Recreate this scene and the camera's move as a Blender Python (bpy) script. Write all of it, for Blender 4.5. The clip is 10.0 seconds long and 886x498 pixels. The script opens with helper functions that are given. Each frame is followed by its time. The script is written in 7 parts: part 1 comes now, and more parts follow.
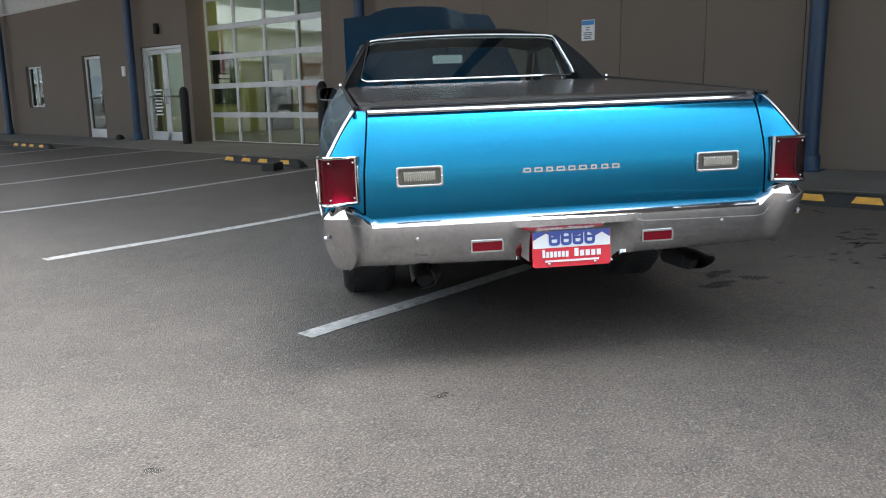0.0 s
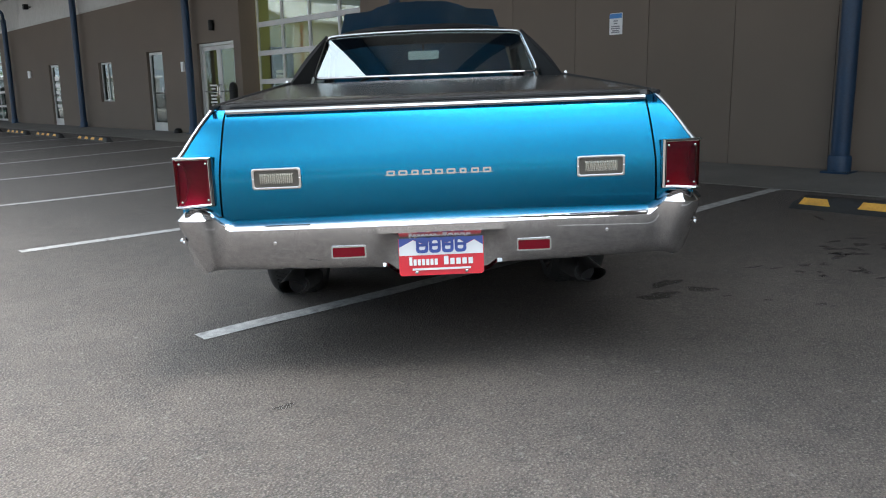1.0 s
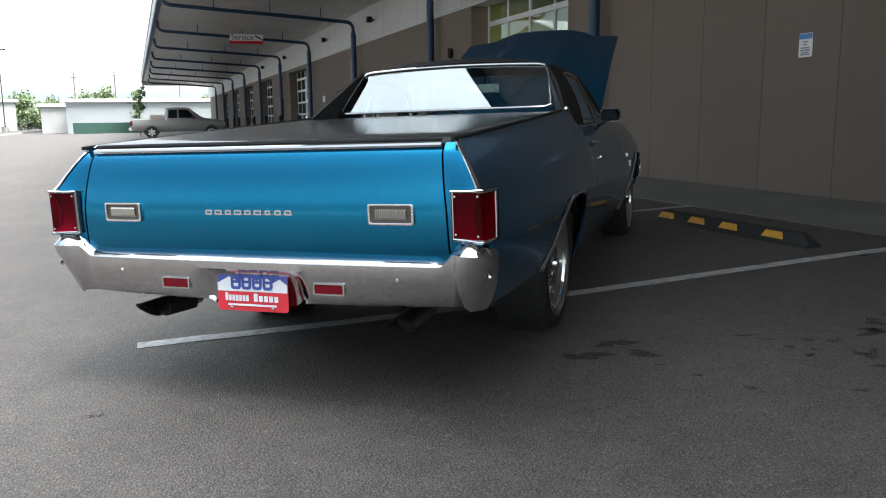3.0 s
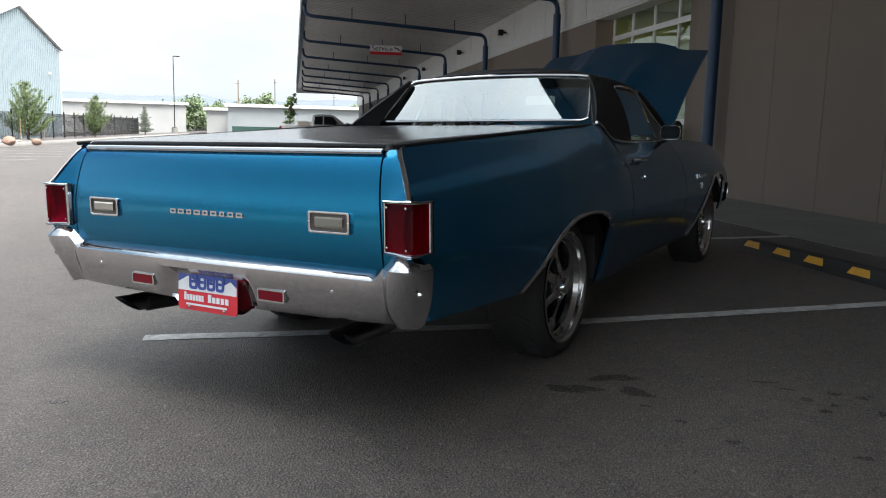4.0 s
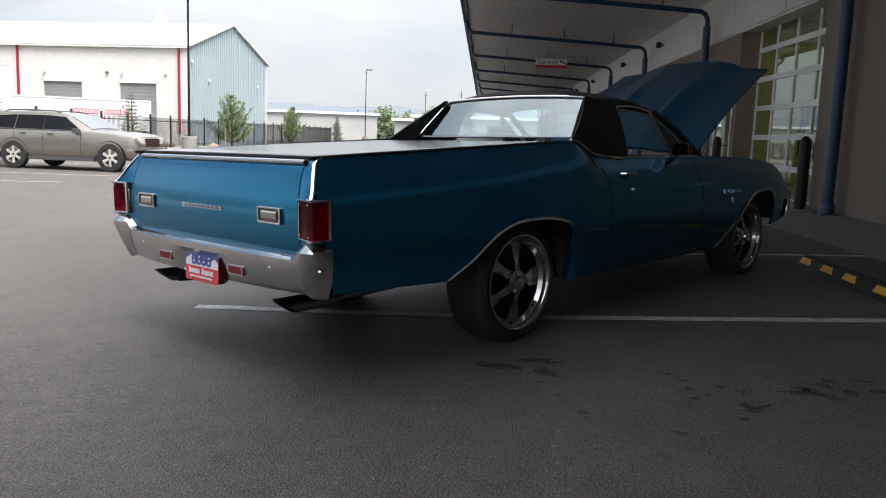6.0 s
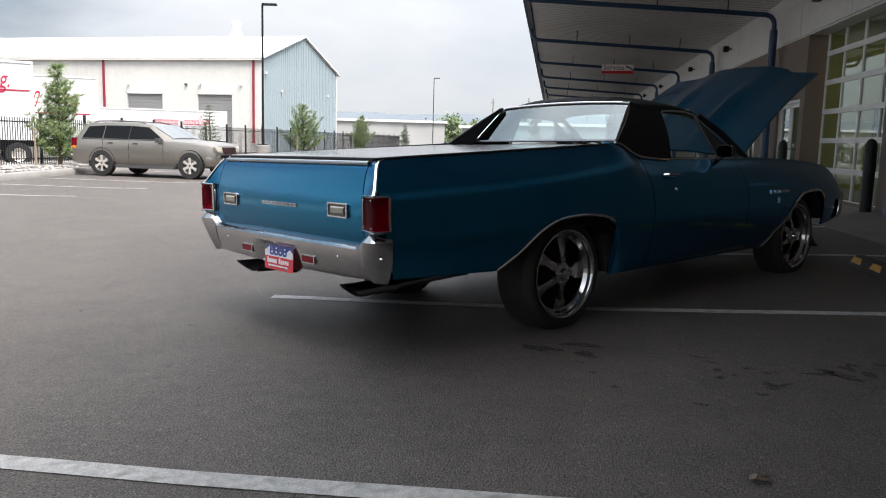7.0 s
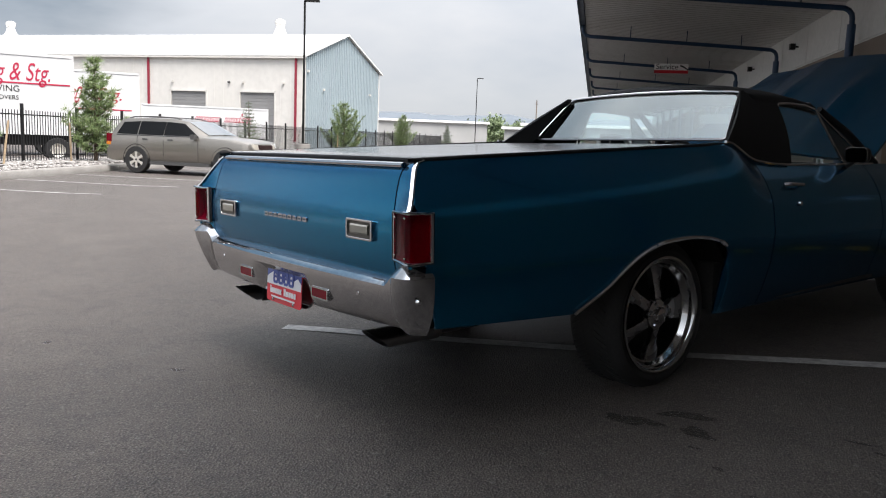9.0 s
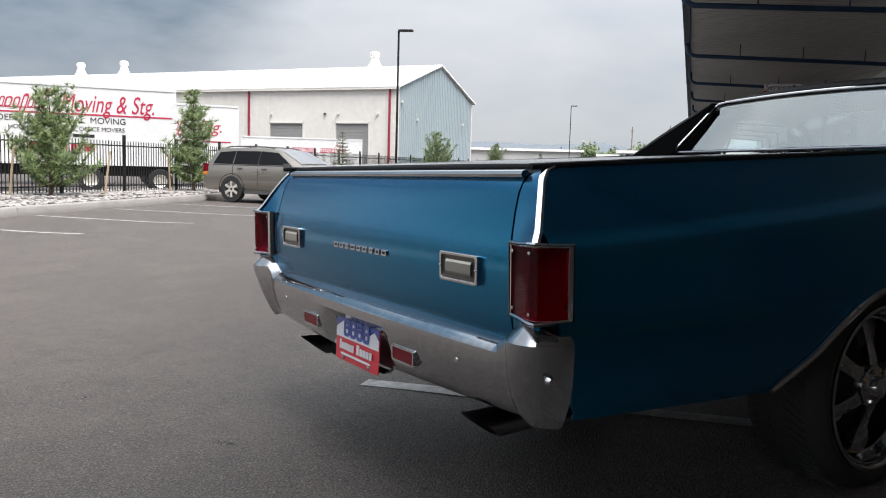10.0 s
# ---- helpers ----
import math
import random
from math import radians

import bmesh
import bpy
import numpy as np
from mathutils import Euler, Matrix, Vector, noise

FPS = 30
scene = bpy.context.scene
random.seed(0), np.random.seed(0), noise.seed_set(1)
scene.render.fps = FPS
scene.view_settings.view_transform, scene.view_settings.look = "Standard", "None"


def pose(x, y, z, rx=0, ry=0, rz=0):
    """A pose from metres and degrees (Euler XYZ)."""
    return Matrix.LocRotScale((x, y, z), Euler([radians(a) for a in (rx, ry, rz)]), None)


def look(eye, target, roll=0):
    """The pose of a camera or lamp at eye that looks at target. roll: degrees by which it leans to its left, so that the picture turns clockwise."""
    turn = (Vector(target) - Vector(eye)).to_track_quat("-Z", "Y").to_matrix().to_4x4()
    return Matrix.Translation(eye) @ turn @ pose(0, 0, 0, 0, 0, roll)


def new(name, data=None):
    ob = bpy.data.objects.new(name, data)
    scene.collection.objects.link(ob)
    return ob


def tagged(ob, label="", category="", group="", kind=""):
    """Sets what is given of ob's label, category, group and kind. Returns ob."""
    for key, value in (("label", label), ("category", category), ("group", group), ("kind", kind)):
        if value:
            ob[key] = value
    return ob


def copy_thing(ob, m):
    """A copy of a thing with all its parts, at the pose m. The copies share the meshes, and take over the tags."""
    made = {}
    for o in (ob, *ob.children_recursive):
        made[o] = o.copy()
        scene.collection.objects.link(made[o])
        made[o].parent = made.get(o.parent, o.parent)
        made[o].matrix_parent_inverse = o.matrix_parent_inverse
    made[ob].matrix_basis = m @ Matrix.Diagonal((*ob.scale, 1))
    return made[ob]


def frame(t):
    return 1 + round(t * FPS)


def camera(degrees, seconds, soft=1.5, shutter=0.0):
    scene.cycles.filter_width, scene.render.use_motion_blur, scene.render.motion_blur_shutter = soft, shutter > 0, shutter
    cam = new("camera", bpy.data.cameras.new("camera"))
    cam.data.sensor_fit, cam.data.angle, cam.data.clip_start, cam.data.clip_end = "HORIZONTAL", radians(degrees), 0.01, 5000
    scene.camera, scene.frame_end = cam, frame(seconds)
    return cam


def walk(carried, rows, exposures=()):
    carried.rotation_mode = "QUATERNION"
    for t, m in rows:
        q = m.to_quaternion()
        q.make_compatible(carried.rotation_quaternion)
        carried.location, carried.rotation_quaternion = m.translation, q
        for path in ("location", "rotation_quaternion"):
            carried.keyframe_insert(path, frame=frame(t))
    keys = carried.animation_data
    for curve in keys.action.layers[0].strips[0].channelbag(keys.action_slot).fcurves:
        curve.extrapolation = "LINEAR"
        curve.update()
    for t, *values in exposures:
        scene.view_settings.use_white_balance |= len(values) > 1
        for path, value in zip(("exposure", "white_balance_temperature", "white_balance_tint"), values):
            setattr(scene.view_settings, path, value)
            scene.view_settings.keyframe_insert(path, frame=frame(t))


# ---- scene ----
from itertools import product

cam = camera(58.7, 10.0, soft=1.1)
# The lot falls away from the building: its plane leans 1.6 degrees about the wall's direction.
WALL_AZ, SLOPE = 39.6, 1.6
BLD = Matrix.Rotation(radians(WALL_AZ), 4, "Z")                   # local x: towards the wall, y: along it
LOT = BLD @ Matrix.Rotation(radians(-SLOPE), 4, "Y")              # the same, lying on the sloping lot
TILT = LOT @ BLD.inverted()                                       # the plane that the car stands on
PATH = [
    (0, (-2.555, -1.56, 1.009), (-1.091, -0.252, 0.631), -1.0),
    (0.5, (-2.22, -1.802, 1.01), (-0.837, -0.408, 0.632), -0.2),
    (1, (-1.902, -2.029, 1.013), (-0.583, -0.576, 0.625), -0.9),
    (1.5, (-1.552, -2.311, 1.035), (-0.339, -0.769, 0.648), -1.7),
    (2, (-1.146, -2.5, 1.041), (-0.068, -0.861, 0.65), -1.7),
    (2.5, (-0.775, -2.713, 1.065), (0.132, -0.97, 0.69), -1.5),
    (2.7, (-0.617, -2.82, 1.085), (0.204, -1.03, 0.735), -1.4),
    (3.8, (0.179, -2.964, 1.054), (0.594, -1.030, 0.755), 1.6),
    (4, (0.307, -2.957, 1.063), (0.661, -1.011, 0.766), 1.4),
    (4.5, (0.65, -2.994, 1.046), (0.765, -1.018, 0.76), 1.3),
    (5, (0.876, -3.156, 1.052), (0.829, -1.178, 0.765), 1.4),
    (5.2, (0.97, -3.26, 1.057), (0.919, -1.28, 0.776), 1.6),
    (6.3, (1.431, -3.847, 1.131), (1.263, -1.874, 0.85), 1.8),
    (6.5, (1.455, -3.936, 1.125), (1.235, -1.967, 0.85), 1.5),
    (7, (1.468, -4.112, 1.104), (1.189, -2.15, 0.833), 1.5),
    (7.5, (1.493, -4.069, 1.107), (1.24, -2.105, 0.83), 1.9),
    (8, (1.491, -3.858, 1.11), (1.252, -1.892, 0.83), 2.1),
    (8.5, (1.385, -3.495, 1.072), (1.100, -1.534, 0.795), 2.2),
    (9, (1.231, -3.036, 1.078), (0.853, -1.090, 0.806), 2.2),
    (9.5, (1.102, -2.587, 1.064), (0.582, -0.67, 0.829), 1.7),
    (10, (0.954, -2.207, 1.0), (0.347, -0.312, 0.794), 1.6),
]
EXPOSURES = [(0, 0.13, 6400, 9), (1.5, -0.02, 6350, 8), (2.5, 0.02, 6350, 8), (4.0, -0.37, 6500, 10), (5.0, -0.58, 6550, 12), (7.0, -0.70, 6600, 13), (8.5, -0.80, 6600, 14), (10.0, -1.06, 6550, 13)]
walk(cam, [(t, BLD @ look(eye, target, roll)) for t, eye, target, roll in PATH], EXPOSURES)

# ---- world and light ----
world = bpy.data.worlds.new("overcast")
scene.world = world
world.use_nodes = True
wn, wl = world.node_tree.nodes, world.node_tree.links
wn.clear()
w_out, w_bg = wn.new("ShaderNodeOutputWorld"), wn.new("ShaderNodeBackground")
sky = wn.new("ShaderNodeTexSky")
sky.sky_type, sky.sun_disc = "NISHITA", False
sky.sun_elevation, sky.sun_rotation = radians(62), radians(95)
sky.air_density, sky.dust_density, sky.altitude = 1.0, 2.0, 1600
w_co, w_map = wn.new("ShaderNodeTexCoord"), wn.new("ShaderNodeMapping")
w_map.inputs["Scale"].default_value = (1.6, 1.6, 4.5)
w_map.inputs["Location"].default_value = (0.35, 0.1, 0.2)
w_noise = wn.new("ShaderNodeTexNoise")
w_noise.inputs["Scale"].default_value, w_noise.inputs["Detail"].default_value = 1.3, 6
w_noise.inputs["Roughness"].default_value = 0.55
w_ramp = wn.new("ShaderNodeValToRGB")
w_ramp.color_ramp.elements[0].position, w_ramp.color_ramp.elements[0].color = 0.36, (9.0, 10.0, 10.9, 1)
w_ramp.color_ramp.elements[1].position, w_ramp.color_ramp.elements[1].color = 0.64, (12.2, 12.7, 12.95, 1)
w_mix = wn.new("ShaderNodeMix")
w_mix.data_type = "RGBA"
w_mix.inputs["Factor"].default_value = 0.86
wl.new(w_co.outputs["Generated"], w_map.inputs["Vector"])
wl.new(w_map.outputs["Vector"], w_noise.inputs["Vector"])
wl.new(w_noise.outputs["Fac"], w_ramp.inputs["Fac"])
wl.new(sky.outputs["Color"], w_mix.inputs["A"])
wl.new(w_ramp.outputs["Color"], w_mix.inputs["B"])
# a darker rain bank low towards the west
w_dot = wn.new("ShaderNodeVectorMath")
w_dot.operation = "DOT_PRODUCT"
w_dot.inputs[1].default_value = (math.cos(radians(181)) * 0.93, math.sin(radians(181)) * 0.93, 0.36)
wl.new(w_co.outputs["Generated"], w_dot.inputs[0])
w_bank = wn.new("ShaderNodeMapRange")
w_bank.inputs["From Min"].default_value, w_bank.inputs["From Max"].default_value = 0.905, 0.985
w_sum = wn.new("ShaderNodeMath")
w_sum.operation = "MULTIPLY_ADD"
w_sum.inputs[1].default_value, w_sum.inputs[2].default_value = 0.22, -0.11
wl.new(w_noise.outputs["Fac"], w_sum.inputs[0])
w_add = wn.new("ShaderNodeMath")
wl.new(w_dot.outputs["Value"], w_add.inputs[0])
wl.new(w_sum.outputs[0], w_add.inputs[1])
wl.new(w_add.outputs[0], w_bank.inputs["Value"])
w_mix2 = wn.new("ShaderNodeMix")
w_mix2.data_type = "RGBA"
w_mix2.inputs["B"].default_value = (1.7, 2.9, 4.1, 1)
wl.new(w_bank.outputs["Result"], w_mix2.inputs["Factor"])
wl.new(w_mix.outputs["Result"], w_mix2.inputs["A"])
# an unseen dark cloud added high over the open side to shade the bays
w_dot2, w_shade_cloud, w_mix3 = wn.new("ShaderNodeVectorMath"), wn.new("ShaderNodeMapRange"), wn.new("ShaderNodeMix")
w_dot2.operation, w_mix3.data_type, w_shade_cloud.interpolation_type = "DOT_PRODUCT", "RGBA", "SMOOTHSTEP"
w_dot2.inputs[1].default_value = (math.cos(radians(228)) * 0.788, math.sin(radians(228)) * 0.788, 0.616)
w_shade_cloud.inputs["From Min"].default_value, w_shade_cloud.inputs["From Max"].default_value, w_shade_cloud.inputs["To Max"].default_value = 0.80, 0.965, 0.86
w_mix3.inputs["B"].default_value = (2.0, 2.5, 3.0, 1)
wl.new(w_co.outputs["Generated"], w_dot2.inputs[0])
wl.new(w_dot2.outputs["Value"], w_shade_cloud.inputs["Value"])
wl.new(w_shade_cloud.outputs["Result"], w_mix3.inputs["Factor"])
wl.new(w_mix2.outputs["Result"], w_mix3.inputs["A"])
# an overcast sky is brighter overhead than at the horizon
w_sep, w_up, w_lum = wn.new("ShaderNodeSeparateXYZ"), wn.new("ShaderNodeMapRange"), wn.new("ShaderNodeVectorMath")
w_up.interpolation_type = "SMOOTHSTEP"
w_up.inputs["To Min"].default_value, w_up.inputs["To Max"].default_value = 1.22, 4.6
w_lum.operation = "SCALE"
wl.new(w_co.outputs["Generated"], w_sep.inputs[0])
wl.new(w_sep.outputs["Z"], w_up.inputs["Value"])
wl.new(w_mix3.outputs["Result"], w_lum.inputs[0])
wl.new(w_up.outputs["Result"], w_lum.inputs["Scale"])
wl.new(w_lum.outputs["Vector"], w_bg.inputs["Color"])
w_bg.inputs["Strength"].default_value = 0.10
wl.new(w_bg.outputs["Background"], w_out.inputs["Surface"])

sun = new("sun", bpy.data.lights.new("sun", "SUN"))
sun.data.energy, sun.data.angle, sun.data.color = 13.0, radians(40), (1.0, 0.96, 0.9)
sun.matrix_world = look((21, -2, 40), (0, 0, 0))


# ---- materials ----
def node_mat(name):
    m = bpy.data.materials.new(name)
    m.use_nodes = True
    return m, m.node_tree.nodes, m.node_tree.links, m.node_tree.nodes["Principled BSDF"]


def surf(name, c1, c2, scale=6.0, rough=0.6, metal=0.0, fine=60.0, bump=0.0, bump_d=0.004, spread=0.12, coat=0.0, spec=0.5,
         c3=None, stain=0.0, stain_scale=0.7, per_piece=0.0, coat_rough=0.04):
    """Two colours mixed by a coarse and a fine noise, optional stains and fine relief."""
    m, n, l, p = node_mat(name)
    co = n.new("ShaderNodeTexCoord")
    a, b = n.new("ShaderNodeTexNoise"), n.new("ShaderNodeTexNoise")
    for tex, sc, det in ((a, scale, 4), (b, fine, 3)):
        tex.inputs["Scale"].default_value, tex.inputs["Detail"].default_value = sc, det
        l.new(co.outputs["Object"], tex.inputs["Vector"])
    add = n.new("ShaderNodeMath")
    add.operation = "MULTIPLY_ADD"
    add.inputs[1].default_value = 0.5
    half = n.new("ShaderNodeMath")
    half.operation = "MULTIPLY"
    half.inputs[1].default_value = 0.5
    l.new(b.outputs["Fac"], half.inputs[0])
    l.new(a.outputs["Fac"], add.inputs[0])
    l.new(half.outputs[0], add.inputs[2])
    ramp = n.new("ShaderNodeValToRGB")
    ramp.color_ramp.elements[0].position, ramp.color_ramp.elements[0].color = 0.5 - spread, (*c1, 1)
    ramp.color_ramp.elements[1].position, ramp.color_ramp.elements[1].color = 0.5 + spread, (*c2, 1)
    l.new(add.outputs[0], ramp.inputs["Fac"])
    colour = ramp.outputs["Color"]
    if stain:
        s = n.new("ShaderNodeTexNoise")
        s.inputs["Scale"].default_value, s.inputs["Detail"].default_value = stain_scale, 5
        l.new(co.outputs["Object"], s.inputs["Vector"])
        sr = n.new("ShaderNodeMapRange")
        sr.inputs["From Min"].default_value, sr.inputs["From Max"].default_value = 0.52, 0.72
        sr.inputs["To Max"].default_value = stain
        l.new(s.outputs["Fac"], sr.inputs["Value"])
        mx = n.new("ShaderNodeMix")
        mx.data_type = "RGBA"
        mx.inputs["B"].default_value = (*(c3 or c1), 1)
        l.new(sr.outputs["Result"], mx.inputs["Factor"])
        l.new(colour, mx.inputs["A"])
        colour = mx.outputs["Result"]
    if per_piece:
        info = n.new("ShaderNodeObjectInfo")
        hsv = n.new("ShaderNodeHueSaturation")
        mr = n.new("ShaderNodeMapRange")
        mr.inputs["To Min"].default_value, mr.inputs["To Max"].default_value = 1 - per_piece, 1 + per_piece
        l.new(info.outputs["Random"], mr.inputs["Value"])
        l.new(mr.outputs["Result"], hsv.inputs["Value"])
        l.new(colour, hsv.inputs["Color"])
        colour = hsv.outputs["Color"]
    l.new(colour, p.inputs["Base Color"])
    rr = n.new("ShaderNodeMapRange")
    rr.inputs["To Min"].default_value, rr.inputs["To Max"].default_value = max(0.02, rough - 0.1), min(1, rough + 0.1)
    l.new(a.outputs["Fac"], rr.inputs["Value"])
    l.new(rr.outputs["Result"], p.inputs["Roughness"])
    p.inputs["Metallic"].default_value, p.inputs["Specular IOR Level"].default_value = metal, spec
    p.inputs["Coat Weight"].default_value, p.inputs["Coat Roughness"].default_value = coat, coat_rough
    if bump:
        bp = n.new("ShaderNodeBump")
        bp.inputs["Strength"].default_value, bp.inputs["Distance"].default_value = bump, bump_d
        l.new(b.outputs["Fac"], bp.inputs["Height"])
        l.new(bp.outputs["Normal"], p.inputs["Normal"])
    return m


def plain(name, c, rough=0.5, metal=0.0, coat=0.0, spec=0.5, emit=0.0):
    m, n, l, p = node_mat(name)
    p.inputs["Base Color"].default_value = (*c, 1)
    p.inputs["Roughness"].default_value, p.inputs["Metallic"].default_value = rough, metal
    p.inputs["Coat Weight"].default_value, p.inputs["Coat Roughness"].default_value = coat, 0.03
    p.inputs["Specular IOR Level"].default_value = spec
    if emit:
        p.inputs["Emission Color"].default_value, p.inputs["Emission Strength"].default_value = (*c, 1), emit
    return m


def glass(name, tint, share=0.09, clear=0.85, edge=0.9):
    """Thin pane: clear tinted pass-through and a mirror-like share that grows towards grazing angles."""
    m, n, l, p = node_mat(name)
    out = n["Material Output"]
    n.remove(p)
    tr, gl, mix, lw = n.new("ShaderNodeBsdfTransparent"), n.new("ShaderNodeBsdfGlossy"), n.new("ShaderNodeMixShader"), n.new("ShaderNodeLayerWeight")
    power, fr = n.new("ShaderNodeMath"), n.new("ShaderNodeMath")
    power.operation, fr.operation = "POWER", "MULTIPLY_ADD"
    lw.inputs["Blend"].default_value, power.inputs[1].default_value = 0.5, 5.0
    fr.inputs[1].default_value, fr.inputs[2].default_value = edge - share, share
    l.new(lw.outputs["Facing"], power.inputs[0])
    l.new(power.outputs[0], fr.inputs[0])
    tr.inputs["Color"].default_value = (*[c * clear for c in tint], 1)
    gl.inputs["Color"].default_value, gl.inputs["Roughness"].default_value = (0.90, 0.98, 0.99, 1), 0.01
    l.new(fr.outputs[0], mix.inputs["Fac"])
    l.new(tr.outputs["BSDF"], mix.inputs[1])
    l.new(gl.outputs["BSDF"], mix.inputs[2])
    l.new(mix.outputs["Shader"], out.inputs["Surface"])
    return m


def asphalt_mat():
    m, n, l, p = node_mat("asphalt")
    co = n.new("ShaderNodeTexCoord")

    def noise_tex(scale, detail=4):
        t = n.new("ShaderNodeTexNoise")
        t.inputs["Scale"].default_value, t.inputs["Detail"].default_value = scale, detail
        l.new(co.outputs["Object"], t.inputs["Vector"])
        return t

    def mixed(fac, a, b):
        mx = n.new("ShaderNodeMix")
        mx.data_type = "RGBA"
        l.new(fac, mx.inputs["Factor"])
        for key, v in (("A", a), ("B", b)):
            if isinstance(v, tuple):
                mx.inputs[key].default_value = (*v, 1)
            else:
                l.new(v, mx.inputs[key])
        return mx.outputs["Result"]

    def ranged(sock, lo, hi, top=1.0):
        r = n.new("ShaderNodeMapRange")
        r.inputs["From Min"].default_value, r.inputs["From Max"].default_value, r.inputs["To Max"].default_value = lo, hi, top
        l.new(sock, r.inputs["Value"])
        return r.outputs["Result"]

    big, mid, fine = noise_tex(0.35, 5), noise_tex(9.0), noise_tex(130.0, 2)
    vor = n.new("ShaderNodeTexVoronoi")
    vor.inputs["Scale"].default_value = 120
    l.new(co.outputs["Object"], vor.inputs["Vector"])
    base = mixed(ranged(big.outputs["Fac"], 0.35, 0.65), (0.068, 0.057, 0.050), (0.095, 0.080, 0.071))
    base = mixed(ranged(mid.outputs["Fac"], 0.42, 0.72, 0.7), base, (0.046, 0.042, 0.040))
    patch = noise_tex(1.6, 7)
    base = mixed(ranged(patch.outputs["Fac"], 0.50, 0.62, 0.45), base, (0.110, 0.094, 0.084))
    base = mixed(ranged(fine.outputs["Fac"], 0.52, 0.64, 0.85), base, (0.172, 0.152, 0.138))
    base = mixed(ranged(vor.outputs["Distance"], 0.5, 0.9, 0.75), base, (0.018, 0.0175, 0.0175))
    vor2 = n.new("ShaderNodeTexVoronoi")
    vor2.inputs["Scale"].default_value = 9
    l.new(co.outputs["Object"], vor2.inputs["Vector"])
    base = mixed(ranged(vor2.outputs["Distance"], 0.11, 0.05, 0.55), base, (0.20, 0.19, 0.18))
    vor3 = n.new("ShaderNodeTexVoronoi")
    vor3.inputs["Scale"].default_value = 42
    l.new(co.outputs["Object"], vor3.inputs["Vector"])
    base = mixed(ranged(vor3.outputs["Distance"], 0.20, 0.10, 0.6), base, (0.21, 0.195, 0.18))
    l.new(base, p.inputs["Base Color"])
    p.inputs["Roughness"].default_value, p.inputs["Specular IOR Level"].default_value = 0.66, 0.45
    bp = n.new("ShaderNodeBump")
    bp.inputs["Strength"].default_value, bp.inputs["Distance"].default_value = 1.0, 0.005
    l.new(vor.outputs["Distance"], bp.inputs["Height"])
    l.new(bp.outputs["Normal"], p.inputs["Normal"])
    return m


def paint_mat(name, c1, c2, metal=0.75, rough=0.33, coat=0.7, ground=None, share=0.2):
    """Metallic car paint: flakes under clear coat, over a ground colour that shows between the flakes."""
    m, n, l, p = node_mat(name)
    co, fl = n.new("ShaderNodeTexCoord"), n.new("ShaderNodeTexNoise")
    fl.inputs["Scale"].default_value, fl.inputs["Detail"].default_value = 1400, 1
    l.new(co.outputs["Object"], fl.inputs["Vector"])
    ramp = n.new("ShaderNodeValToRGB")
    ramp.color_ramp.elements[0].position, ramp.color_ramp.elements[0].color = 0.35, (*c1, 1)
    ramp.color_ramp.elements[1].position, ramp.color_ramp.elements[1].color = 0.7, (*c2, 1)
    l.new(fl.outputs["Fac"], ramp.inputs["Fac"])
    l.new(ramp.outputs["Color"], p.inputs["Base Color"])
    p.inputs["Metallic"].default_value, p.inputs["Roughness"].default_value = metal, rough
    p.inputs["Coat Weight"].default_value, p.inputs["Coat Roughness"].default_value = coat, 0.015
    if ground:
        q, mix = n.new("ShaderNodeBsdfPrincipled"), n.new("ShaderNodeMixShader")
        q.inputs["Base Color"].default_value, q.inputs["Roughness"].default_value = (*ground, 1), 0.5
        q.inputs["Coat Weight"].default_value, q.inputs["Coat Roughness"].default_value = coat, 0.015
        mix.inputs["Fac"].default_value = share
        l.new(p.outputs["BSDF"], mix.inputs[1])
        l.new(q.outputs["BSDF"], mix.inputs[2])
        l.new(mix.outputs["Shader"], n["Material Output"].inputs["Surface"])
    return m


ASPHALT = asphalt_mat()
LINE = surf("road_paint", (0.28, 0.275, 0.27), (0.50, 0.49, 0.475), 22, 0.75, fine=160, bump=0.4, c3=(0.16, 0.155, 0.15), stain=0.6, stain_scale=14)
CONCRETE = surf("concrete", (0.20, 0.19, 0.178), (0.28, 0.27, 0.252), 1.5, 0.85, fine=70, bump=0.3, c3=(0.22, 0.21, 0.2), stain=0.4)
# darker copy of CONCRETE, some of the canopy's shade put into the colour
WALK_SHADED = surf("walkway_concrete_shaded", (0.135, 0.125, 0.115), (0.19, 0.178, 0.165), 1.5, 0.85, fine=70, bump=0.3, c3=(0.11, 0.10, 0.092), stain=0.5)
STUCCO = surf("tan_panel", (0.138, 0.111, 0.090), (0.160, 0.129, 0.105), 1.2, 0.85, fine=180, bump=0.35, bump_d=0.002, c3=(0.120, 0.096, 0.078), stain=0.25, stain_scale=0.5)
WHITE_METAL = surf("white_metal", (0.42, 0.42, 0.41), (0.50, 0.50, 0.49), 0.6, 0.45, fine=8, c3=(0.5, 0.5, 0.48), stain=0.3)
SOFFIT = surf("soffit_metal", (0.44, 0.43, 0.415), (0.55, 0.54, 0.525), 0.5, 0.34, 0.35, fine=6, c3=(0.30, 0.28, 0.25), stain=0.5, stain_scale=0.4)
STEEL_BLUE = surf("blue_steel", (0.005, 0.028, 0.070), (0.008, 0.040, 0.095), 3, 0.45, fine=50, bump=0.1)
FRAME = surf("door_frame", (0.48, 0.49, 0.49), (0.58, 0.58, 0.57), 4, 0.4, fine=40)
BLACK = surf("black_plastic", (0.007, 0.007, 0.007), (0.013, 0.013, 0.013), 8, 0.5, fine=80, bump=0.2, spec=0.25)
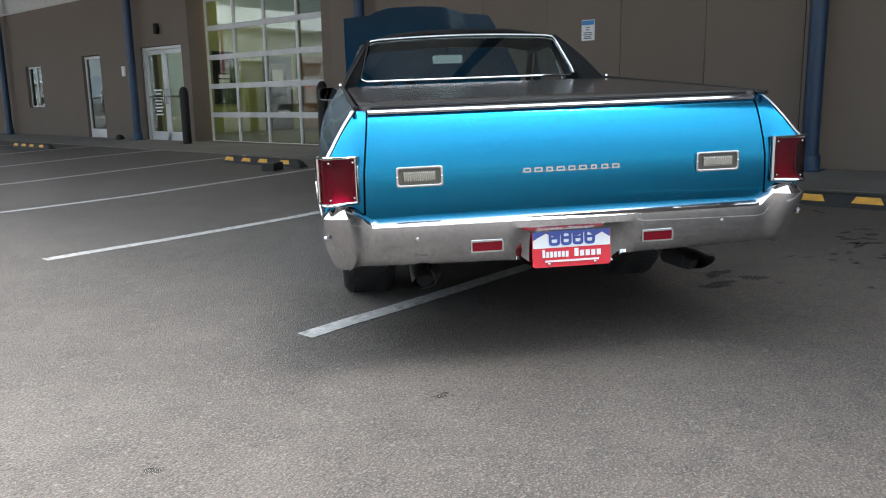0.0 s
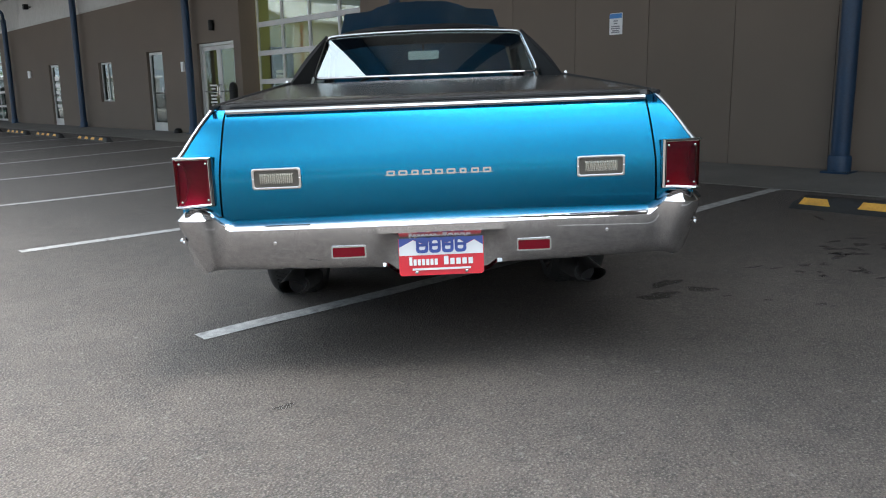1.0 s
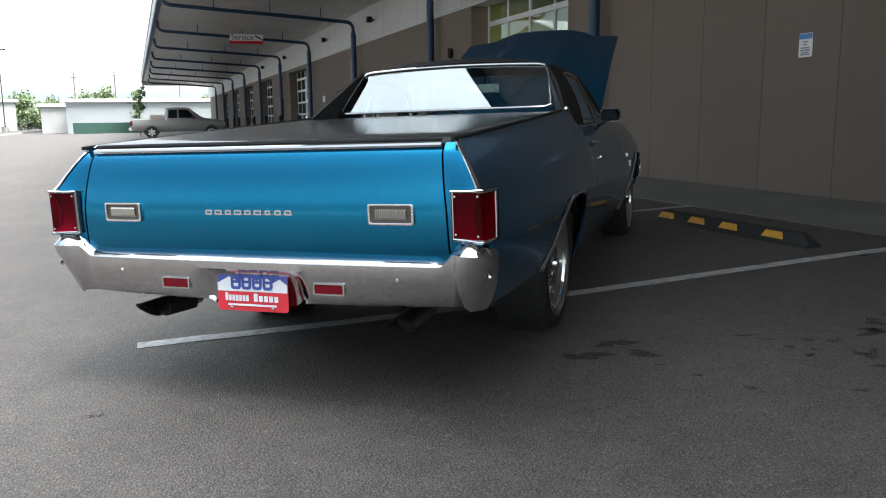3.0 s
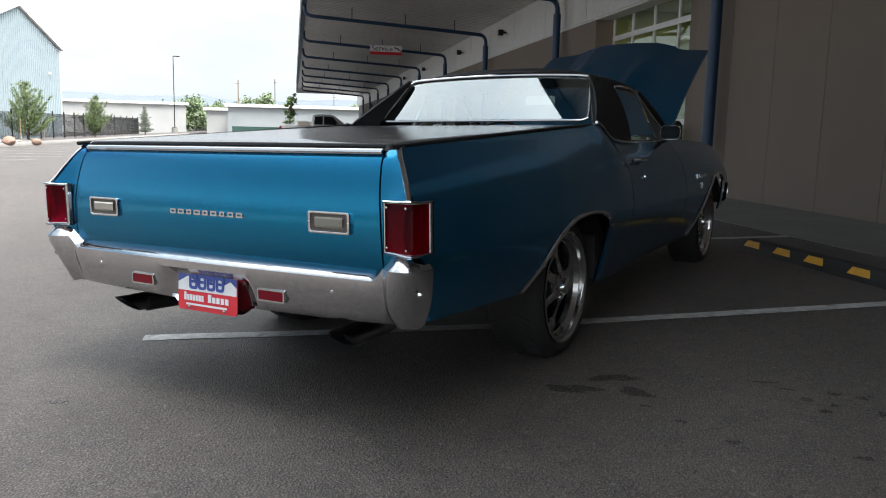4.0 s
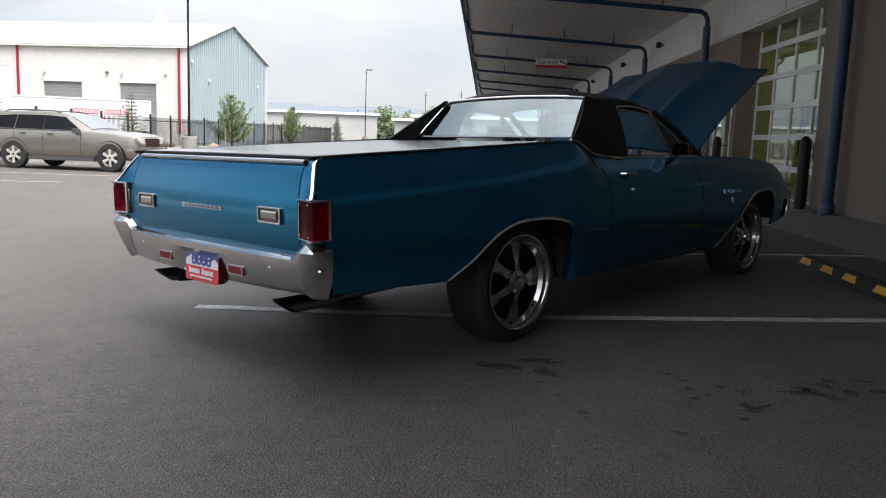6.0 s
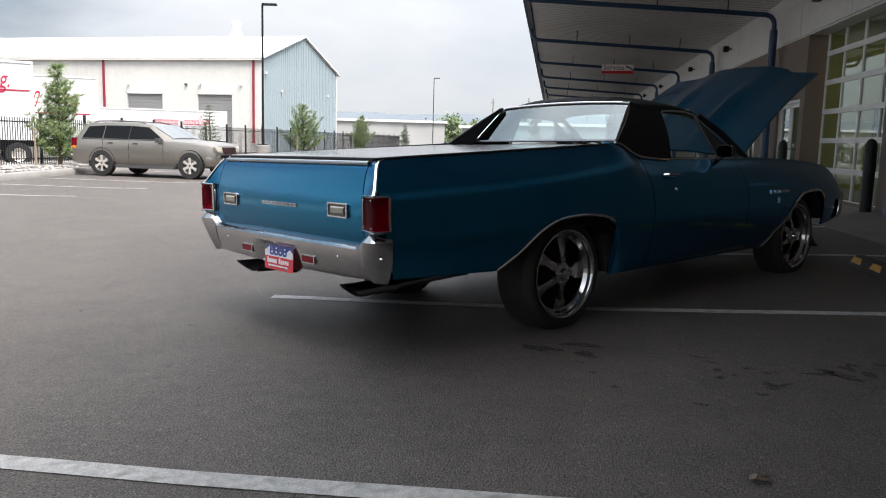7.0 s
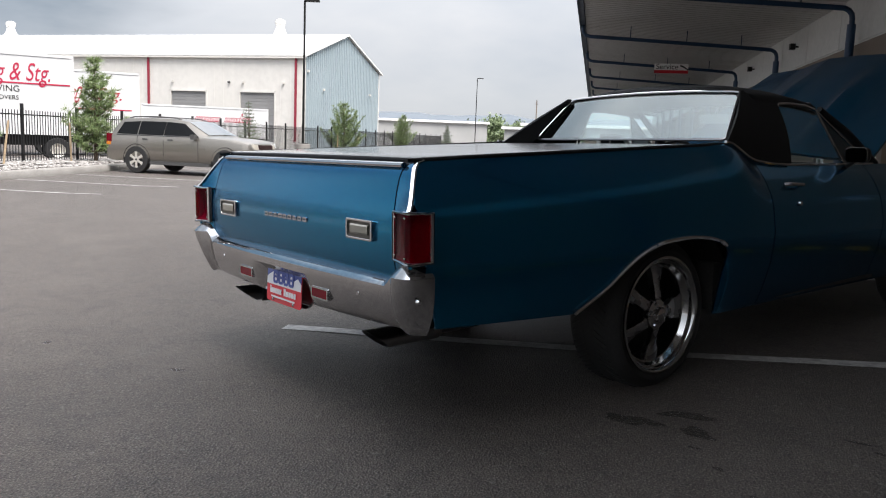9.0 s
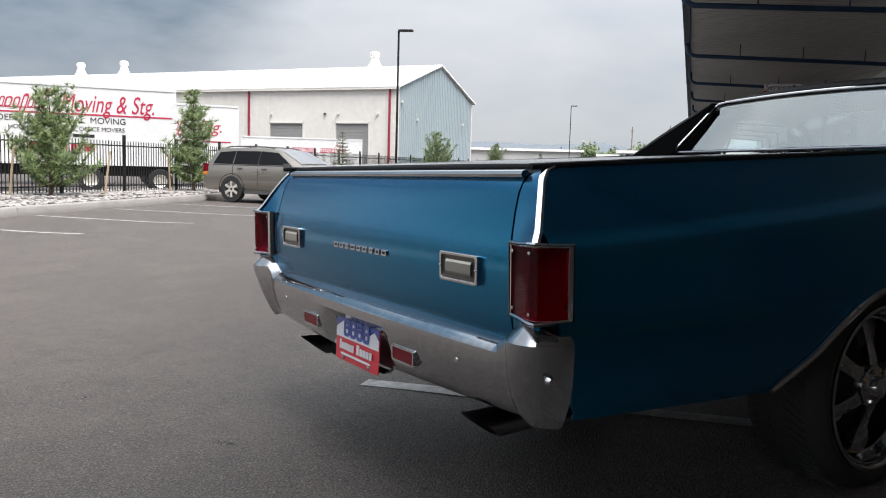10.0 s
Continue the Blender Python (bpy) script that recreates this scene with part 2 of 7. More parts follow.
RUBBER = surf("rubber", (0.014, 0.014, 0.015), (0.028, 0.027, 0.027), 6, 0.75, fine=90, bump=0.4, c3=(0.05, 0.048, 0.045), stain=0.3, stain_scale=5)
TYRE = surf("tyre_rubber", (0.012, 0.012, 0.013), (0.02, 0.02, 0.02), 12, 0.7, fine=120, bump=0.3)
YELLOW = surf("yellow_marking", (0.62, 0.30, 0.03), (0.75, 0.40, 0.05), 14, 0.6, fine=90, c3=(0.3, 0.16, 0.04), stain=0.5, stain_scale=9)
PAINT = paint_mat("blue_metallic_paint", (0.0, 0.128, 0.294), (0.0, 0.276, 0.450), 0.97, 0.18, 0.32, (0.0, 0.024, 0.13), 0.12)
CHROME = plain("chrome", (0.68, 0.68, 0.69), 0.07, 1.0)
WORN_CHROME = surf("worn_chrome", (0.46, 0.46, 0.47), (0.56, 0.56, 0.57), 3, 0.04, 1.0, fine=50)
SPOKE = surf("spoke_alloy", (0.36, 0.36, 0.37), (0.46, 0.46, 0.47), 9, 0.27, 1.0, fine=140)
ALLOY = plain("polished_alloy", (0.50, 0.50, 0.50), 0.11, 1.0)
ALLOY_DARK = plain("grey_alloy", (0.32, 0.32, 0.33), 0.28, 1.0)
COVER_VINYL = surf("bed_cover_vinyl", (0.010, 0.010, 0.011), (0.016, 0.016, 0.017), 3, 0.62, fine=240, bump=0.3, bump_d=0.001, c3=(0.03, 0.03, 0.03), stain=0.3, stain_scale=2.5, coat=1.0, spec=0.2, coat_rough=0.15)
VINYL = surf("black_vinyl", (0.007, 0.007, 0.008), (0.012, 0.012, 0.013), 3, 0.6, fine=260, bump=0.5, bump_d=0.0015, c3=(0.02, 0.02, 0.02), stain=0.3, stain_scale=2.5, spec=0.22)
RED_LENS = plain("red_lens", (0.135, 0.0012, 0.009), 0.10, 0.0, 0.0, 0.3)
LAMP_RED = glass("lamp_red", (0.37, 0.002, 0.042), 0.008, 1.0, 0.3)
LAMP_SILVER = surf("lamp_silver", (0.50, 0.50, 0.50), (0.62, 0.62, 0.62), 30, 0.5, 0.2, fine=120)
CLEAR_LENS = plain("clear_lens", (0.40, 0.385, 0.34), 0.18, 0.45, 0.4)
LAMP_BOWL = plain("lamp_bowl", (0.10, 0.095, 0.085), 0.3, 0.5)
# near-black: the deep shade of wells, seams and gaps put into the colour
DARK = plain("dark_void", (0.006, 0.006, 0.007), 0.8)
UNDER = surf("underbody", (0.012, 0.012, 0.012), (0.03, 0.028, 0.026), 9, 0.8, fine=60, bump=0.3)
CAR_GLASS = glass("car_glass", (0.76, 0.92, 0.92), 0.21, 0.76)
CABIN_GLASS = glass("cabin_glass", (0.9, 0.98, 0.98), 0.06, 0.97)
SHOP_GLASS = glass("shop_glass", (0.80, 0.86, 0.84), 0.045)
# vent glass: the dark view behind it is put into the tint
DARK_GLASS = glass("vent_dark_glass", (0.10, 0.12, 0.13), 0.09)
SIGN_WHITE = surf("sign_white", (0.72, 0.73, 0.74), (0.8, 0.8, 0.8), 6, 0.4)
SIGN_BLUE = plain("sign_blue", (0.05, 0.22, 0.55), 0.4)
SIGN_RED = plain("sign_red", (0.55, 0.01, 0.02), 0.4)
INK = plain("black_ink", (0.012, 0.012, 0.014), 0.5)
GREY_INK = plain("grey_ink", (0.25, 0.26, 0.28), 0.5)


# ---- mesh helpers ----
def finish(bm, name, mat, smooth=True, bevel=0.0, angle=35):
    if bevel:
        edges = [e for e in bm.edges if len(e.link_faces) == 2 and e.calc_face_angle(0) > 0.6]
        bmesh.ops.bevel(bm, geom=edges, offset=bevel, segments=2, profile=0.6, affect="EDGES", clamp_overlap=True)
    bmesh.ops.recalc_face_normals(bm, faces=bm.faces)
    me = bpy.data.meshes.new(name)
    for f in bm.faces:
        f.smooth = smooth
    if smooth:
        for e in bm.edges:
            if len(e.link_faces) == 2 and e.calc_face_angle(0) > radians(angle):
                e.smooth = False
    bm.to_mesh(me)
    bm.free()
    for mm in (mat if isinstance(mat, (list, tuple)) else [mat]):
        me.materials.append(mm)
    return me


def part(name, bm, mat, parent=None, label="", smooth=True, bevel=0.0, at=None, angle=35):
    ob = new(name, finish(bm, name, mat, smooth, bevel, angle))
    if at is not None:
        ob.matrix_basis = at
    if parent is not None:
        ob.parent = parent
    if label:
        ob["label"] = label
    return ob


def share(name, me, parent, at, label=""):
    ob = new(name, me)
    ob.matrix_basis = at
    ob.parent = parent
    if label:
        ob["label"] = label
    return ob


def empty(name, at, label, category, group="", kind=""):
    e = new(name)
    e.empty_display_size = 0.1
    e.matrix_basis = at
    return tagged(e, label, category, group, kind)


def box(bm, x0, x1, y0, y1, z0, z1, m=None):
    vs = [bm.verts.new((x, y, z)) for x, y, z in product((x0, x1), (y0, y1), (z0, z1))]
    for f in ((0, 1, 3, 2), (4, 6, 7, 5), (0, 4, 5, 1), (2, 3, 7, 6), (0, 2, 6, 4), (1, 5, 7, 3)):
        bm.faces.new([vs[i] for i in f])
    if m is not None:
        bmesh.ops.transform(bm, matrix=m, verts=vs)
    return vs


def grid(bm, rows, close=False):
    """Faces between rows of points; all rows equally long."""
    vr = [[bm.verts.new(p) for p in r] for r in rows]
    for a, b in zip(vr, vr[1:]):
        k = len(a)
        for i in range(k if close else k - 1):
            j = (i + 1) % k
            bm.faces.new((a[i], a[j], b[j], b[i]))
    return vr


def cap(bm, ring):
    bm.faces.new(ring)


def tube(bm, pts, r, seg=10, caps=True, squash=1.0):
    """A round tube along points; r may be a list."""
    pts = [Vector(p) for p in pts]
    rs = [float(q) for q in r] if isinstance(r, (list, tuple)) else [float(r)] * len(pts)
    rows, up = [], None
    for i, p in enumerate(pts):
        d = (pts[min(i + 1, len(pts) - 1)] - pts[max(i - 1, 0)]).normalized()
        if up is None:
            up = Vector((0, 0, 1)) if abs(d.z) < 0.9 else Vector((1, 0, 0))
        side = d.cross(up).normalized()
        up = side.cross(d).normalized()
        rows.append([p + rs[i] * (math.cos(a) * side + squash * math.sin(a) * up) for a in [2 * math.pi * k / seg for k in range(seg)]])
    vr = grid(bm, rows, close=True)
    if caps:
        cap(bm, list(reversed(vr[0])))
        cap(bm, vr[-1])
    return vr


def lathe(bm, prof, seg=32, m=None, axis="z", close=False):
    """Turn a profile of (radius, height) round an axis."""
    rows = []
    for k in range(seg):
        a = 2 * math.pi * k / seg
        c, s = math.cos(a), math.sin(a)
        rows.append([Vector((r * c, r * s, h)) if axis == "z" else Vector((h, r * c, r * s)) for r, h in prof])
    if m is not None:
        rows = [[m @ p for p in r] for r in rows]
    vr = [[bm.verts.new(p) for p in r] for r in rows]
    for k in range(seg):
        a, b = vr[k], vr[(k + 1) % seg]
        for i in range(len(prof) - (0 if close else 1)):
            j = (i + 1) % len(prof)
            bm.faces.new((a[i], a[j], b[j], b[i]))
    bmesh.ops.remove_doubles(bm, verts=[v for r in vr for v in r], dist=1e-5)


def plate(bm, outline, depth, m=None):
    """A flat outline (x, z) given a depth along y."""
    a = [bm.verts.new((x, 0, z)) for x, z in outline]
    b = [bm.verts.new((x, depth, z)) for x, z in outline]
    bm.faces.new(a)
    bm.faces.new(list(reversed(b)))
    k = len(outline)
    for i in range(k):
        bm.faces.new((a[i], b[i], b[(i + 1) % k], a[(i + 1) % k]))
    if m is not None:
        bmesh.ops.transform(bm, matrix=m, verts=a + b)


def rounded(w, h, r, seg=5):
    pts = []
    for cx, cz, a0 in ((w / 2 - r, h / 2 - r, 0), (-w / 2 + r, h / 2 - r, 90), (-w / 2 + r, -h / 2 + r, 180), (w / 2 - r, -h / 2 + r, 270)):
        for k in range(seg + 1):
            a = radians(a0 + 90 * k / seg)
            pts.append((cx + r * math.cos(a), cz + r * math.sin(a)))
    return pts


def ring_frame(bm, outer, inner, y0, y1, m=None):
    """A frame between two outlines of the same count in the xz plane."""
    k = len(outer)
    rows = [[bm.verts.new((p[0], y, p[1])) for p in o] for o, y in ((outer, y0), (inner, y0), (inner, y1), (outer, y1))]
    for a, b in zip(rows, rows[1:] + rows[:1]):
        for i in range(k):
            j = (i + 1) % k
            bm.faces.new((a[i], a[j], b[j], b[i]))
    if m is not None:
        bmesh.ops.transform(bm, matrix=m, verts=[v for r in rows for v in r])


def words(text, size, mat, parent, at, name="lettering", extrude=0.002, shear=0.0, align="CENTER"):
    cu = bpy.data.curves.new(name, "FONT")
    cu.body, cu.size, cu.extrude, cu.shear = text, size, extrude, shear
    cu.align_x, cu.align_y = align, "CENTER"
    tmp = new(name, cu)
    dg = bpy.context.evaluated_depsgraph_get()
    me = bpy.data.meshes.new_from_object(tmp.evaluated_get(dg))
    bpy.data.objects.remove(tmp)
    me.materials.clear()
    me.materials.append(mat)
    ob = new(name, me)
    ob.matrix_basis = at
    ob.parent = parent
    return ob


def hermite(xs, ys, q):
    """A smooth curve through points."""
    xs, ys, q = np.asarray(xs, float), np.asarray(ys, float), np.asarray(q, float)
    d = np.gradient(ys, xs)
    i = np.clip(np.searchsorted(xs, q) - 1, 0, len(xs) - 2)
    h = xs[i + 1] - xs[i]
    t = np.clip((q - xs[i]) / h, 0, 1)
    return (2 * t**3 - 3 * t**2 + 1) * ys[i] + (t**3 - 2 * t**2 + t) * h * d[i] + (3 * t**2 - 2 * t**3) * ys[i + 1] + (t**3 - t**2) * h * d[i + 1]


def dip(d):
    """The asphalt sags a little across the middle of the bays."""
    return float(np.interp(d, [-0.4, 0.4, 1.5, 2.6, 4.0], [0, -0.016, -0.027, -0.016, 0]))


def lot_z(d):
    """Height of the ground at a distance d from the origin towards the wall."""
    g = math.tan(radians(SLOPE))
    return float(np.interp(d, [-400, -60, -17.2, -16.3, -13.6, -13.4, -9, -6, -4, 6.9, 60], [-0.4, -0.4, -0.4, 0.0, 0.0, -0.2, -0.2, -4.9 * g, -4 * g, 6.9 * g, 6.9 * g])) + dip(d)


def at_lot(d, s, h=0.0, turn=0.0):
    """Upright pose at a place of the lot, turned from the wall's frame."""
    return BLD @ Matrix.Translation((d, s, lot_z(d) + h)) @ Matrix.Rotation(radians(turn), 4, "Z")


# ---- ground, markings, walkway ----
bm = bmesh.new()
D_LIST = [-3000, -600, -150, -60, -30, -17.2, -16.3, -13.6, -13.4, -11, -9, -7.5, -6, -5, -4, -2, -0.4, 0, 0.4, 0.95, 1.5, 2.05, 2.6, 3.3, 4, 6.9, 60, 600, 3000]
S_LIST = [-3000, -300, -60, -20, -8, 0, 8, 20, 40, 80, 150, 400, 3000]
grid(bm, [[(d, s, lot_z(d)) for s in S_LIST] for d in D_LIST])
tagged(part("ground", bm, ASPHALT, at=BLD), "worn grey-brown asphalt of a parking lot", "ground", kind="structure")

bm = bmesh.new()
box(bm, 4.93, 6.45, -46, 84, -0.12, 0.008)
walkway = tagged(part("pavement", bm, WALK_SHADED, at=LOT, smooth=False), "pale grey concrete walkway along the shop wall", "pavement", kind="structure")


def kerb_d(s):
    return -13.4 + 0.171 * max(0.0, 19.5 - s)


def parking_line(d0, d1, s, w=0.1):
    bm = bmesh.new()
    n = max(2, int((d1 - d0) / 0.25))
    rows = []
    for i in range(n + 1):
        d = d0 + (d1 - d0) * i / n
        j = random.uniform(-0.004, 0.004)
        rows.append([(d, -w / 2 + j, lot_z(d) + 0.004), (d, w / 2 + j, lot_z(d) + 0.004)])
    grid(bm, rows)
    ob = part("parking_line", bm, LINE, at=BLD @ Matrix.Translation((0, s, 0)) @ Matrix.Rotation(radians(-0.2), 4, "Z"))
    return tagged(ob, "faded white painted parking line on asphalt", "line", "parking lines", "structure")


for k in range(-2, 14):
    parking_line(-0.48, 4.9, (1.12 + 2.74 * k) if k != -1 else -1.81, 0.105)
for k in range(-3, 13):
    parking_line(max(-13.3, kerb_d(7.6 + 2.8 * k) + 0.1), -8.05, 7.6 + 2.8 * k)

# kerb and gravel bed beyond the lot; the kerb swings in towards the lot at one end
bm = bmesh.new()
prof = [(-0.22, -0.4), (-0.22, -0.03), (-0.18, -0.01), (-0.06, -0.01), (-0.02, -0.04), (0.01, -0.19), (0.01, -0.4)]
for i in range(40):
    s0, s1 = -20 + 3.0 * i + 0.006, -20 + 3.0 * i + 2.994
    grid(bm, [[(kerb_d(q) + d, q, z) for d, z in prof] for q in (s0, (s0 + s1) / 2, s1)])
tagged(part("kerb", bm, CONCRETE, at=BLD, angle=60), "pale concrete kerb edging the gravel bed", "kerb", kind="structure")
bm = bmesh.new()
grid(bm, [[(-13.75, q, 0.0), (min(kerb_d(q) - 0.2, 0), q, -0.04)] for q in np.linspace(-20, 19.5, 14)])
tagged(part("planting_bed", bm, CONCRETE, at=BLD), "stony ground of the planting bed behind the kerb", "ground", kind="structure")


def stone_shape(r, rnd):
    bm = bmesh.new()
    bmesh.ops.create_icosphere(bm, subdivisions=1, radius=r)
    for v in bm.verts:
        v.co *= rnd.uniform(0.7, 1.2)
        v.co.z *= 0.7
    vs = [tuple(v.co) for v in bm.verts]
    fs = [tuple(v.index for v in f.verts) for f in bm.faces]
    bm.free()
    return np.array(vs), fs


def scatter_stones(name, count, area, r, mat, at, label, z_of):
    rnd = random.Random(5)
    shapes = [stone_shape(1.0, rnd) for _ in range(6)]
    verts, faces = [], []
    for _ in range(count):
        vs, fs = shapes[rnd.randrange(6)]
        s, k, a = rnd.uniform(area[2], area[3]), r * rnd.uniform(0.6, 1.5), rnd.uniform(0, 6.28)
        d = rnd.uniform(area[0], kerb_d(s) - 0.25)
        c, q = math.cos(a), math.sin(a)
        base = len(verts)
        verts += [(d + k * (c * x - q * y), s + k * (q * x + c * y), z_of(d) + k * z * 0.8) for x, y, z in vs]
        faces += [tuple(base + i for i in f) for f in fs]
    me = bpy.data.meshes.new(name)
    me.from_pydata(verts, [], faces)
    me.materials.append(mat)
    ob = new(name, me)
    ob.matrix_basis = at
    return tagged(ob, label, "gravel", kind="stuff")


def island_mat(name, c1, c2, rough=0.9):
    m, n, l, p = node_mat(name)
    geo, ramp = n.new("ShaderNodeNewGeometry"), n.new("ShaderNodeValToRGB")
    ramp.color_ramp.elements[0].color, ramp.color_ramp.elements[1].color = (*c1, 1), (*c2, 1)
    l.new(geo.outputs["Random Per Island"], ramp.inputs["Fac"])
    l.new(ramp.outputs["Color"], p.inputs["Base Color"])
    p.inputs["Roughness"].default_value = rough
    return m


GRAVEL = island_mat("gravel_stone", (0.12, 0.112, 0.105), (0.38, 0.365, 0.35))
scatter_stones("gravel", 11000, (-16.4, -13.6, -2, 42), 0.055, GRAVEL, BLD, "pale grey river-rock gravel in the planting bed", lambda d: (lot_z(d) if d < -13.7 else -0.03) + 0.02)


# ---- shop building ----
WALL = 6.46
OPEN = [(9.18, 13.40, 0.0, 3.5), (13.70, 15.42, 0.0, 2.20), (17.36, 18.32, 0.0, 2.15), (20.78, 21.80, 0.92, 2.02), (25.35, 26.35, 0.0, 2.12),
        (32.0, 36.3, 0.0, 3.3), (38.2, 39.2, 0.0, 2.25), (41.9, 46.2, 0.0, 3.3), (50.0, 54.3, 0.0, 3.3), (58.0, 62.3, 0.0, 3.3), (66.0, 70.3, 0.0, 3.3)]
# the wall below s = -14 is unseen, added to darken the car's side
bm = bmesh.new()
cuts = sorted({-46.0, 84.0, *[o[0] for o in OPEN], *[o[1] for o in OPEN]})
for s0, s1 in zip(cuts, cuts[1:]):
    inside = [o for o in OPEN if o[0] <= s0 + 1e-6 and o[1] >= s1 - 1e-6]
    if not inside:
        box(bm, WALL, 6.86, s0, s1, -0.05, 3.46)
    else:
        o = inside[0]
        if o[2] > 0:
            box(bm, WALL, 6.86, s0, s1, -0.05, o[2])
        if o[3] < 3.46:
            box(bm, WALL, 6.86, s0, s1, o[3], 3.46)
bmesh.ops.remove_doubles(bm, verts=bm.verts, dist=1e-4)
wall = tagged(part("wall_shop", bm, STUCCO, at=BLD, smooth=False), "taupe-tan stucco shop wall with doors and garage bays", "wall", kind="structure")

bm = bmesh.new()
s = -46.0
while s < 84:
    box(bm, 6.44, 6.86, s, s + 2.98, 3.50, 5.6)
    s += 3.0
box(bm, 6.47, 6.86, -46, 84, 3.46, 3.50)
tagged(part("wall_upper_band", bm, WHITE_METAL, at=BLD, smooth=False), "white metal wall band under the canopy", "wall", kind="structure")

# closing walls, roof and rooms
bm = bmesh.new()
box(bm, 6.86, 14, -46.2, -46, -0.05, 5.6)
box(bm, 6.86, 14, 84, 84.2, -0.05, 5.6)
box(bm, 13.8, 14, -46, 84, -0.05, 5.6)
for s in (8.2, 16.5):
    box(bm, 6.86, 13.8, s, s + 0.12, 0.1, 4.2)
LIME = surf("lime_wall", (0.33, 0.34, 0.13), (0.38, 0.39, 0.15), 1, 0.8, fine=40)
tagged(part("wall_inner", bm, LIME, at=BLD, smooth=False), "lime-green painted inner room walls", "wall", kind="structure")
bm = bmesh.new()
for s in (16.63, 30.0, 40.5, 48.2, 56.2, 64.2, 72.2):
    box(bm, 6.87, 13.7, s, s + 0.12, 0.1, 4.19)
box(bm, 13.7, 13.79, 16.63, 84, 0.1, 4.19)
tagged(part("wall_back_rooms", bm, surf("grey_room_paint", (0.16, 0.17, 0.18), (0.20, 0.21, 0.22), 1, 0.8, fine=40), at=BLD, smooth=False), "plain grey walls of the rooms behind the shop", "wall", kind="structure")
bm = bmesh.new()
box(bm, 6.86, 13.8, -46, 84, 4.2, 4.3)
tagged(part("ceiling", bm, SIGN_WHITE, at=BLD, smooth=False), "plain white room ceiling", "ceiling", kind="structure")
bm = bmesh.new()
box(bm, 6.2, 14.4, -46.5, 84.5, 5.6, 5.75)
tagged(part("roof", bm, WHITE_METAL, at=BLD, smooth=False), "flat shop roof", "roof", kind="structure")
bm = bmesh.new()
box(bm, 6.86, 13.8, -46, 84, 0.1, 0.2)
tagged(part("floor", bm, CONCRETE, at=BLD, smooth=False), "grey concrete shop floor", "floor", kind="structure")
room_lamp = new("room_light", bpy.data.lights.new("room_light", "AREA"))
room_lamp.data.shape, room_lamp.data.size, room_lamp.data.size_y, room_lamp.data.energy = "RECTANGLE", 2.5, 6.0, 118
room_lamp.data.color = (1.0, 0.93, 0.75)
room_lamp.matrix_basis = BLD @ Matrix.Translation((9.2, 12.5, 4.1))

# panels on the blind part of the wall, each with a shadow gap
bm = bmesh.new()
box(bm, 0, 0.02, 0.004, 1.086, 0.19, 3.44)
panel_mesh = finish(bm, "wall_panel", surf("tan_wall_panel", (0.155, 0.124, 0.100), (0.178, 0.143, 0.116), 1.2, 0.85, fine=180, bump=0.35, bump_d=0.002, per_piece=0.05), smooth=False, bevel=0.004)
for k in range(-43, 7):
    share("wall_panel", panel_mesh, wall, Matrix.Translation((6.438, 1.29 + 1.09 * k, 0)))


def glazed(name, s0, s1, z0, z1, cols, rows, d, rail, stile, label, category, group="", bottom=0.0, kind="", panes=True, frame_mat=None):
    """A framed glazed leaf in the wall's frame: frame, panes."""
    e = empty(name, BLD @ Matrix.Translation((d, s0, z0)), label, category, group, kind)
    w, h = s1 - s0, z1 - z0
    bm = bmesh.new()
    for i in range(cols + 1):
        c = w * i / cols
        box(bm, -0.025, 0.025, max(0, c - stile / 2), min(w, c + stile / 2), 0, h)
    for j in range(rows + 1):
        c = bottom + (h - bottom) * j / rows
        lo, hi = max(0, c - rail / 2), min(h, c + rail / 2)
        if j == 0 and bottom:
            lo = 0
        box(bm, -0.028, 0.022, 0, w, lo, hi)
    part("frame", bm, frame_mat or FRAME, e, smooth=False)
    if panes:
        pm = bmesh.new()
        pw, ph = w / cols, (h - bottom) / rows
        box(pm, -0.004, 0.004, stile / 2 - 0.005, pw - stile / 2 + 0.005, rail / 2 - 0.005, ph - rail / 2 + 0.005)
        me = finish(pm, "pane", SHOP_GLASS, smooth=False)
        for i, j in product(range(cols), range(rows)):
            share("pane", me, e, Matrix.Translation((0, i * pw, bottom + j * ph))).visible_shadow = False
    return e


garage = glazed("garage_door", 9.29, 13.27, 0.12, 3.64, 4, 6, 6.82, 0.10, 0.06, "white-framed glazed garage door, closed", "garage door", "garage doors", bottom=0.03)
for s0 in (32.0, 41.9, 50.0, 58.0, 66.0):
    copy_thing(garage, BLD @ Matrix.Translation((6.82, s0 + 0.15, 0.2)) @ Matrix.Diagonal((1, 1.0, 0.94, 1)))
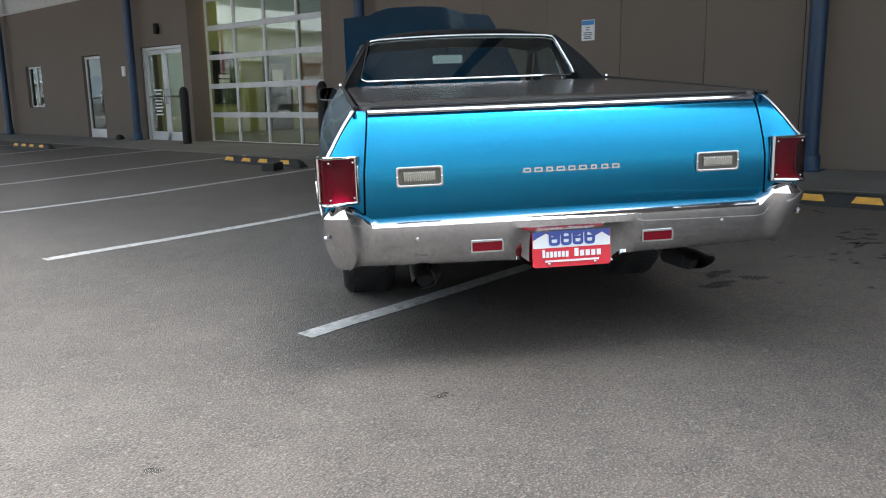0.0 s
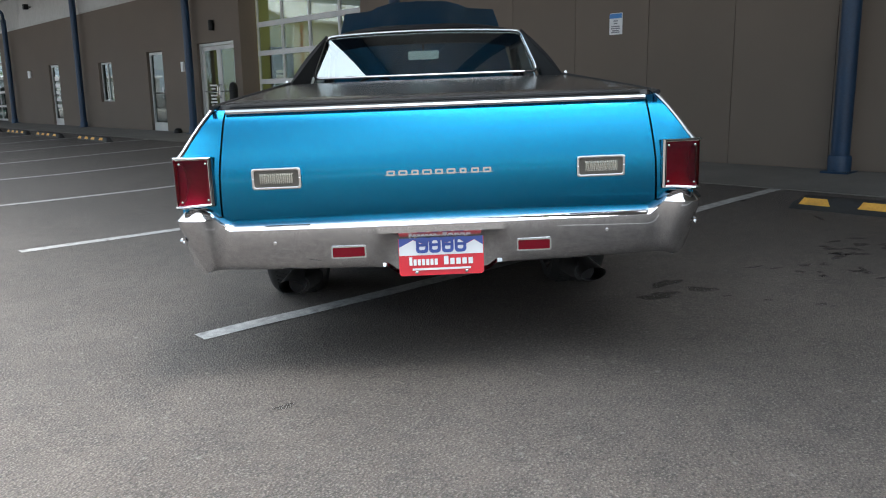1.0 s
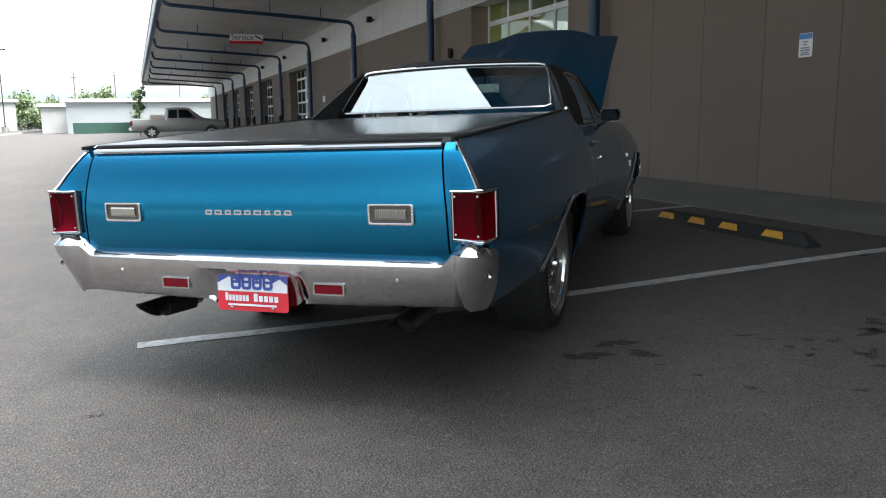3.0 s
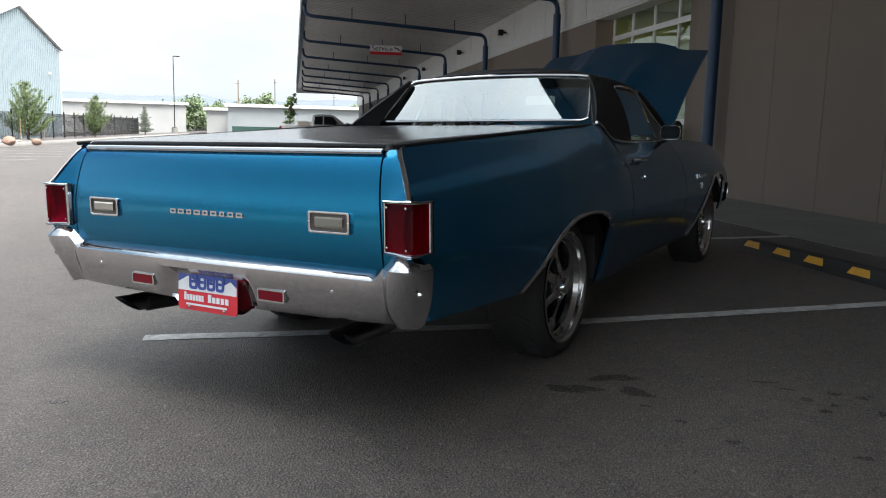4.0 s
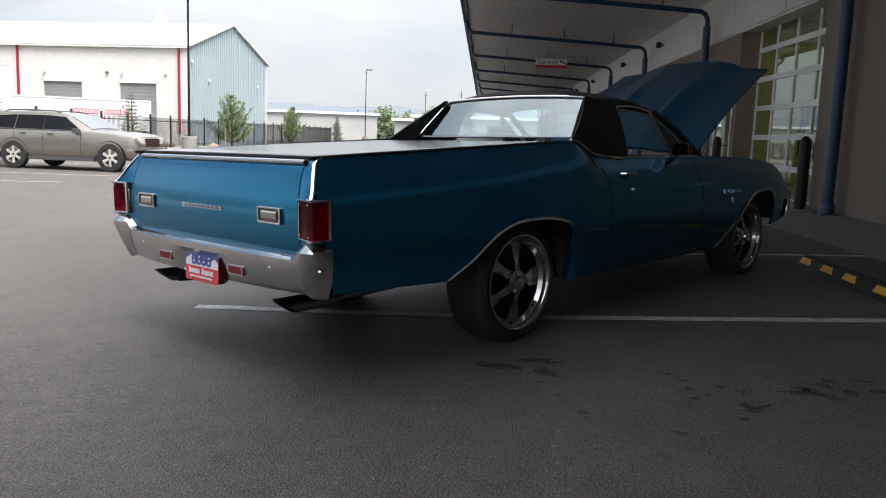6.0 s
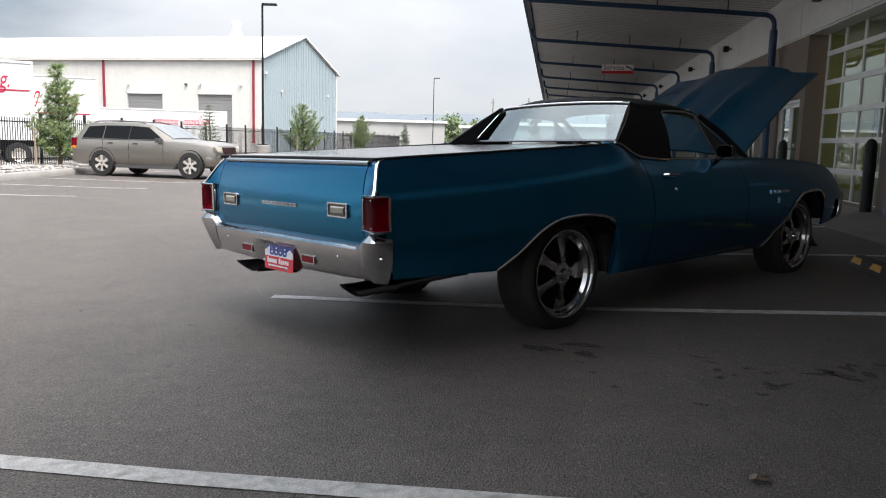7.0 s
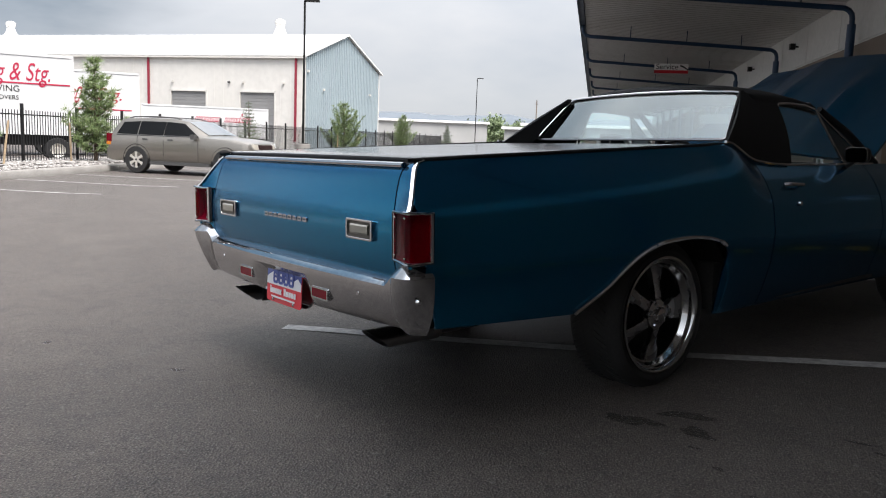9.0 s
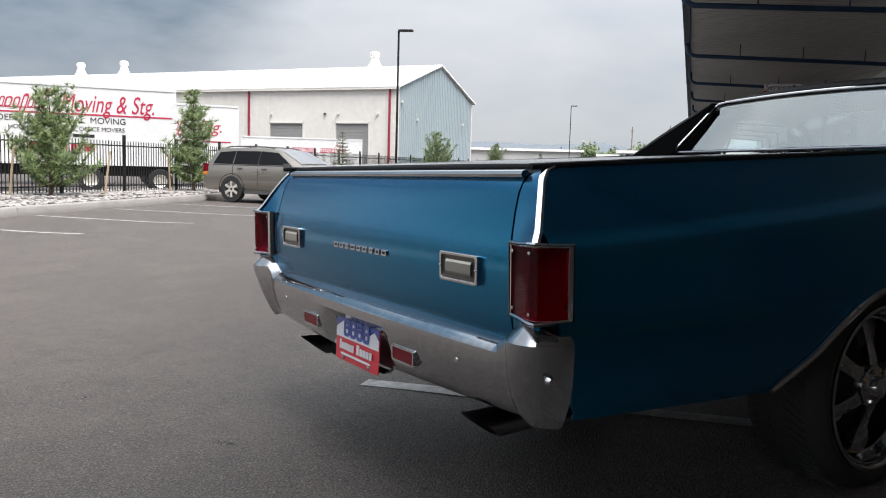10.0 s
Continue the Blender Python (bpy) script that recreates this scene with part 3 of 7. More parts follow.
# double door: outer frame, two leaves with bars
dbl = empty("door_1", BLD @ Matrix.Translation((6.56, 13.70, 0.13)), "white-framed double glass shop door, closed", "door", kind="structure")
bm = bmesh.new()
box(bm, -0.05, 0.05, 0, 0.06, 0, 2.05)
box(bm, -0.05, 0.05, 1.65, 1.71, 0, 2.05)
box(bm, -0.05, 0.05, 0, 1.71, 2.0, 2.06)
part("door_frame", bm, FRAME, dbl, smooth=False)
for k in (0, 1):
    leaf_bm = bmesh.new()
    y0 = 0.065 + 0.79 * k
    for a, b, c, d in ((0, 0.09, 0, 1.99), (0.70, 0.785, 0, 1.99), (0, 0.785, 0, 0.24), (0, 0.785, 1.9, 1.99)):
        box(leaf_bm, -0.022, 0.022, y0 + a, y0 + b, c + 0.005, d)
    leaf = part("door_leaf", leaf_bm, FRAME, dbl, smooth=False)
    pm = bmesh.new()
    box(pm, -0.004, 0.004, y0 + 0.085, y0 + 0.705, 0.23, 1.91)
    part("pane", pm, SHOP_GLASS, leaf, smooth=False).visible_shadow = False
    hm = bmesh.new()
    yy = y0 + (0.74 if k == 0 else 0.045)
    tube(hm, [(-0.03, yy, 0.85), (-0.075, yy, 0.87), (-0.075, yy, 1.13), (-0.03, yy, 1.15)], 0.012, 8)
    tube(hm, [(-0.035, y0 + 0.06, 1.0), (-0.035, y0 + 0.73, 1.0)], 0.016, 8)
    part("handle", hm, ALLOY, leaf, "brushed metal pull handle")
    if k == 1:
        tm = bmesh.new()
        for j, w in enumerate((0.34, 0.2, 0.36, 0.3, 0.26, 0.34, 0.22, 0.3)):
            box(tm, -0.007, -0.005, y0 + 0.39 - w / 2, y0 + 0.39 + w / 2, 1.12 - 0.075 * j, 1.155 - 0.075 * j)
        part("lettering", tm, SIGN_WHITE, leaf, "white opening-hours lettering")
for nm, s0, s1, top, hand in (("door_2", 17.38, 18.30, 2.13, 0.1), ("door_3", 25.37, 26.33, 2.10, 0.1), ("door_4", 38.22, 39.18, 2.24, 0.1)):
    e = glazed(nm, s0, s1, 0.13, top, 1, 1, 6.55, 0.12, 0.13, "white-framed single glass door, closed", "door", bottom=0.2, kind="structure", frame_mat=FRAME)
    hm = bmesh.new()
    tube(hm, [(-0.03, 0.12, 0.85), (-0.075, 0.12, 0.87), (-0.075, 0.12, 1.13), (-0.03, 0.12, 1.15)], 0.012, 8)
    tube(hm, [(-0.04, 0.1, 1.0), (-0.04, s1 - s0 - 0.1, 1.0)], 0.016, 8)
    part("handle", hm, ALLOY, e, "brushed metal push bar")
    if nm == "door_3":
        tm = bmesh.new()
        for j in range(5):
            box(tm, -0.008, -0.006, 0.3, 0.75, 0.6 + 0.22 * j, 0.72 + 0.22 * j)
        part("poster", tm, SIGN_WHITE, e, "white notices stuck on the glass")
win = glazed("window_1", 20.80, 21.78, 0.93, 2.01, 2, 1, 6.56, 0.09, 0.07, "white-framed fixed shop window", "window", kind="structure")

# things that show through the first bay's panes
GREY_PANEL = surf("dark_panel", (0.03, 0.03, 0.032), (0.045, 0.045, 0.048), 4, 0.4, fine=40)
ROOM_S = 16.5                                        # face of the lime partition that closes the front room
dark_in = plain("inner_door_glass", (0.012, 0.014, 0.017), 0.12, 0.0, 0.3)
iw = empty("inner_window", BLD @ Matrix.Translation((9.0, ROOM_S, 0.98)), "dark interior window in the lime partition", "window")
bm = bmesh.new()
box(bm, 0, 0.60, -0.03, -0.004, 0, 1.24)
part("pane", bm, dark_in, iw, smooth=False)
bm = bmesh.new()
ring_frame(bm, [(-0.04, -0.04), (0.64, -0.04), (0.64, 1.28), (-0.04, 1.28)], [(0, 0), (0.60, 0), (0.60, 1.24), (0, 1.24)], -0.05, -0.004)
part("frame", bm, BLACK, iw, smooth=False)
bm = bmesh.new()
box(bm, 0.10, 0.42, -0.036, -0.031, 0.42, 0.58)
box(bm, 0.10, 0.42, -0.036, -0.031, 0.62, 0.70)
part("notice", bm, SIGN_WHITE, iw, "pale paper notice", smooth=False)
idr = empty("inner_door", BLD @ Matrix.Translation((10.5, ROOM_S, 0.2)), "dark interior door with a glass light and a notice", "door")
bm = bmesh.new()
box(bm, 0, 0.92, -0.05, -0.004, 0, 1.98)
part("leaf", bm, GREY_PANEL, idr, bevel=0.006)
bm = bmesh.new()
box(bm, 0.2, 0.72, -0.058, -0.051, 0.9, 1.8)
part("pane", bm, dark_in, idr, smooth=False)
bm = bmesh.new()
box(bm, 0.26, 0.62, -0.066, -0.059, 1.22, 1.62)
part("notice", bm, SIGN_WHITE, idr, "pale paper notice", smooth=False)
ORANGE_PANEL = surf("orange_panel", (0.32, 0.15, 0.05), (0.38, 0.19, 0.07), 2, 0.6, fine=40)
bm = bmesh.new()
box(bm, 11.78, 12.9, ROOM_S - 0.05, ROOM_S - 0.004, 0.2, 2.2)
tagged(part("wall_board", bm, ORANGE_PANEL, at=BLD, bevel=0.005), "orange-brown wooden board on the lime partition", "board")
ext = empty("fire_extinguisher", BLD @ Matrix.Translation((11.66, ROOM_S - 0.09, 0.72)), "red fire extinguisher hung by the inner door", "extinguisher")
bm = bmesh.new()
lathe(bm, [(0, 0), (0.06, 0), (0.07, 0.03), (0.07, 0.32), (0.05, 0.38), (0.02, 0.40), (0.02, 0.43), (0, 0.43)], 16)
part("cylinder", bm, SIGN_RED, ext)
bm = bmesh.new()
box(bm, -0.02, 0.06, -0.015, 0.015, 0.43, 0.47)
part("valve", bm, BLACK, ext, smooth=False)

# wall fittings
e = empty("wall_light", BLD @ Matrix.Translation((6.40, 14.55, 2.55)), "dark bronze cylinder wall light", "wall light")
bm = bmesh.new()
lathe(bm, [(0, -0.11), (0.055, -0.11), (0.06, -0.09), (0.06, 0.09), (0.05, 0.11), (0, 0.11)], 16)
part("lamp_body", bm, BLACK, e)
bm = bmesh.new()
box(bm, 0.04, 0.08, -0.04, 0.04, -0.05, 0.05)
part("bracket", bm, BLACK, e)
for s, z, w, h, nm, lab in ((16.2, 1.72, 0.13, 0.22, "intercom", "small white intercom box on the shop wall"), (28.5, 1.87, 0.28, 0.24, "notice_plate", "small white notice plate on the shop wall")):
    bm = bmesh.new()
    box(bm, -0.03, 0.02, -w / 2, w / 2, -h / 2, h / 2)
    tagged(part(nm, bm, SIGN_WHITE, at=BLD @ Matrix.Translation((6.45, s, z)), bevel=0.006), lab, "box")
sign = empty("parking_sign", BLD @ Matrix.Translation((6.43, 3.93, 1.815)), "small white and blue parking notice on the wall", "sign")
SM = Matrix.Rotation(radians(-90), 4, "Z")
bm = bmesh.new()
plate(bm, rounded(0.19, 0.255, 0.012), 0.004, SM)
part("plate", bm, SIGN_WHITE, sign)
bm = bmesh.new()
box(bm, -0.008, -0.004, -0.088, 0.088, 0.065, 0.12)
part("header", bm, SIGN_BLUE, sign, "blue header band")
bm = bmesh.new()
for z, w in ((0.035, 0.06), (0.005, 0.05), (-0.03, 0.12), (-0.055, 0.13), (-0.08, 0.1), (-0.1, 0.12)):
    box(bm, -0.008, -0.004, -w / 2, w / 2, z - 0.008, z + 0.006)
part("lettering", bm, GREY_INK, sign, "small unreadable grey lines")
bm = bmesh.new()
lathe(bm, [(0, 0.0), (0.1, 0.0), (0.1, 0.05), (0.07, 0.11), (0, 0.13)], 14)
tagged(part("bait_station", bm, BLACK, at=at_lot(6.2, 16.2, 0.0)), "small black bait station by the wall", "box")

# ---- canopy ----
CAN = BLD @ Matrix.Rotation(radians(0.5), 4, "Z")


def can_z(d):
    return 4.95 - 0.07 * (d - 0.3)


# below s = -14 the canopy is unseen, added to keep sky light out
bm = bmesh.new()
rows, q = [], -46.0
while q < 80:
    for a, up in ((0.0, 0.0), (0.225, 0.0), (0.245, 0.025), (0.285, 0.025), (0.305, 0.0)):
        rows.append([(d, q + a, can_z(d) + up) for d in (0.70, 2.9, 5.1, 7.2)])
    q += 0.31
grid(bm, rows)
tagged(part("canopy_ceiling", bm, SOFFIT, at=CAN, smooth=False), "ribbed white metal canopy underside", "ceiling", kind="structure")
bm = bmesh.new()
box(bm, 0.54, 7.4, -46, 80.1, 5.03, 5.4)
box(bm, 0.54, 7.4, 80.0, 80.1, 4.5, 5.03)
tagged(part("canopy_roof", bm, WHITE_METAL, at=CAN, smooth=False), "flat white metal canopy roof", "canopy", kind="structure")
bm = bmesh.new()
box(bm, 0.54, 0.69, -46, 80.1, 4.84, 5.03)
box(bm, 0.52, 0.56, -46, 80.1, 4.80, 4.88)
box(bm, 0.52, 0.58, -46, 80.1, 5.40, 5.46)
tagged(part("canopy_fascia", bm, STEEL_BLUE, at=CAN, smooth=False), "dark blue steel canopy edge beam", "trim", kind="structure")


col = empty("canopy_column", BLD @ Matrix.Translation((0, 1.1, 0)), "dark blue steel pipe column bending into a canopy arm", "column", "canopy columns")
bm = bmesh.new()
zb = lot_z(6.22)
tube(bm, [(6.25, 0, zb), (6.25, 0, 2.2), (6.25, 0, 3.84)], 0.088, 14)
part("pipe", bm, STEEL_BLUE, col)
bm = bmesh.new()
z_arm = lambda d: 4.19 + 0.06 * (6.0 - d)
tube(bm, [(6.25, 0, 3.82), *[(6.25 - 0.22 + 0.22 * math.cos(radians(a)), 0, 3.96 + 0.22 * math.sin(radians(a))) for a in (0, 25, 50, 75, 90)],
          (5.0, 0, z_arm(5)), (3.0, 0, z_arm(3)), (0.66, 0, z_arm(0.66)), (0.53, 0, z_arm(0.53) + 0.03), (0.44, 0, z_arm(0.44) + 0.12), (0.41, 0, 4.93)], 0.058, 12)
part("arm", bm, STEEL_BLUE, col)
for d in (1.9, 3.6, 5.2):
    bm = bmesh.new()
    tube(bm, [(d, 0, z_arm(d)), (d, 0, can_z(d) + 0.01)], 0.014, 8)
    part("hanger", bm, STEEL_BLUE, col)
bm = bmesh.new()
box(bm, 6.12, 6.38, -0.13, 0.13, zb - 0.02, zb + 0.025)
lathe(bm, [(0.1, zb + 0.02), (0.11, zb + 0.02), (0.11, zb + 0.16), (0.1, zb + 0.18)], 14, Matrix.Translation((6.25, 0, 0)))
part("base_plate", bm, STEEL_BLUE, col)
for s in (-43.4, -36.0, -28.6, -21.2, -13.8, -6.4, 8.0, 15.45, 22.85, 30.25, 37.65, 45.1, 52.5, 59.9, 67.3, 74.7):
    copy_thing(col, BLD @ Matrix.Translation((0, s, 0)))

hang = empty("service_sign", BLD @ Matrix.Translation((3.75, 30.235, z_arm(3.75) - 0.04)), "hanging white and red service sign", "sign")
for nm, mm, z0, z1, lab in (("board", SIGN_WHITE, -0.08, 0.17, "white sign board"), ("band", SIGN_RED, -0.20, -0.08, "red lower band")):
    bm = bmesh.new()
    box(bm, -0.65, 0.65, -0.10, -0.07, z0, z1)
    part(nm, bm, mm, hang, lab, smooth=False)
words("Service", 0.30, INK, hang, pose(-0.16, -0.105, 0.045, 90, 0, 0), extrude=0.003)
bm = bmesh.new()
plate(bm, [(0.34, 0.14), (0.5, 0.07), (0.65, -0.04), (0.65, -0.08), (0.46, 0.03), (0.34, 0.07)], 0.006, Matrix.Translation((0, -0.112, 0)))
part("swoosh", bm, INK, hang, "black swoosh")
for d, s in ((5.6, 21.0), (5.6, 27.5), (5.5, 36.5), (5.6, 44.0), (5.6, 12.5)):
    fl = empty("flood_light", BLD @ Matrix.Translation((6.3, s, 4.05)), "small black flood light on the white band", "light", "flood lights")
    bm = bmesh.new()
    box(bm, -0.09, 0.05, -0.09, 0.09, -0.08, 0.08)
    part("lamp_body", bm, BLACK, fl, bevel=0.01)
    bm = bmesh.new()
    box(bm, 0.05, 0.15, -0.02, 0.02, -0.02, 0.02)
    part("arm", bm, BLACK, fl)

# ---- bollards, wheel stops ----
bol = empty("bollard", at_lot(6.24, 8.97), "black plastic-sleeved bollard on the walkway", "bollard", "bollards by the bays")
bm = bmesh.new()
lathe(bm, [(0.088, -0.02), (0.088, 1.02), (0.08, 1.07), (0.06, 1.11), (0.03, 1.135), (0, 1.14)], 20)
part("sleeve", bm, BLACK, bol)
bm = bmesh.new()
lathe(bm, [(0.092, 0.96), (0.094, 0.965), (0.094, 0.985), (0.092, 0.99)], 20)
part("band", bm, BLACK, bol)
for s in (12.95, 31.8, 36.6, 41.6, 46.5, 49.7, 54.6, 57.7, 62.6):
    copy_thing(bol, at_lot(6.0, s))


def wheel_stop(mid):
    e = empty("wheel_stop", LOT @ Matrix.Translation((4.12, mid, 0)), "black rubber wheel stop with yellow marks", "wheel stop", "wheel stops")
    return e


first = wheel_stop(2.33)
bm = bmesh.new()
sec = [(-0.075, 0), (-0.07, 0.03), (-0.045, 0.09), (-0.03, 0.1), (0.03, 0.1), (0.045, 0.09), (0.07, 0.03), (0.075, 0)]
rows = []
for y, k in ((-0.915, 0.35), (-0.90, 0.5), (-0.82, 1.0), (-0.3, 1.0), (0.3, 1.0), (0.82, 1.0), (0.90, 0.5), (0.915, 0.35)):
    rows.append([(x, y, z * k) for x, z in sec])
vr = grid(bm, rows)
cap(bm, list(reversed(vr[0])))
cap(bm, vr[-1])
part("block", bm, RUBBER, first)
for y in (-0.58, -0.09, 0.31, 0.73):
    for sgn in (-1, 1):
        bm = bmesh.new()
        rows = []
        for t, hw in ((0.12, 0.115), (0.55, 0.1), (0.95, 0.085)):
            x = -0.0715 + 0.0265 * t
            z = 0.03 + 0.06 * t
            rows.append([(sgn * (x - 0.004), y - hw, z + 0.002), (sgn * (x - 0.004), y + hw, z + 0.002)])
        grid(bm, rows)
        part("yellow_mark", bm, YELLOW, first, "worn yellow reflective mark")
for mid in (-0.32, 5.45, 7.8, 15.8, 18.9, 21.6, 24.4, 27.1):
    copy_thing(first, LOT @ Matrix.Translation((4.12, mid, 0)))
bm = bmesh.new()
box(bm, -0.12, 0.12, -0.09, 0.09, 0, 0.1)
tagged(part("wheel_chock", bm, RUBBER, at=LOT @ Matrix.Translation((3.72, 7.03, 0)) @ Matrix.Rotation(0.4, 4, "Z"), bevel=0.015), "small black rubber wheel chock on the asphalt", "chock")

cone = empty("traffic_cone", at_lot(-0.24, 7.6), "weathered orange traffic cone on a black base", "cone")
ORANGE = surf("cone_orange", (0.5, 0.10, 0.03), (0.6, 0.14, 0.05), 8, 0.6, c3=(0.3, 0.09, 0.05), stain=0.4, stain_scale=6)
bm = bmesh.new()
lathe(bm, [(0.15, 0.03), (0.14, 0.05), (0.035, 0.68), (0.03, 0.7), (0.022, 0.7), (0.022, 0.66)], 24)
part("cone_body", bm, ORANGE, cone)
bm = bmesh.new()
plate(bm, rounded(0.38, 0.38, 0.05), 0.035, Matrix.Rotation(radians(90), 4, "X"))
part("base", bm, RUBBER, cone)


# ---- the blue car-pickup ----
CAR = TILT @ Matrix.Translation((-0.036, 0.038, 0)) @ Matrix.Rotation(radians(-0.76), 4, "Z")
car = empty("car_pickup", CAR, "metallic blue vintage car-based pickup with black vinyl roof, hood raised", "car")
ST_Y = [0.0, 0.3, 0.7, 1.2, 1.7, 1.96, 2.05, 2.13, 2.28, 2.8, 3.3, 3.7, 4.2, 4.6, 4.9, 5.12, 5.28, 5.36]
ST = {
    "zr": [0.987, 1.0, 1.015, 1.034, 1.053, 1.06, 1.022, 0.988, 0.968, 0.957, 0.955, 0.958, 0.940, 0.917, 0.890, 0.855, 0.79, 0.715],
    "xr": [0.785, 0.790, 0.792, 0.795, 0.797, 0.80, 0.80, 0.80, 0.80, 0.80, 0.79, 0.775, 0.77, 0.765, 0.755, 0.745, 0.735, 0.725],
    "xs": [0.900, 0.912, 0.924, 0.932, 0.924, 0.92, 0.918, 0.916, 0.912, 0.905, 0.903, 0.902, 0.900, 0.89, 0.875, 0.855, 0.835, 0.82],
    "xm": [0.922, 0.942, 0.957, 0.966, 0.956, 0.952, 0.950, 0.948, 0.945, 0.942, 0.940, 0.936, 0.932, 0.92, 0.90, 0.875, 0.85, 0.83],
    "xb": [0.880, 0.886, 0.890, 0.892, 0.89, 0.89, 0.888, 0.886, 0.882, 0.876, 0.872, 0.872, 0.872, 0.865, 0.85, 0.83, 0.81, 0.79],
}
ARCH_R = [(0.75, 0.394), (0.83, 0.440), (0.91, 0.487), (0.975, 0.535), (1.05, 0.586), (1.12, 0.618), (1.20, 0.640), (1.34, 0.652), (1.49, 0.650), (1.635, 0.628), (1.715, 0.600), (1.755, 0.555), (1.775, 0.45), (1.785, 0.255)]
ARCH_F = [(3.78, 0.255), (3.83, 0.290), (3.90, 0.36), (3.985, 0.412), (4.065, 0.480), (4.15, 0.558), (4.22, 0.612), (4.30, 0.648), (4.44, 0.668), (4.60, 0.672), (4.70, 0.652), (4.76, 0.60), (4.80, 0.50), (4.82, 0.36)]


ARCH_R = [(float(y), float(hermite([p[0] for p in ARCH_R], [p[1] for p in ARCH_R], [y])[0])) for y in np.linspace(0.75, 1.785, 32)]
ARCH_F = [(float(y), float(hermite([p[0] for p in ARCH_F], [p[1] for p in ARCH_F], [y])[0])) for y in np.linspace(3.78, 4.82, 32)]


def station(y):
    return {k: float(hermite(ST_Y, v, [y])[0]) for k, v in ST.items()}


def bottom(y):
    for a in (ARCH_R, ARCH_F):
        if a[0][0] <= y <= a[-1][0]:
            return float(np.interp(y, [p[0] for p in a], [p[1] for p in a]))
    return float(np.interp(y, [0, 0.045, 0.055, 0.75, 1.785, 1.80, 3.78, 4.82, 5.36], [0.57, 0.57, 0.425, 0.392, 0.255, 0.252, 0.252, 0.36, 0.42]))


def side_x(st, z):
    zr = st["zr"]
    zs = [0.20, 0.32, 0.47, 0.62, zr - 0.19, zr - 0.10, zr - 0.045, zr - 0.012, zr]
    xs = [st["xb"] - 0.05, st["xb"], (st["xb"] + st["xm"]) / 2 + 0.012, st["xm"], st["xs"] + 0.008, (st["xs"] + st["xr"]) / 2 + 0.022, st["xr"] + 0.040, st["xr"] + 0.012, st["xr"]]
    return float(np.interp(z, np.linspace(zs[0], zs[-1], 200), np.convolve(np.pad(np.interp(np.linspace(zs[0], zs[-1], 200), zs, xs), 6, mode="edge"), np.ones(13) / 13, "valid")))


def tail_start(z):
    """Where the bedside begins at the tail: along the strip above the lamp, behind the lamp, behind the bumper."""
    return float(np.interp(z, [0.60, 0.64, 0.815, 0.825, 0.85, 0.89, 0.93, 0.96, 0.983, 1.0], [0.0, 0.02, 0.02, -0.036, -0.018, 0.004, 0.028, 0.048, 0.066, 0.085]))


def side_rows(y0, y1, step=0.035):
    ys = set(np.round(np.arange(y0, y1, step), 4)) | {y0, y1}
    ys |= {p[0] for p in ARCH_R + ARCH_F if y0 < p[0] < y1}
    rows = []
    for y in sorted(ys):
        st, zb = station(y), bottom(y)
        zz = [max(zb, st["zr"] - (st["zr"] - 0.252) * f) for f in (0, 0.02, 0.045, 0.08, 0.12, 0.17, 0.23, 0.30, 0.38, 0.47, 0.57, 0.68, 0.79, 0.9, 1.0)]
        rows.append([(side_x(st, z), y if y > 0.1 else tail_start(z) + (y / 0.1) * (0.1 - tail_start(z)), z) for z in zz])
    return rows


def mirrored(rows, sg):
    return [[(sg * p[0], p[1], p[2]) for p in r] for r in rows]


def skin(name, rows, mat, parent, label="", thick=0.012, angle=40):
    bm = bmesh.new()
    grid(bm, rows)
    bmesh.ops.remove_doubles(bm, verts=bm.verts, dist=1e-4)
    bmesh.ops.recalc_face_normals(bm, faces=bm.faces)
    bmesh.ops.solidify(bm, geom=list(bm.faces), thickness=thick)
    return part(name, bm, mat, parent, label, angle=angle)


def sweep(name, pts, r, mat, parent, label="", seg=8, squash=1.0):
    bm = bmesh.new()
    tube(bm, pts, r, seg, True, squash)
    return part(name, bm, mat, parent, label)


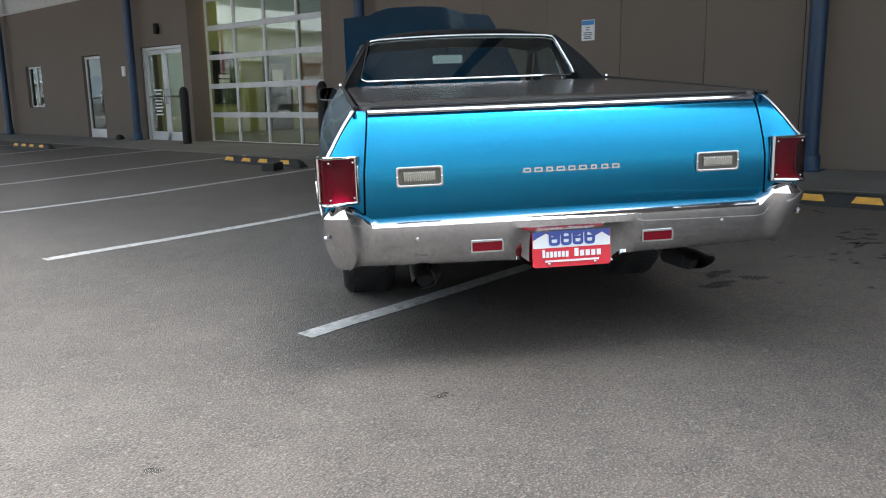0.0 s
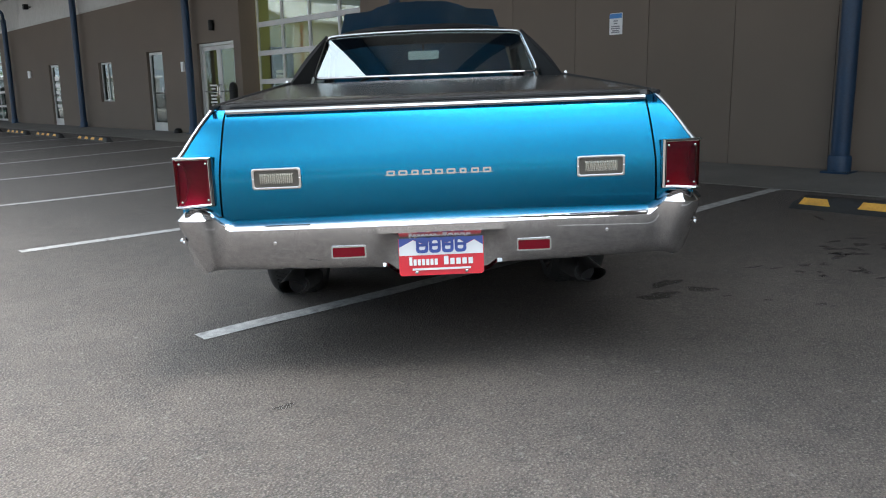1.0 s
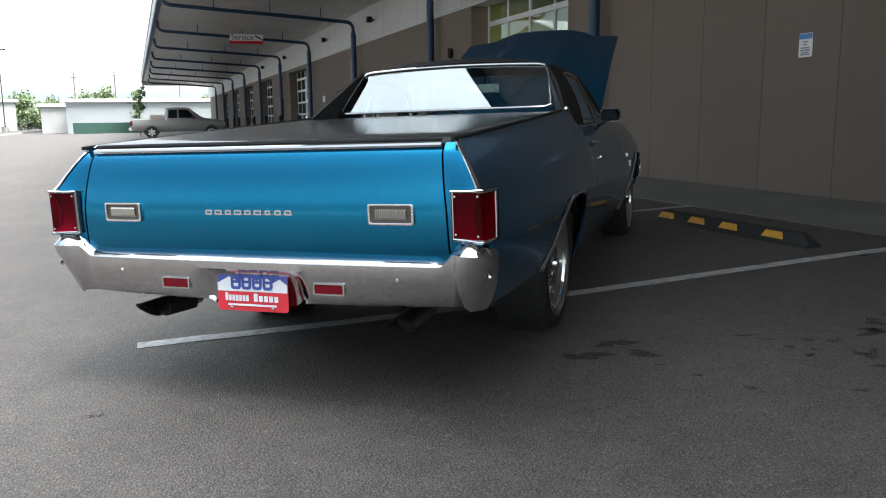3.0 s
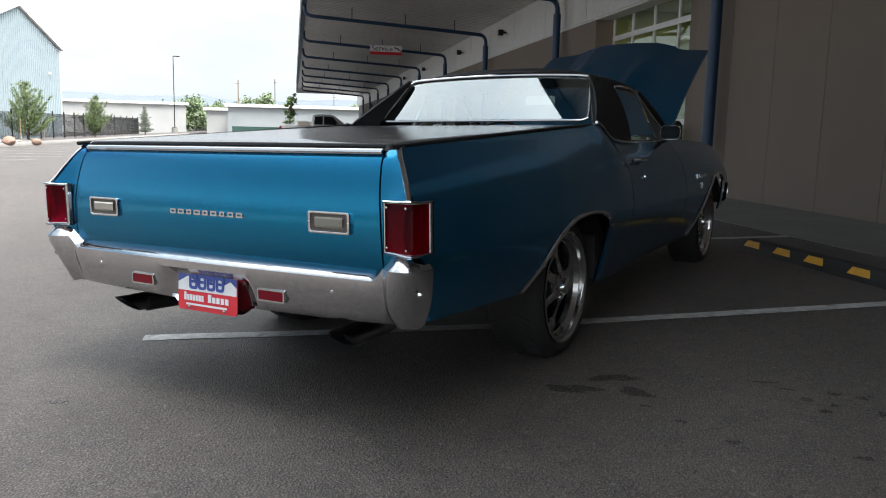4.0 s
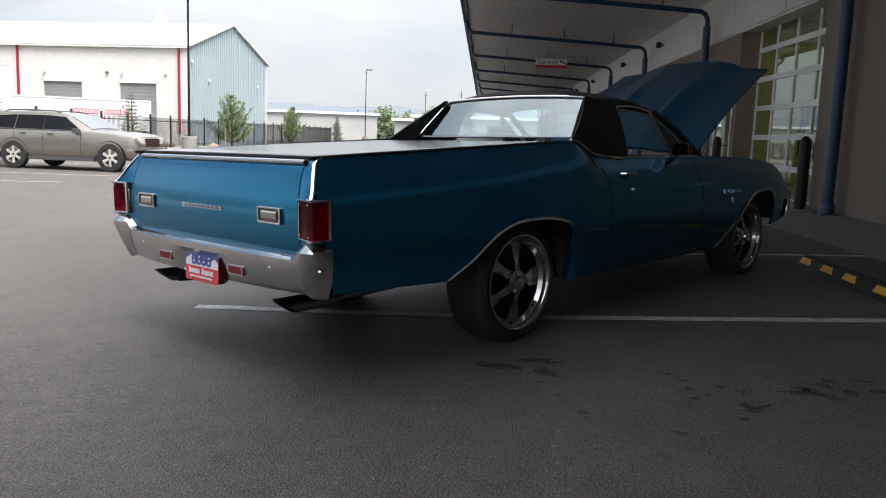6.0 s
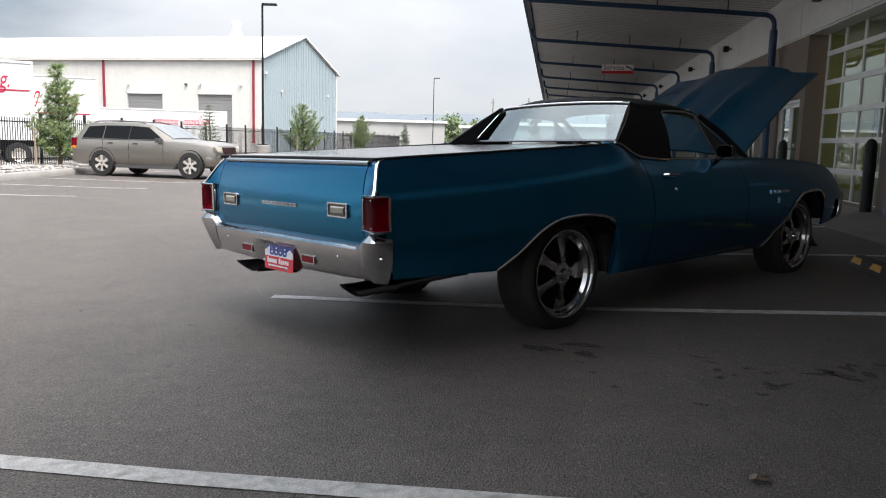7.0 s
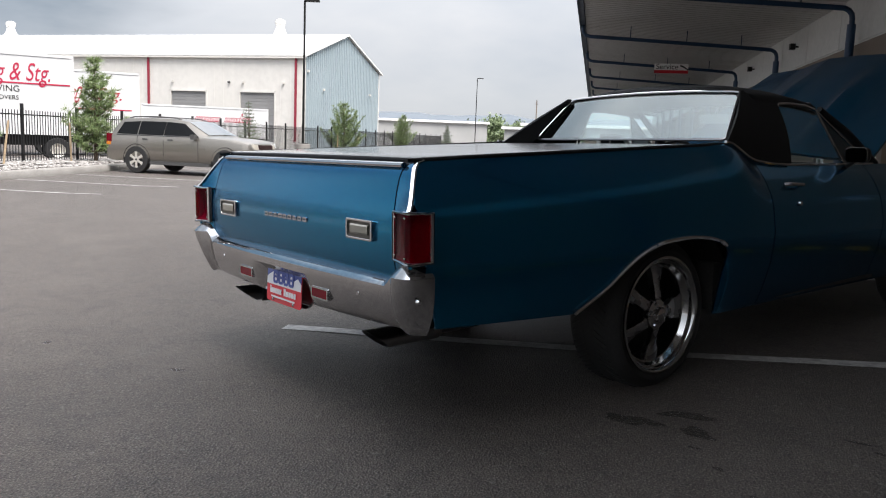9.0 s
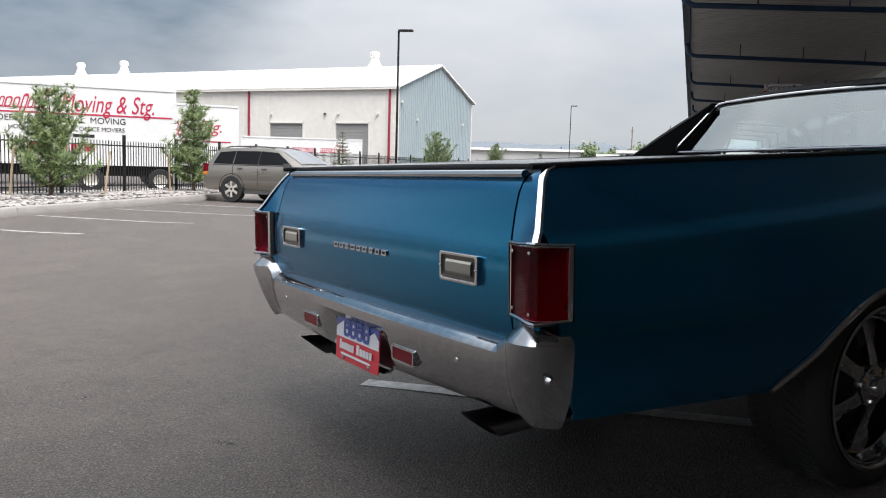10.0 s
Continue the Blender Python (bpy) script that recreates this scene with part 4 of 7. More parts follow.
# the near-black base puts a dark reflection into the mirror's colour
V_MIRROR = plain("mirror_glass", (0.05, 0.055, 0.06), 0.05, 1.0)
rows_q, rows_d, rows_f = side_rows(0.0, 2.165), side_rows(2.173, 3.405), side_rows(3.413, 5.36)
for sg in (1, -1):
    skin("bedside", mirrored(rows_q, sg), PAINT, car)
    door = skin("door", mirrored(rows_d, sg), PAINT, car)
    skin("front_fender", mirrored(rows_f, sg), PAINT, car)
    bm = bmesh.new()
    hx = sg * (side_x(station(2.44), 0.86) + 0.002)
    tube(bm, [(hx, 2.36, 0.862), (hx + sg * 0.026, 2.37, 0.864), (hx + sg * 0.029, 2.49, 0.860), (hx, 2.51, 0.858)], 0.010, 8)
    part("door_handle", bm, CHROME, door, "chrome door handle")
    bm = bmesh.new()
    lathe(bm, [(0, 0.012), (0.011, 0.01), (0.013, 0)], 12, Matrix.Translation((sg * (side_x(station(2.44), 0.76) + 0.001), 2.44, 0.765)) @ Matrix.Rotation(sg * math.pi / 2, 4, "Y"))
    part("lock", bm, CHROME, door)
    # chrome mouldings round the wheel openings
    for arch in (ARCH_R, ARCH_F):
        use = [p for p in arch if not (arch is ARCH_R and p[0] > 1.73) and not (arch is ARCH_F and p[0] > 4.77)]
        pts = [(sg * (side_x(station(y), z) + 0.006), y, z + 0.003) for y, z in use]
        sweep("wheel_opening_moulding", pts, 0.010, CHROME, car, "chrome wheel-opening moulding", 8)
    # fender badge: plain chrome shapes
    for a, b, z, h in ((3.76, 3.785, 0.694, 0.030), (3.83, 3.86, 0.695, 0.020), (3.865, 3.885, 0.692, 0.026), (3.91, 3.93, 0.690, 0.024), (3.935, 3.965, 0.691, 0.018), (3.972, 4.0, 0.690, 0.020), (4.005, 4.035, 0.690, 0.018), (4.04, 4.06, 0.690, 0.022), (3.88, 3.905, 0.622, 0.042)):
        x = side_x(station((a + b) / 2), z) + 0.002
        bm = bmesh.new()
        box(bm, sg * (x - 0.004), sg * (x + 0.004), a, b, z - h / 2, z + h / 2)
        part("fender_badge", bm, CHROME, car, "small chrome badge stroke", smooth=False)
    # outside mirror on the door
    bm = bmesh.new()
    MM = Matrix.Translation((sg * 0.885, 3.10, 1.012)) @ Matrix.Rotation(radians(-8 * sg), 4, "Z")
    rings = [(rounded(0.135 * k, 0.088 * k, 0.03 * k, 5), y) for k, y in ((0.92, 0.0), (1.0, 0.006), (1.0, 0.03), (0.9, 0.05), (0.6, 0.066), (0.2, 0.07))]
    vr = grid(bm, [[MM @ Vector((x, y, z)) for x, z in o] for o, y in rings], close=True)
    cap(bm, vr[-1])
    tube(bm, [(sg * 0.80, 3.17, 0.945), (sg * 0.83, 3.15, 0.955), (sg * 0.865, 3.13, 0.978)], 0.013, 8)
    m1 = part("mirror", bm, BLACK, door, "black-backed door mirror")
    bm = bmesh.new()
    plate(bm, rounded(0.125, 0.080, 0.026), 0.004, MM @ Matrix.Translation((0, 0.001, 0)))
    part("mirror_glass", bm, V_MIRROR, m1)
    bm = bmesh.new()
    ring_frame(bm, rounded(0.136, 0.089, 0.030), rounded(0.131, 0.084, 0.028), -0.001, 0.006, MM)
    part("mirror_rim", bm, CHROME, m1, "thin chrome mirror rim")

# tail: gate, corner ends, lamps
TG = [(0.585, 0.004), (0.60, -0.003), (0.64, -0.009), (0.70, -0.012), (0.76, -0.011), (0.82, -0.004), (0.88, 0.010), (0.93, 0.026), (0.955, 0.04), (0.968, 0.055), (0.972, 0.075)]


def tail_y(z):
    return float(np.interp(z, [p[0] for p in TG], [p[1] for p in TG]))


def gate_x(z):
    return float(np.interp(z, [0.58, 0.75, 0.97], [0.775, 0.770, 0.745]))


gate = skin("tailgate", [[(gate_x(z) * u, y - 0.008 * (1 - u * u), z) for u in np.linspace(-1, 1, 25)] for z, y in TG], PAINT, car)
bm = bmesh.new()
zt = 0.974
pts = [(x, 0.050 - 0.008 * (1 - (x / 0.745) ** 2), zt) for x in np.linspace(-0.745, 0.745, 15)]
tube(bm, pts, 0.0125, 8, True, 0.8)
part("chrome_strip", bm, CHROME, gate, "chrome strip along the tailgate top")
for sg in (1, -1):
    rows = []
    for z in (0.585, 0.61, 0.635, 0.65, 0.66, 0.70, 0.76, 0.81, 0.822, 0.83, 0.85, 0.87, 0.89, 0.91, 0.93, 0.95, 0.965, 0.98):
        xo = float(np.interp(z, [0.58, 0.66, 0.82, 0.85, 0.89, 0.93, 0.96, 0.983], [0.90, 0.902, 0.902, 0.886, 0.862, 0.836, 0.814, 0.799]))
        yo = float(np.interp(z, [0.58, 0.66, 0.82, 0.85, 0.89, 0.93, 0.96, 0.983], [-0.03, -0.044, -0.042, -0.020, 0.002, 0.026, 0.046, 0.066]))
        xi, yi, deep = gate_x(z) + 0.007, tail_y(z), (0.05 if 0.655 < z < 0.815 else 0.0)
        rows.append([(sg * (xi + (xo - xi) * u), yi + (yo - yi) * u ** 1.6 + (deep if xi + (xo - xi) * u > 0.80 else 0.0) + (0.012 if u == 1 else 0.0), z) for u in (0, 0.12, 0.25, 0.4, 0.6, 0.8, 0.93, 1)])
    skin("tail_corner", rows, PAINT, car)
    pts = [(sg * 0.902, -0.040, 0.822), (sg * 0.884, -0.018, 0.85), (sg * 0.860, 0.004, 0.89), (sg * 0.834, 0.028, 0.93), (sg * 0.812, 0.048, 0.96), (sg * 0.797, 0.070, 0.983), (sg * 0.790, 0.11, 0.997)]
    rows = []
    for (px, py, pz), w in zip(pts, (0.009, 0.008, 0.007, 0.007, 0.007, 0.010, 0.014)):
        px = abs(px)
        rows.append([(sg * (px + 0.006), py + 0.004, pz), (sg * (px + 0.006), py - 0.003, pz + 0.002), (sg * (px - w * 0.4), py - 0.010, pz + 0.003), (sg * (px - w), py - 0.007, pz)])
    skin("corner_strip", rows, CHROME, car, "broad chrome corner moulding", thick=0.006, angle=30)
    # tail lamp: lens that wraps round the corner, in a chrome bezel, over a silvered bowl
    z0, z1 = 0.654, 0.826
    wrap = [(0.793, -0.028), (0.835, -0.038), (0.875, -0.048), (0.902, -0.054), (0.914, -0.052), (0.921, -0.040), (0.930, -0.005), (0.938, 0.034)]
    run_w = np.concatenate([[0], np.cumsum([math.hypot(q[0] - p[0], q[1] - p[1]) for p, q in zip(wrap, wrap[1:])])])

    def wrapped(f, out=0.0):
        """A point along the lamp's wrap, moved outwards."""
        g = f * run_w[-1]
        x, y = float(np.interp(g, run_w, [p[0] for p in wrap])), float(np.interp(g, run_w, [p[1] for p in wrap]))
        ang = float(np.interp(f, [0, 0.50, 0.62, 1], [-1.33, -1.33, 0.0, 0.25]))
        return x + out * math.cos(ang), y + out * math.sin(ang)

    edge = 0.012 / run_w[-1]
    loops = []
    bm = bmesh.new()
    for m, out in ((0.0, -0.012), (0.0, 0.002), (0.4, 0.007), (1.0, 0.003), (1.0, -0.008)):
        fs = np.linspace(m * edge, 1 - m * edge, 15)
        za, zb = z0 + m * 0.009, z1 - m * 0.009
        pts2 = [(*wrapped(f, out), za - 0.005 * math.exp(-((f - 0.55) / 0.2) ** 2)) for f in fs] + [(*wrapped(f, out), zb + 0.004 * math.exp(-((f - 0.55) / 0.2) ** 2)) for f in reversed(fs)]
        loops.append([(sg * x, y, z) for x, y, z in pts2])
    grid(bm, loops, close=True)
    lamp = part("tail_lamp", bm, CHROME, car, "chrome tail-lamp bezel", angle=25)
    bm = bmesh.new()
    loops = []
    for m in (0.38, 0.62):
        fs = np.linspace(m * edge, 1 - m * edge, 15)
        za, zb = z0 + m * 0.009, z1 - m * 0.009
        pts2 = [(*wrapped(f, 0.0085), za - 0.005 * math.exp(-((f - 0.55) / 0.2) ** 2)) for f in fs] + [(*wrapped(f, 0.0085), zb + 0.004 * math.exp(-((f - 0.55) / 0.2) ** 2)) for f in reversed(fs)]
        loops.append([(sg * x, y, z) for x, y, z in pts2])
    grid(bm, loops, close=True)
    bmesh.ops.solidify(bm, geom=list(bm.faces), thickness=0.002)
    part("bezel_line", bm, BLACK, lamp, "black line in the bezel")
    bm = bmesh.new()
    n = 22
    rows = []
    for i in range(2 * n + 1):
        z = z0 + 0.008 + (z1 - z0 - 0.016) * i / (2 * n)
        rows.append([(sg * x, y, z) for x, y in [wrapped(f, 0.0 if i % 2 else -0.0012) for f in np.linspace(edge, 1 - edge, 17)]])
    grid(bm, rows)
    part("red_lens", bm, LAMP_RED, lamp, "ribbed red lens", angle=5).visible_shadow = False
    bm = bmesh.new()
    rows = []
    for v in np.linspace(0, 1, 11):
        z = z0 + 0.006 + (z1 - z0 - 0.012) * v
        rows.append([(sg * x, y, z) for x, y in [wrapped(f, -0.004 - 0.034 * (1 - (2 * v - 1) ** 4) * (1 - (2 * f - 1) ** 4)) for f in np.linspace(0.02, 0.98, 17)]])
    grid(bm, rows)
    part("reflector_bowl", bm, LAMP_SILVER, lamp, "silvered bowl behind the lens")
    bm = bmesh.new()
    for f, z in ((0.09, z1 - 0.022), (0.50, z1 - 0.020), (0.09, z0 + 0.022), (0.50, z0 + 0.020)):
        x, y = wrapped(f, 0.001)
        lathe(bm, [(0, -0.004), (0.004, -0.003), (0.005, 0.002)], 8, Matrix.Translation((sg * x, y, z)) @ Matrix.Rotation(radians(-90), 4, "X"))
    tagged(part("screw", bm, CHROME, lamp), kind="stuff")
    # reversing lamp in the gate
    cx, cz = sg * 0.573, 0.741
    bm = bmesh.new()
    ly = tail_y(cz) - 0.008 * (1 - (0.573 / 0.77) ** 2)
    M = Matrix.Translation((cx, ly, cz))
    ring_frame(bm, rounded(0.172, 0.075, 0.010), rounded(0.154, 0.058, 0.007), -0.013, 0.01, M)
    rl = part("reversing_lamp", bm, CHROME, gate, "chrome-framed reversing lamp", bevel=0.002)
    bm = bmesh.new()
    rows = []
    for i in range(33):
        x = -0.058 + 0.116 * i / 32
        k = 0.0035 * (i % 2)
        rows.append([(cx + x, ly - 0.0090 + k, cz - 0.018), (cx + x, ly - 0.0125 + k, cz - 0.012), (cx + x, ly - 0.0125 + k, cz + 0.012), (cx + x, ly - 0.0090 + k, cz + 0.018)])
    grid(bm, rows)
    bowl = bmesh.new()
    plate(bowl, rounded(0.157, 0.061, 0.007), 0.006, Matrix.Translation((cx, ly - 0.006, cz)))
    part("lamp_bowl", bowl, LAMP_BOWL, rl, "dark lamp bowl")
    part("clear_lens", bm, CLEAR_LENS, rl, "ribbed clear lens", angle=10)
    bm = bmesh.new()
    for x in (-0.062, 0.062):
        lathe(bm, [(0, -0.004), (0.003, -0.003), (0.004, 0.002)], 8, Matrix.Translation((cx + x * 1.31, ly - 0.012, cz)) @ Matrix.Rotation(radians(-90), 4, "X"))
    tagged(part("screw", bm, CHROME, rl), kind="stuff")
# the maker's name across the gate becomes nine plain chrome shapes
for i in range(9):
    bm = bmesh.new()
    x = -0.172 + 0.0425 * i
    y = tail_y(0.74) - 0.008 * (1 - (x / 0.77) ** 2)
    w = (0.015, 0.016, 0.013, 0.017, 0.014, 0.016, 0.012, 0.014, 0.015)[i]
    ring_frame(bm, rounded(2 * w, 0.019, 0.004), rounded(2 * w - 0.013, 0.007, 0.0015), -0.005, 0.003, Matrix.Translation((x, y, 0.7435)))
    box(bm, x - 0.0215, x + 0.0215, y - 0.003, y + 0.003, 0.7358, 0.7376)
    part("badge_bar", bm, CHROME, gate, "plain chrome badge shape")
# black sheets added behind the gate stand in for shade in its gaps
bm = bmesh.new()
box(bm, -0.80, 0.80, 0.045, 0.06, 0.56, 0.95)
box(bm, -0.74, 0.74, 0.012, 0.05, 0.50, 0.572)
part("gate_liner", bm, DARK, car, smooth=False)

# rear bumper: one pressed section swept round the tail
def bumper_path(n=61):
    out = []
    for i in range(n):
        u = -1 + 2 * i / (n - 1)
        a = abs(u)
        sg = 1 if u >= 0 else -1
        if a < 0.78:
            x = a
            y = -0.052 + 0.022 * (x / 0.78) ** 2
        elif a < 0.86:
            x = a
            y = -0.030 - 0.040 * math.sin((a - 0.78) / 0.08 * math.pi / 2) ** 2
        elif a < 0.93:
            th = (a - 0.86) / 0.07 * math.pi / 2
            x, y = 0.86 + 0.066 * math.sin(th), -0.070 + 0.045 * (1 - math.cos(th))
        else:
            x, y = 0.926 + 0.004 * (a - 0.93) / 0.07, -0.025 + 0.068 * (a - 0.93) / 0.07
        out.append((sg * x, y, a))
    return out


bp = bumper_path(121)
rows = []
for i, (x, y, a) in enumerate(bp):
    p0, p1 = bp[max(0, i - 1)], bp[min(len(bp) - 1, i + 1)]
    t = Vector((p1[0] - p0[0], p1[1] - p0[1], 0)).normalized()
    nrm = Vector((t.y, -t.x, 0))
    horn = float(np.interp(a, [0, 0.755, 0.80, 1], [0, 0, 1, 1]))
    top = 0.595 + 0.046 * horn
    tap = float(np.interp(a, [0, 0.80, 0.87, 0.93, 1], [0, 0.3, 0.35, 0.35, 0.3]))
    low = float(np.interp(a, [0, 0.16, 0.20, 0.6, 0.80, 0.9, 1.0], [0.375, 0.375, 0.405, 0.408, 0.412, 0.405, 0.40]))
    rec = float(np.interp(a, [0, 0.19, 0.245, 1], [0.035, 0.035, 0, 0]))
    sec = [(-0.085 * (1 - horn) - 0.03 * horn, top + 0.006), (-0.055 + 0.02 * horn, top + 0.006), (-0.003, top - 0.024), (0.005, top - 0.033), (0.006, top - 0.060),
           (0.001 - rec * 0.8, 0.505 + 0.008 * horn), (-0.003 - rec - 0.014 * tap, 0.475), (-0.012 - rec - 0.030 * tap, 0.440), (-0.022 - rec * 0.8 - 0.042 * tap, low + 0.012), (-0.034 - 0.044 * tap, low), (-0.05 - 0.040 * tap, low + 0.002), (-0.062 - 0.02 * tap, 0.48)]
    row = []
    for o, z in sec:
        px, py = x + nrm.x * o, y + nrm.y * o
        inset = float(np.interp(z, [0.40, 0.50, 0.60], [0.085, 0.045, 0.0]))
        w = min(1.0, max(0.0, (abs(px) - 0.74) / 0.18)) * min(1.0, max(0.0, (0.043 - py) / 0.11))
        row.append((px - math.copysign(inset * w * 0.85, px), py + inset * w * 0.6, z))
    rows.append(row)
bm = bmesh.new()
vr = grid(bm, rows, close=True)
cap(bm, list(reversed(vr[0])))
cap(bm, vr[-1])
bumper = part("rear_bumper", bm, WORN_CHROME, car, "chrome rear bumper", angle=30)
for M in (Matrix.Translation((-0.592, -0.041, 0.512)) @ Matrix.Rotation(radians(-90), 4, "X"), Matrix.Translation((0.592, -0.041, 0.512)) @ Matrix.Rotation(radians(-90), 4, "X"),
          Matrix.Translation((-0.928, -0.045 + 0.03, 0.53)) @ Matrix.Rotation(math.pi / 2, 4, "Y"), Matrix.Translation((0.928, -0.045 + 0.03, 0.53)) @ Matrix.Rotation(-math.pi / 2, 4, "Y")):
    bm = bmesh.new()
    lathe(bm, [(0, -0.004), (0.007, -0.003), (0.011, 0.003), (0.012, 0.008)], 12, M)
    part("bumper_bolt", bm, CHROME, bumper)
for x in (-0.334, 0.328):
    M = Matrix.Translation((x, -0.047, 0.472))
    bm = bmesh.new()
    ring_frame(bm, rounded(0.125, 0.045, 0.006), rounded(0.113, 0.034, 0.004), -0.004, 0.012, M)
    refl = part("reflector", bm, CHROME, bumper, "thin chrome reflector frame")
    bm = bmesh.new()
    plate(bm, rounded(0.114, 0.035, 0.004), 0.008, Matrix.Translation((x, -0.049, 0.472)))
    part("red_lens", bm, RED_LENS, refl, "red reflector")
# display plate: plain colour fields and strokes
plt = empty("display_plate", Matrix.Translation((-0.005, -0.030, 0.447)) @ Matrix.Rotation(radians(-4), 4, "X"), "", "")
plt.parent = bumper
for k in ("label", "category"):
    if k in plt:
        del plt[k]
P_RED, P_BLUE = plain("plate_red", (0.62, 0.012, 0.03), 0.35, coat=0.6), plain("plate_blue", (0.03, 0.07, 0.32), 0.35, coat=0.6)
P_WHITE = plain("plate_white", (0.75, 0.77, 0.80), 0.35, coat=0.6)
bm = bmesh.new()
plate(bm, rounded(0.306, 0.152, 0.012), 0.003)
part("red_field", bm, P_RED, plt, "red plate field", smooth=False)
bm = bmesh.new()
plate(bm, [(-0.151, 0.0), (0.151, 0.0), (0.151, 0.03), (0.12, 0.05), (0.09, 0.035), (0.06, 0.058), (0.02, 0.04), (-0.02, 0.062), (-0.06, 0.038), (-0.10, 0.055), (-0.151, 0.03)], 0.002, Matrix.Translation((0, -0.002, -0.002)))
part("mountain_field", bm, P_WHITE, plt, "white mountain outline", smooth=False)
bm = bmesh.new()
plate(bm, [(-0.151, 0.028), (-0.10, 0.054), (-0.06, 0.037), (-0.02, 0.061), (0.02, 0.039), (0.06, 0.057), (0.09, 0.034), (0.12, 0.049), (0.151, 0.028), (0.151, 0.066), (0.142, 0.074), (-0.142, 0.074), (-0.151, 0.066)], 0.002, Matrix.Translation((0, -0.0015, 0)))
part("blue_field", bm, P_BLUE, plt, "blue plate top", smooth=False)
for i, w in enumerate((0.044, 0.042, 0.042, 0.042)):
    bm = bmesh.new()
    x = -0.068 + 0.046 * i
    ring_frame(bm, rounded(w, 0.056, 0.012, 3), rounded(w - 0.022, 0.034, 0.006, 3), 0, 0.002, Matrix.Translation((x, -0.0055, 0.034)))
    box(bm, x - w / 2 + 0.004, x + w / 2 - 0.004, -0.0055, -0.0035, 0.030, 0.040)
    part("logo_stroke", bm, P_BLUE, plt, "bold dark blue logo stroke", smooth=False)
bm = bmesh.new()
for a, b in ((-0.118, -0.012), (0.006, 0.116)):
    n = 7 if a < -0.05 else 5
    for i in range(n):
        x = a + (b - a) * (i + 0.5) / n
        w = (b - a) / n * 0.36
        box(bm, x - w, x + w, -0.005, -0.003, -0.038, -0.016 if i else -0.008)
tagged(part("painted_script", bm, P_WHITE, plt, "row of plain white strokes", smooth=False), kind="stuff")
bm = bmesh.new()
box(bm, -0.105, 0.105, -0.005, -0.003, -0.056, -0.049)
part("small_line", bm, P_WHITE, plt, smooth=False)
bm = bmesh.new()
for x, z in ((-0.09, -0.064), (0.09, -0.064), (-0.09, 0.066), (0.09, 0.066)):
    lathe(bm, [(0, -0.006), (0.006, -0.004), (0.007, 0.0)], 8, Matrix.Translation((x, -0.001, z)) @ Matrix.Rotation(radians(-90), 4, "X"))
tagged(part("screw", bm, CHROME, plt), kind="stuff")

# exhausts
for sg in (1, -1):
    bm = bmesh.new()
    pts = [(sg * 0.44, 1.32, 0.50), (sg * 0.46, 1.20, 0.46), (sg * 0.50, 1.02, 0.365), (sg * 0.52, 0.90, 0.335), (sg * 0.535, 0.55, 0.325), (sg * 0.545, 0.36, 0.322), (sg * 0.548, 0.34, 0.322), (sg * 0.565, 0.06, 0.325)]
    vr = tube(bm, pts, [0.028, 0.028, 0.030, 0.030, 0.030, 0.030, 0.046, 0.046], 18, caps=False, squash=0.85)
    for v in vr[-1]:
        v.co.y += (v.co.z - 0.318) * -1.3
    pipe = part("exhaust_pipe", bm, ALLOY_DARK, car, "dull chrome slash-cut exhaust tip")
    bm = bmesh.new()
    tube(bm, [(sg * 0.51, 0.26, 0.318), (sg * 0.545, 0.125, 0.318)], [0.042, 0.042], 18, caps=True, squash=0.85)
    part("pipe_bore", bm, DARK, pipe, "near-black plug in the bore")

# bed cover, rails and bed
rows = []
for y, dz in ((0.078, -0.014), (0.082, 0.008), (0.10, 0.012), (0.3, 0.012), (0.8, 0.010), (1.3, 0.007), (1.75, 0.003), (2.0, 0.000), (2.10, -0.002)):
    zr = float(np.interp(y, [0, 0.3, 0.7, 1.2, 1.75, 2.32], [0.99, 1.0, 1.016, 1.036, 1.058, 1.066]))
    hw = float(np.interp(y, [0, 1.6, 2.0, 2.10], [0.775, 0.785, 0.765, 0.73]))
    rows.append([(hw * u, y - 0.012 * (1 - u * u) * (1 if y < 0.2 else 0), zr + dz - 0.003 * u**4 - (0.022 if abs(u) == 1 else 0.003 if abs(u) > 0.99 else 0)) for u in [-1, -0.995, -0.98] + list(np.linspace(-0.9, 0.9, 15)) + [0.98, 0.995, 1]])
cover = skin("bed_cover", rows, COVER_VINYL, car, "stretched black vinyl bed cover", thick=0.02, angle=50)
bm = bmesh.new()
tube(bm, [(0.735 * u, 0.088 - 0.010 * (1 - u * u), 0.990) for u in np.linspace(-1, 1, 15)], 0.012, 10, True, 0.85)
part("rear_roll", bm, VINYL, cover, "black vinyl edge roll")
# black block added to fill the hidden bed with dark
bm = bmesh.new()
box(bm, -0.76, 0.76, 0.055, 2.2, 0.55, 0.90)
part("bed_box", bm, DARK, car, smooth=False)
for sg in (1, -1):
    ys = [0.03, 0.1, 0.4, 0.8, 1.2, 1.6, 1.95]
    sweep("rail_trim", [(sg * (station(y)["xr"] + 0.004), y, station(y)["zr"] + 0.002) for y in ys], 0.008, VINYL, car, "thin black rail trim", 8)
    ys = [1.90, 1.95, 2.0, 2.05, 2.10, 2.18, 2.28, 2.36, 2.50]
    sweep("vinyl_moulding", [(sg * (station(y)["xr"] + 0.012), y, station(y)["zr"] + 0.004) for y in ys], 0.008, CHROME, car, "chrome vinyl-edge moulding", 8)

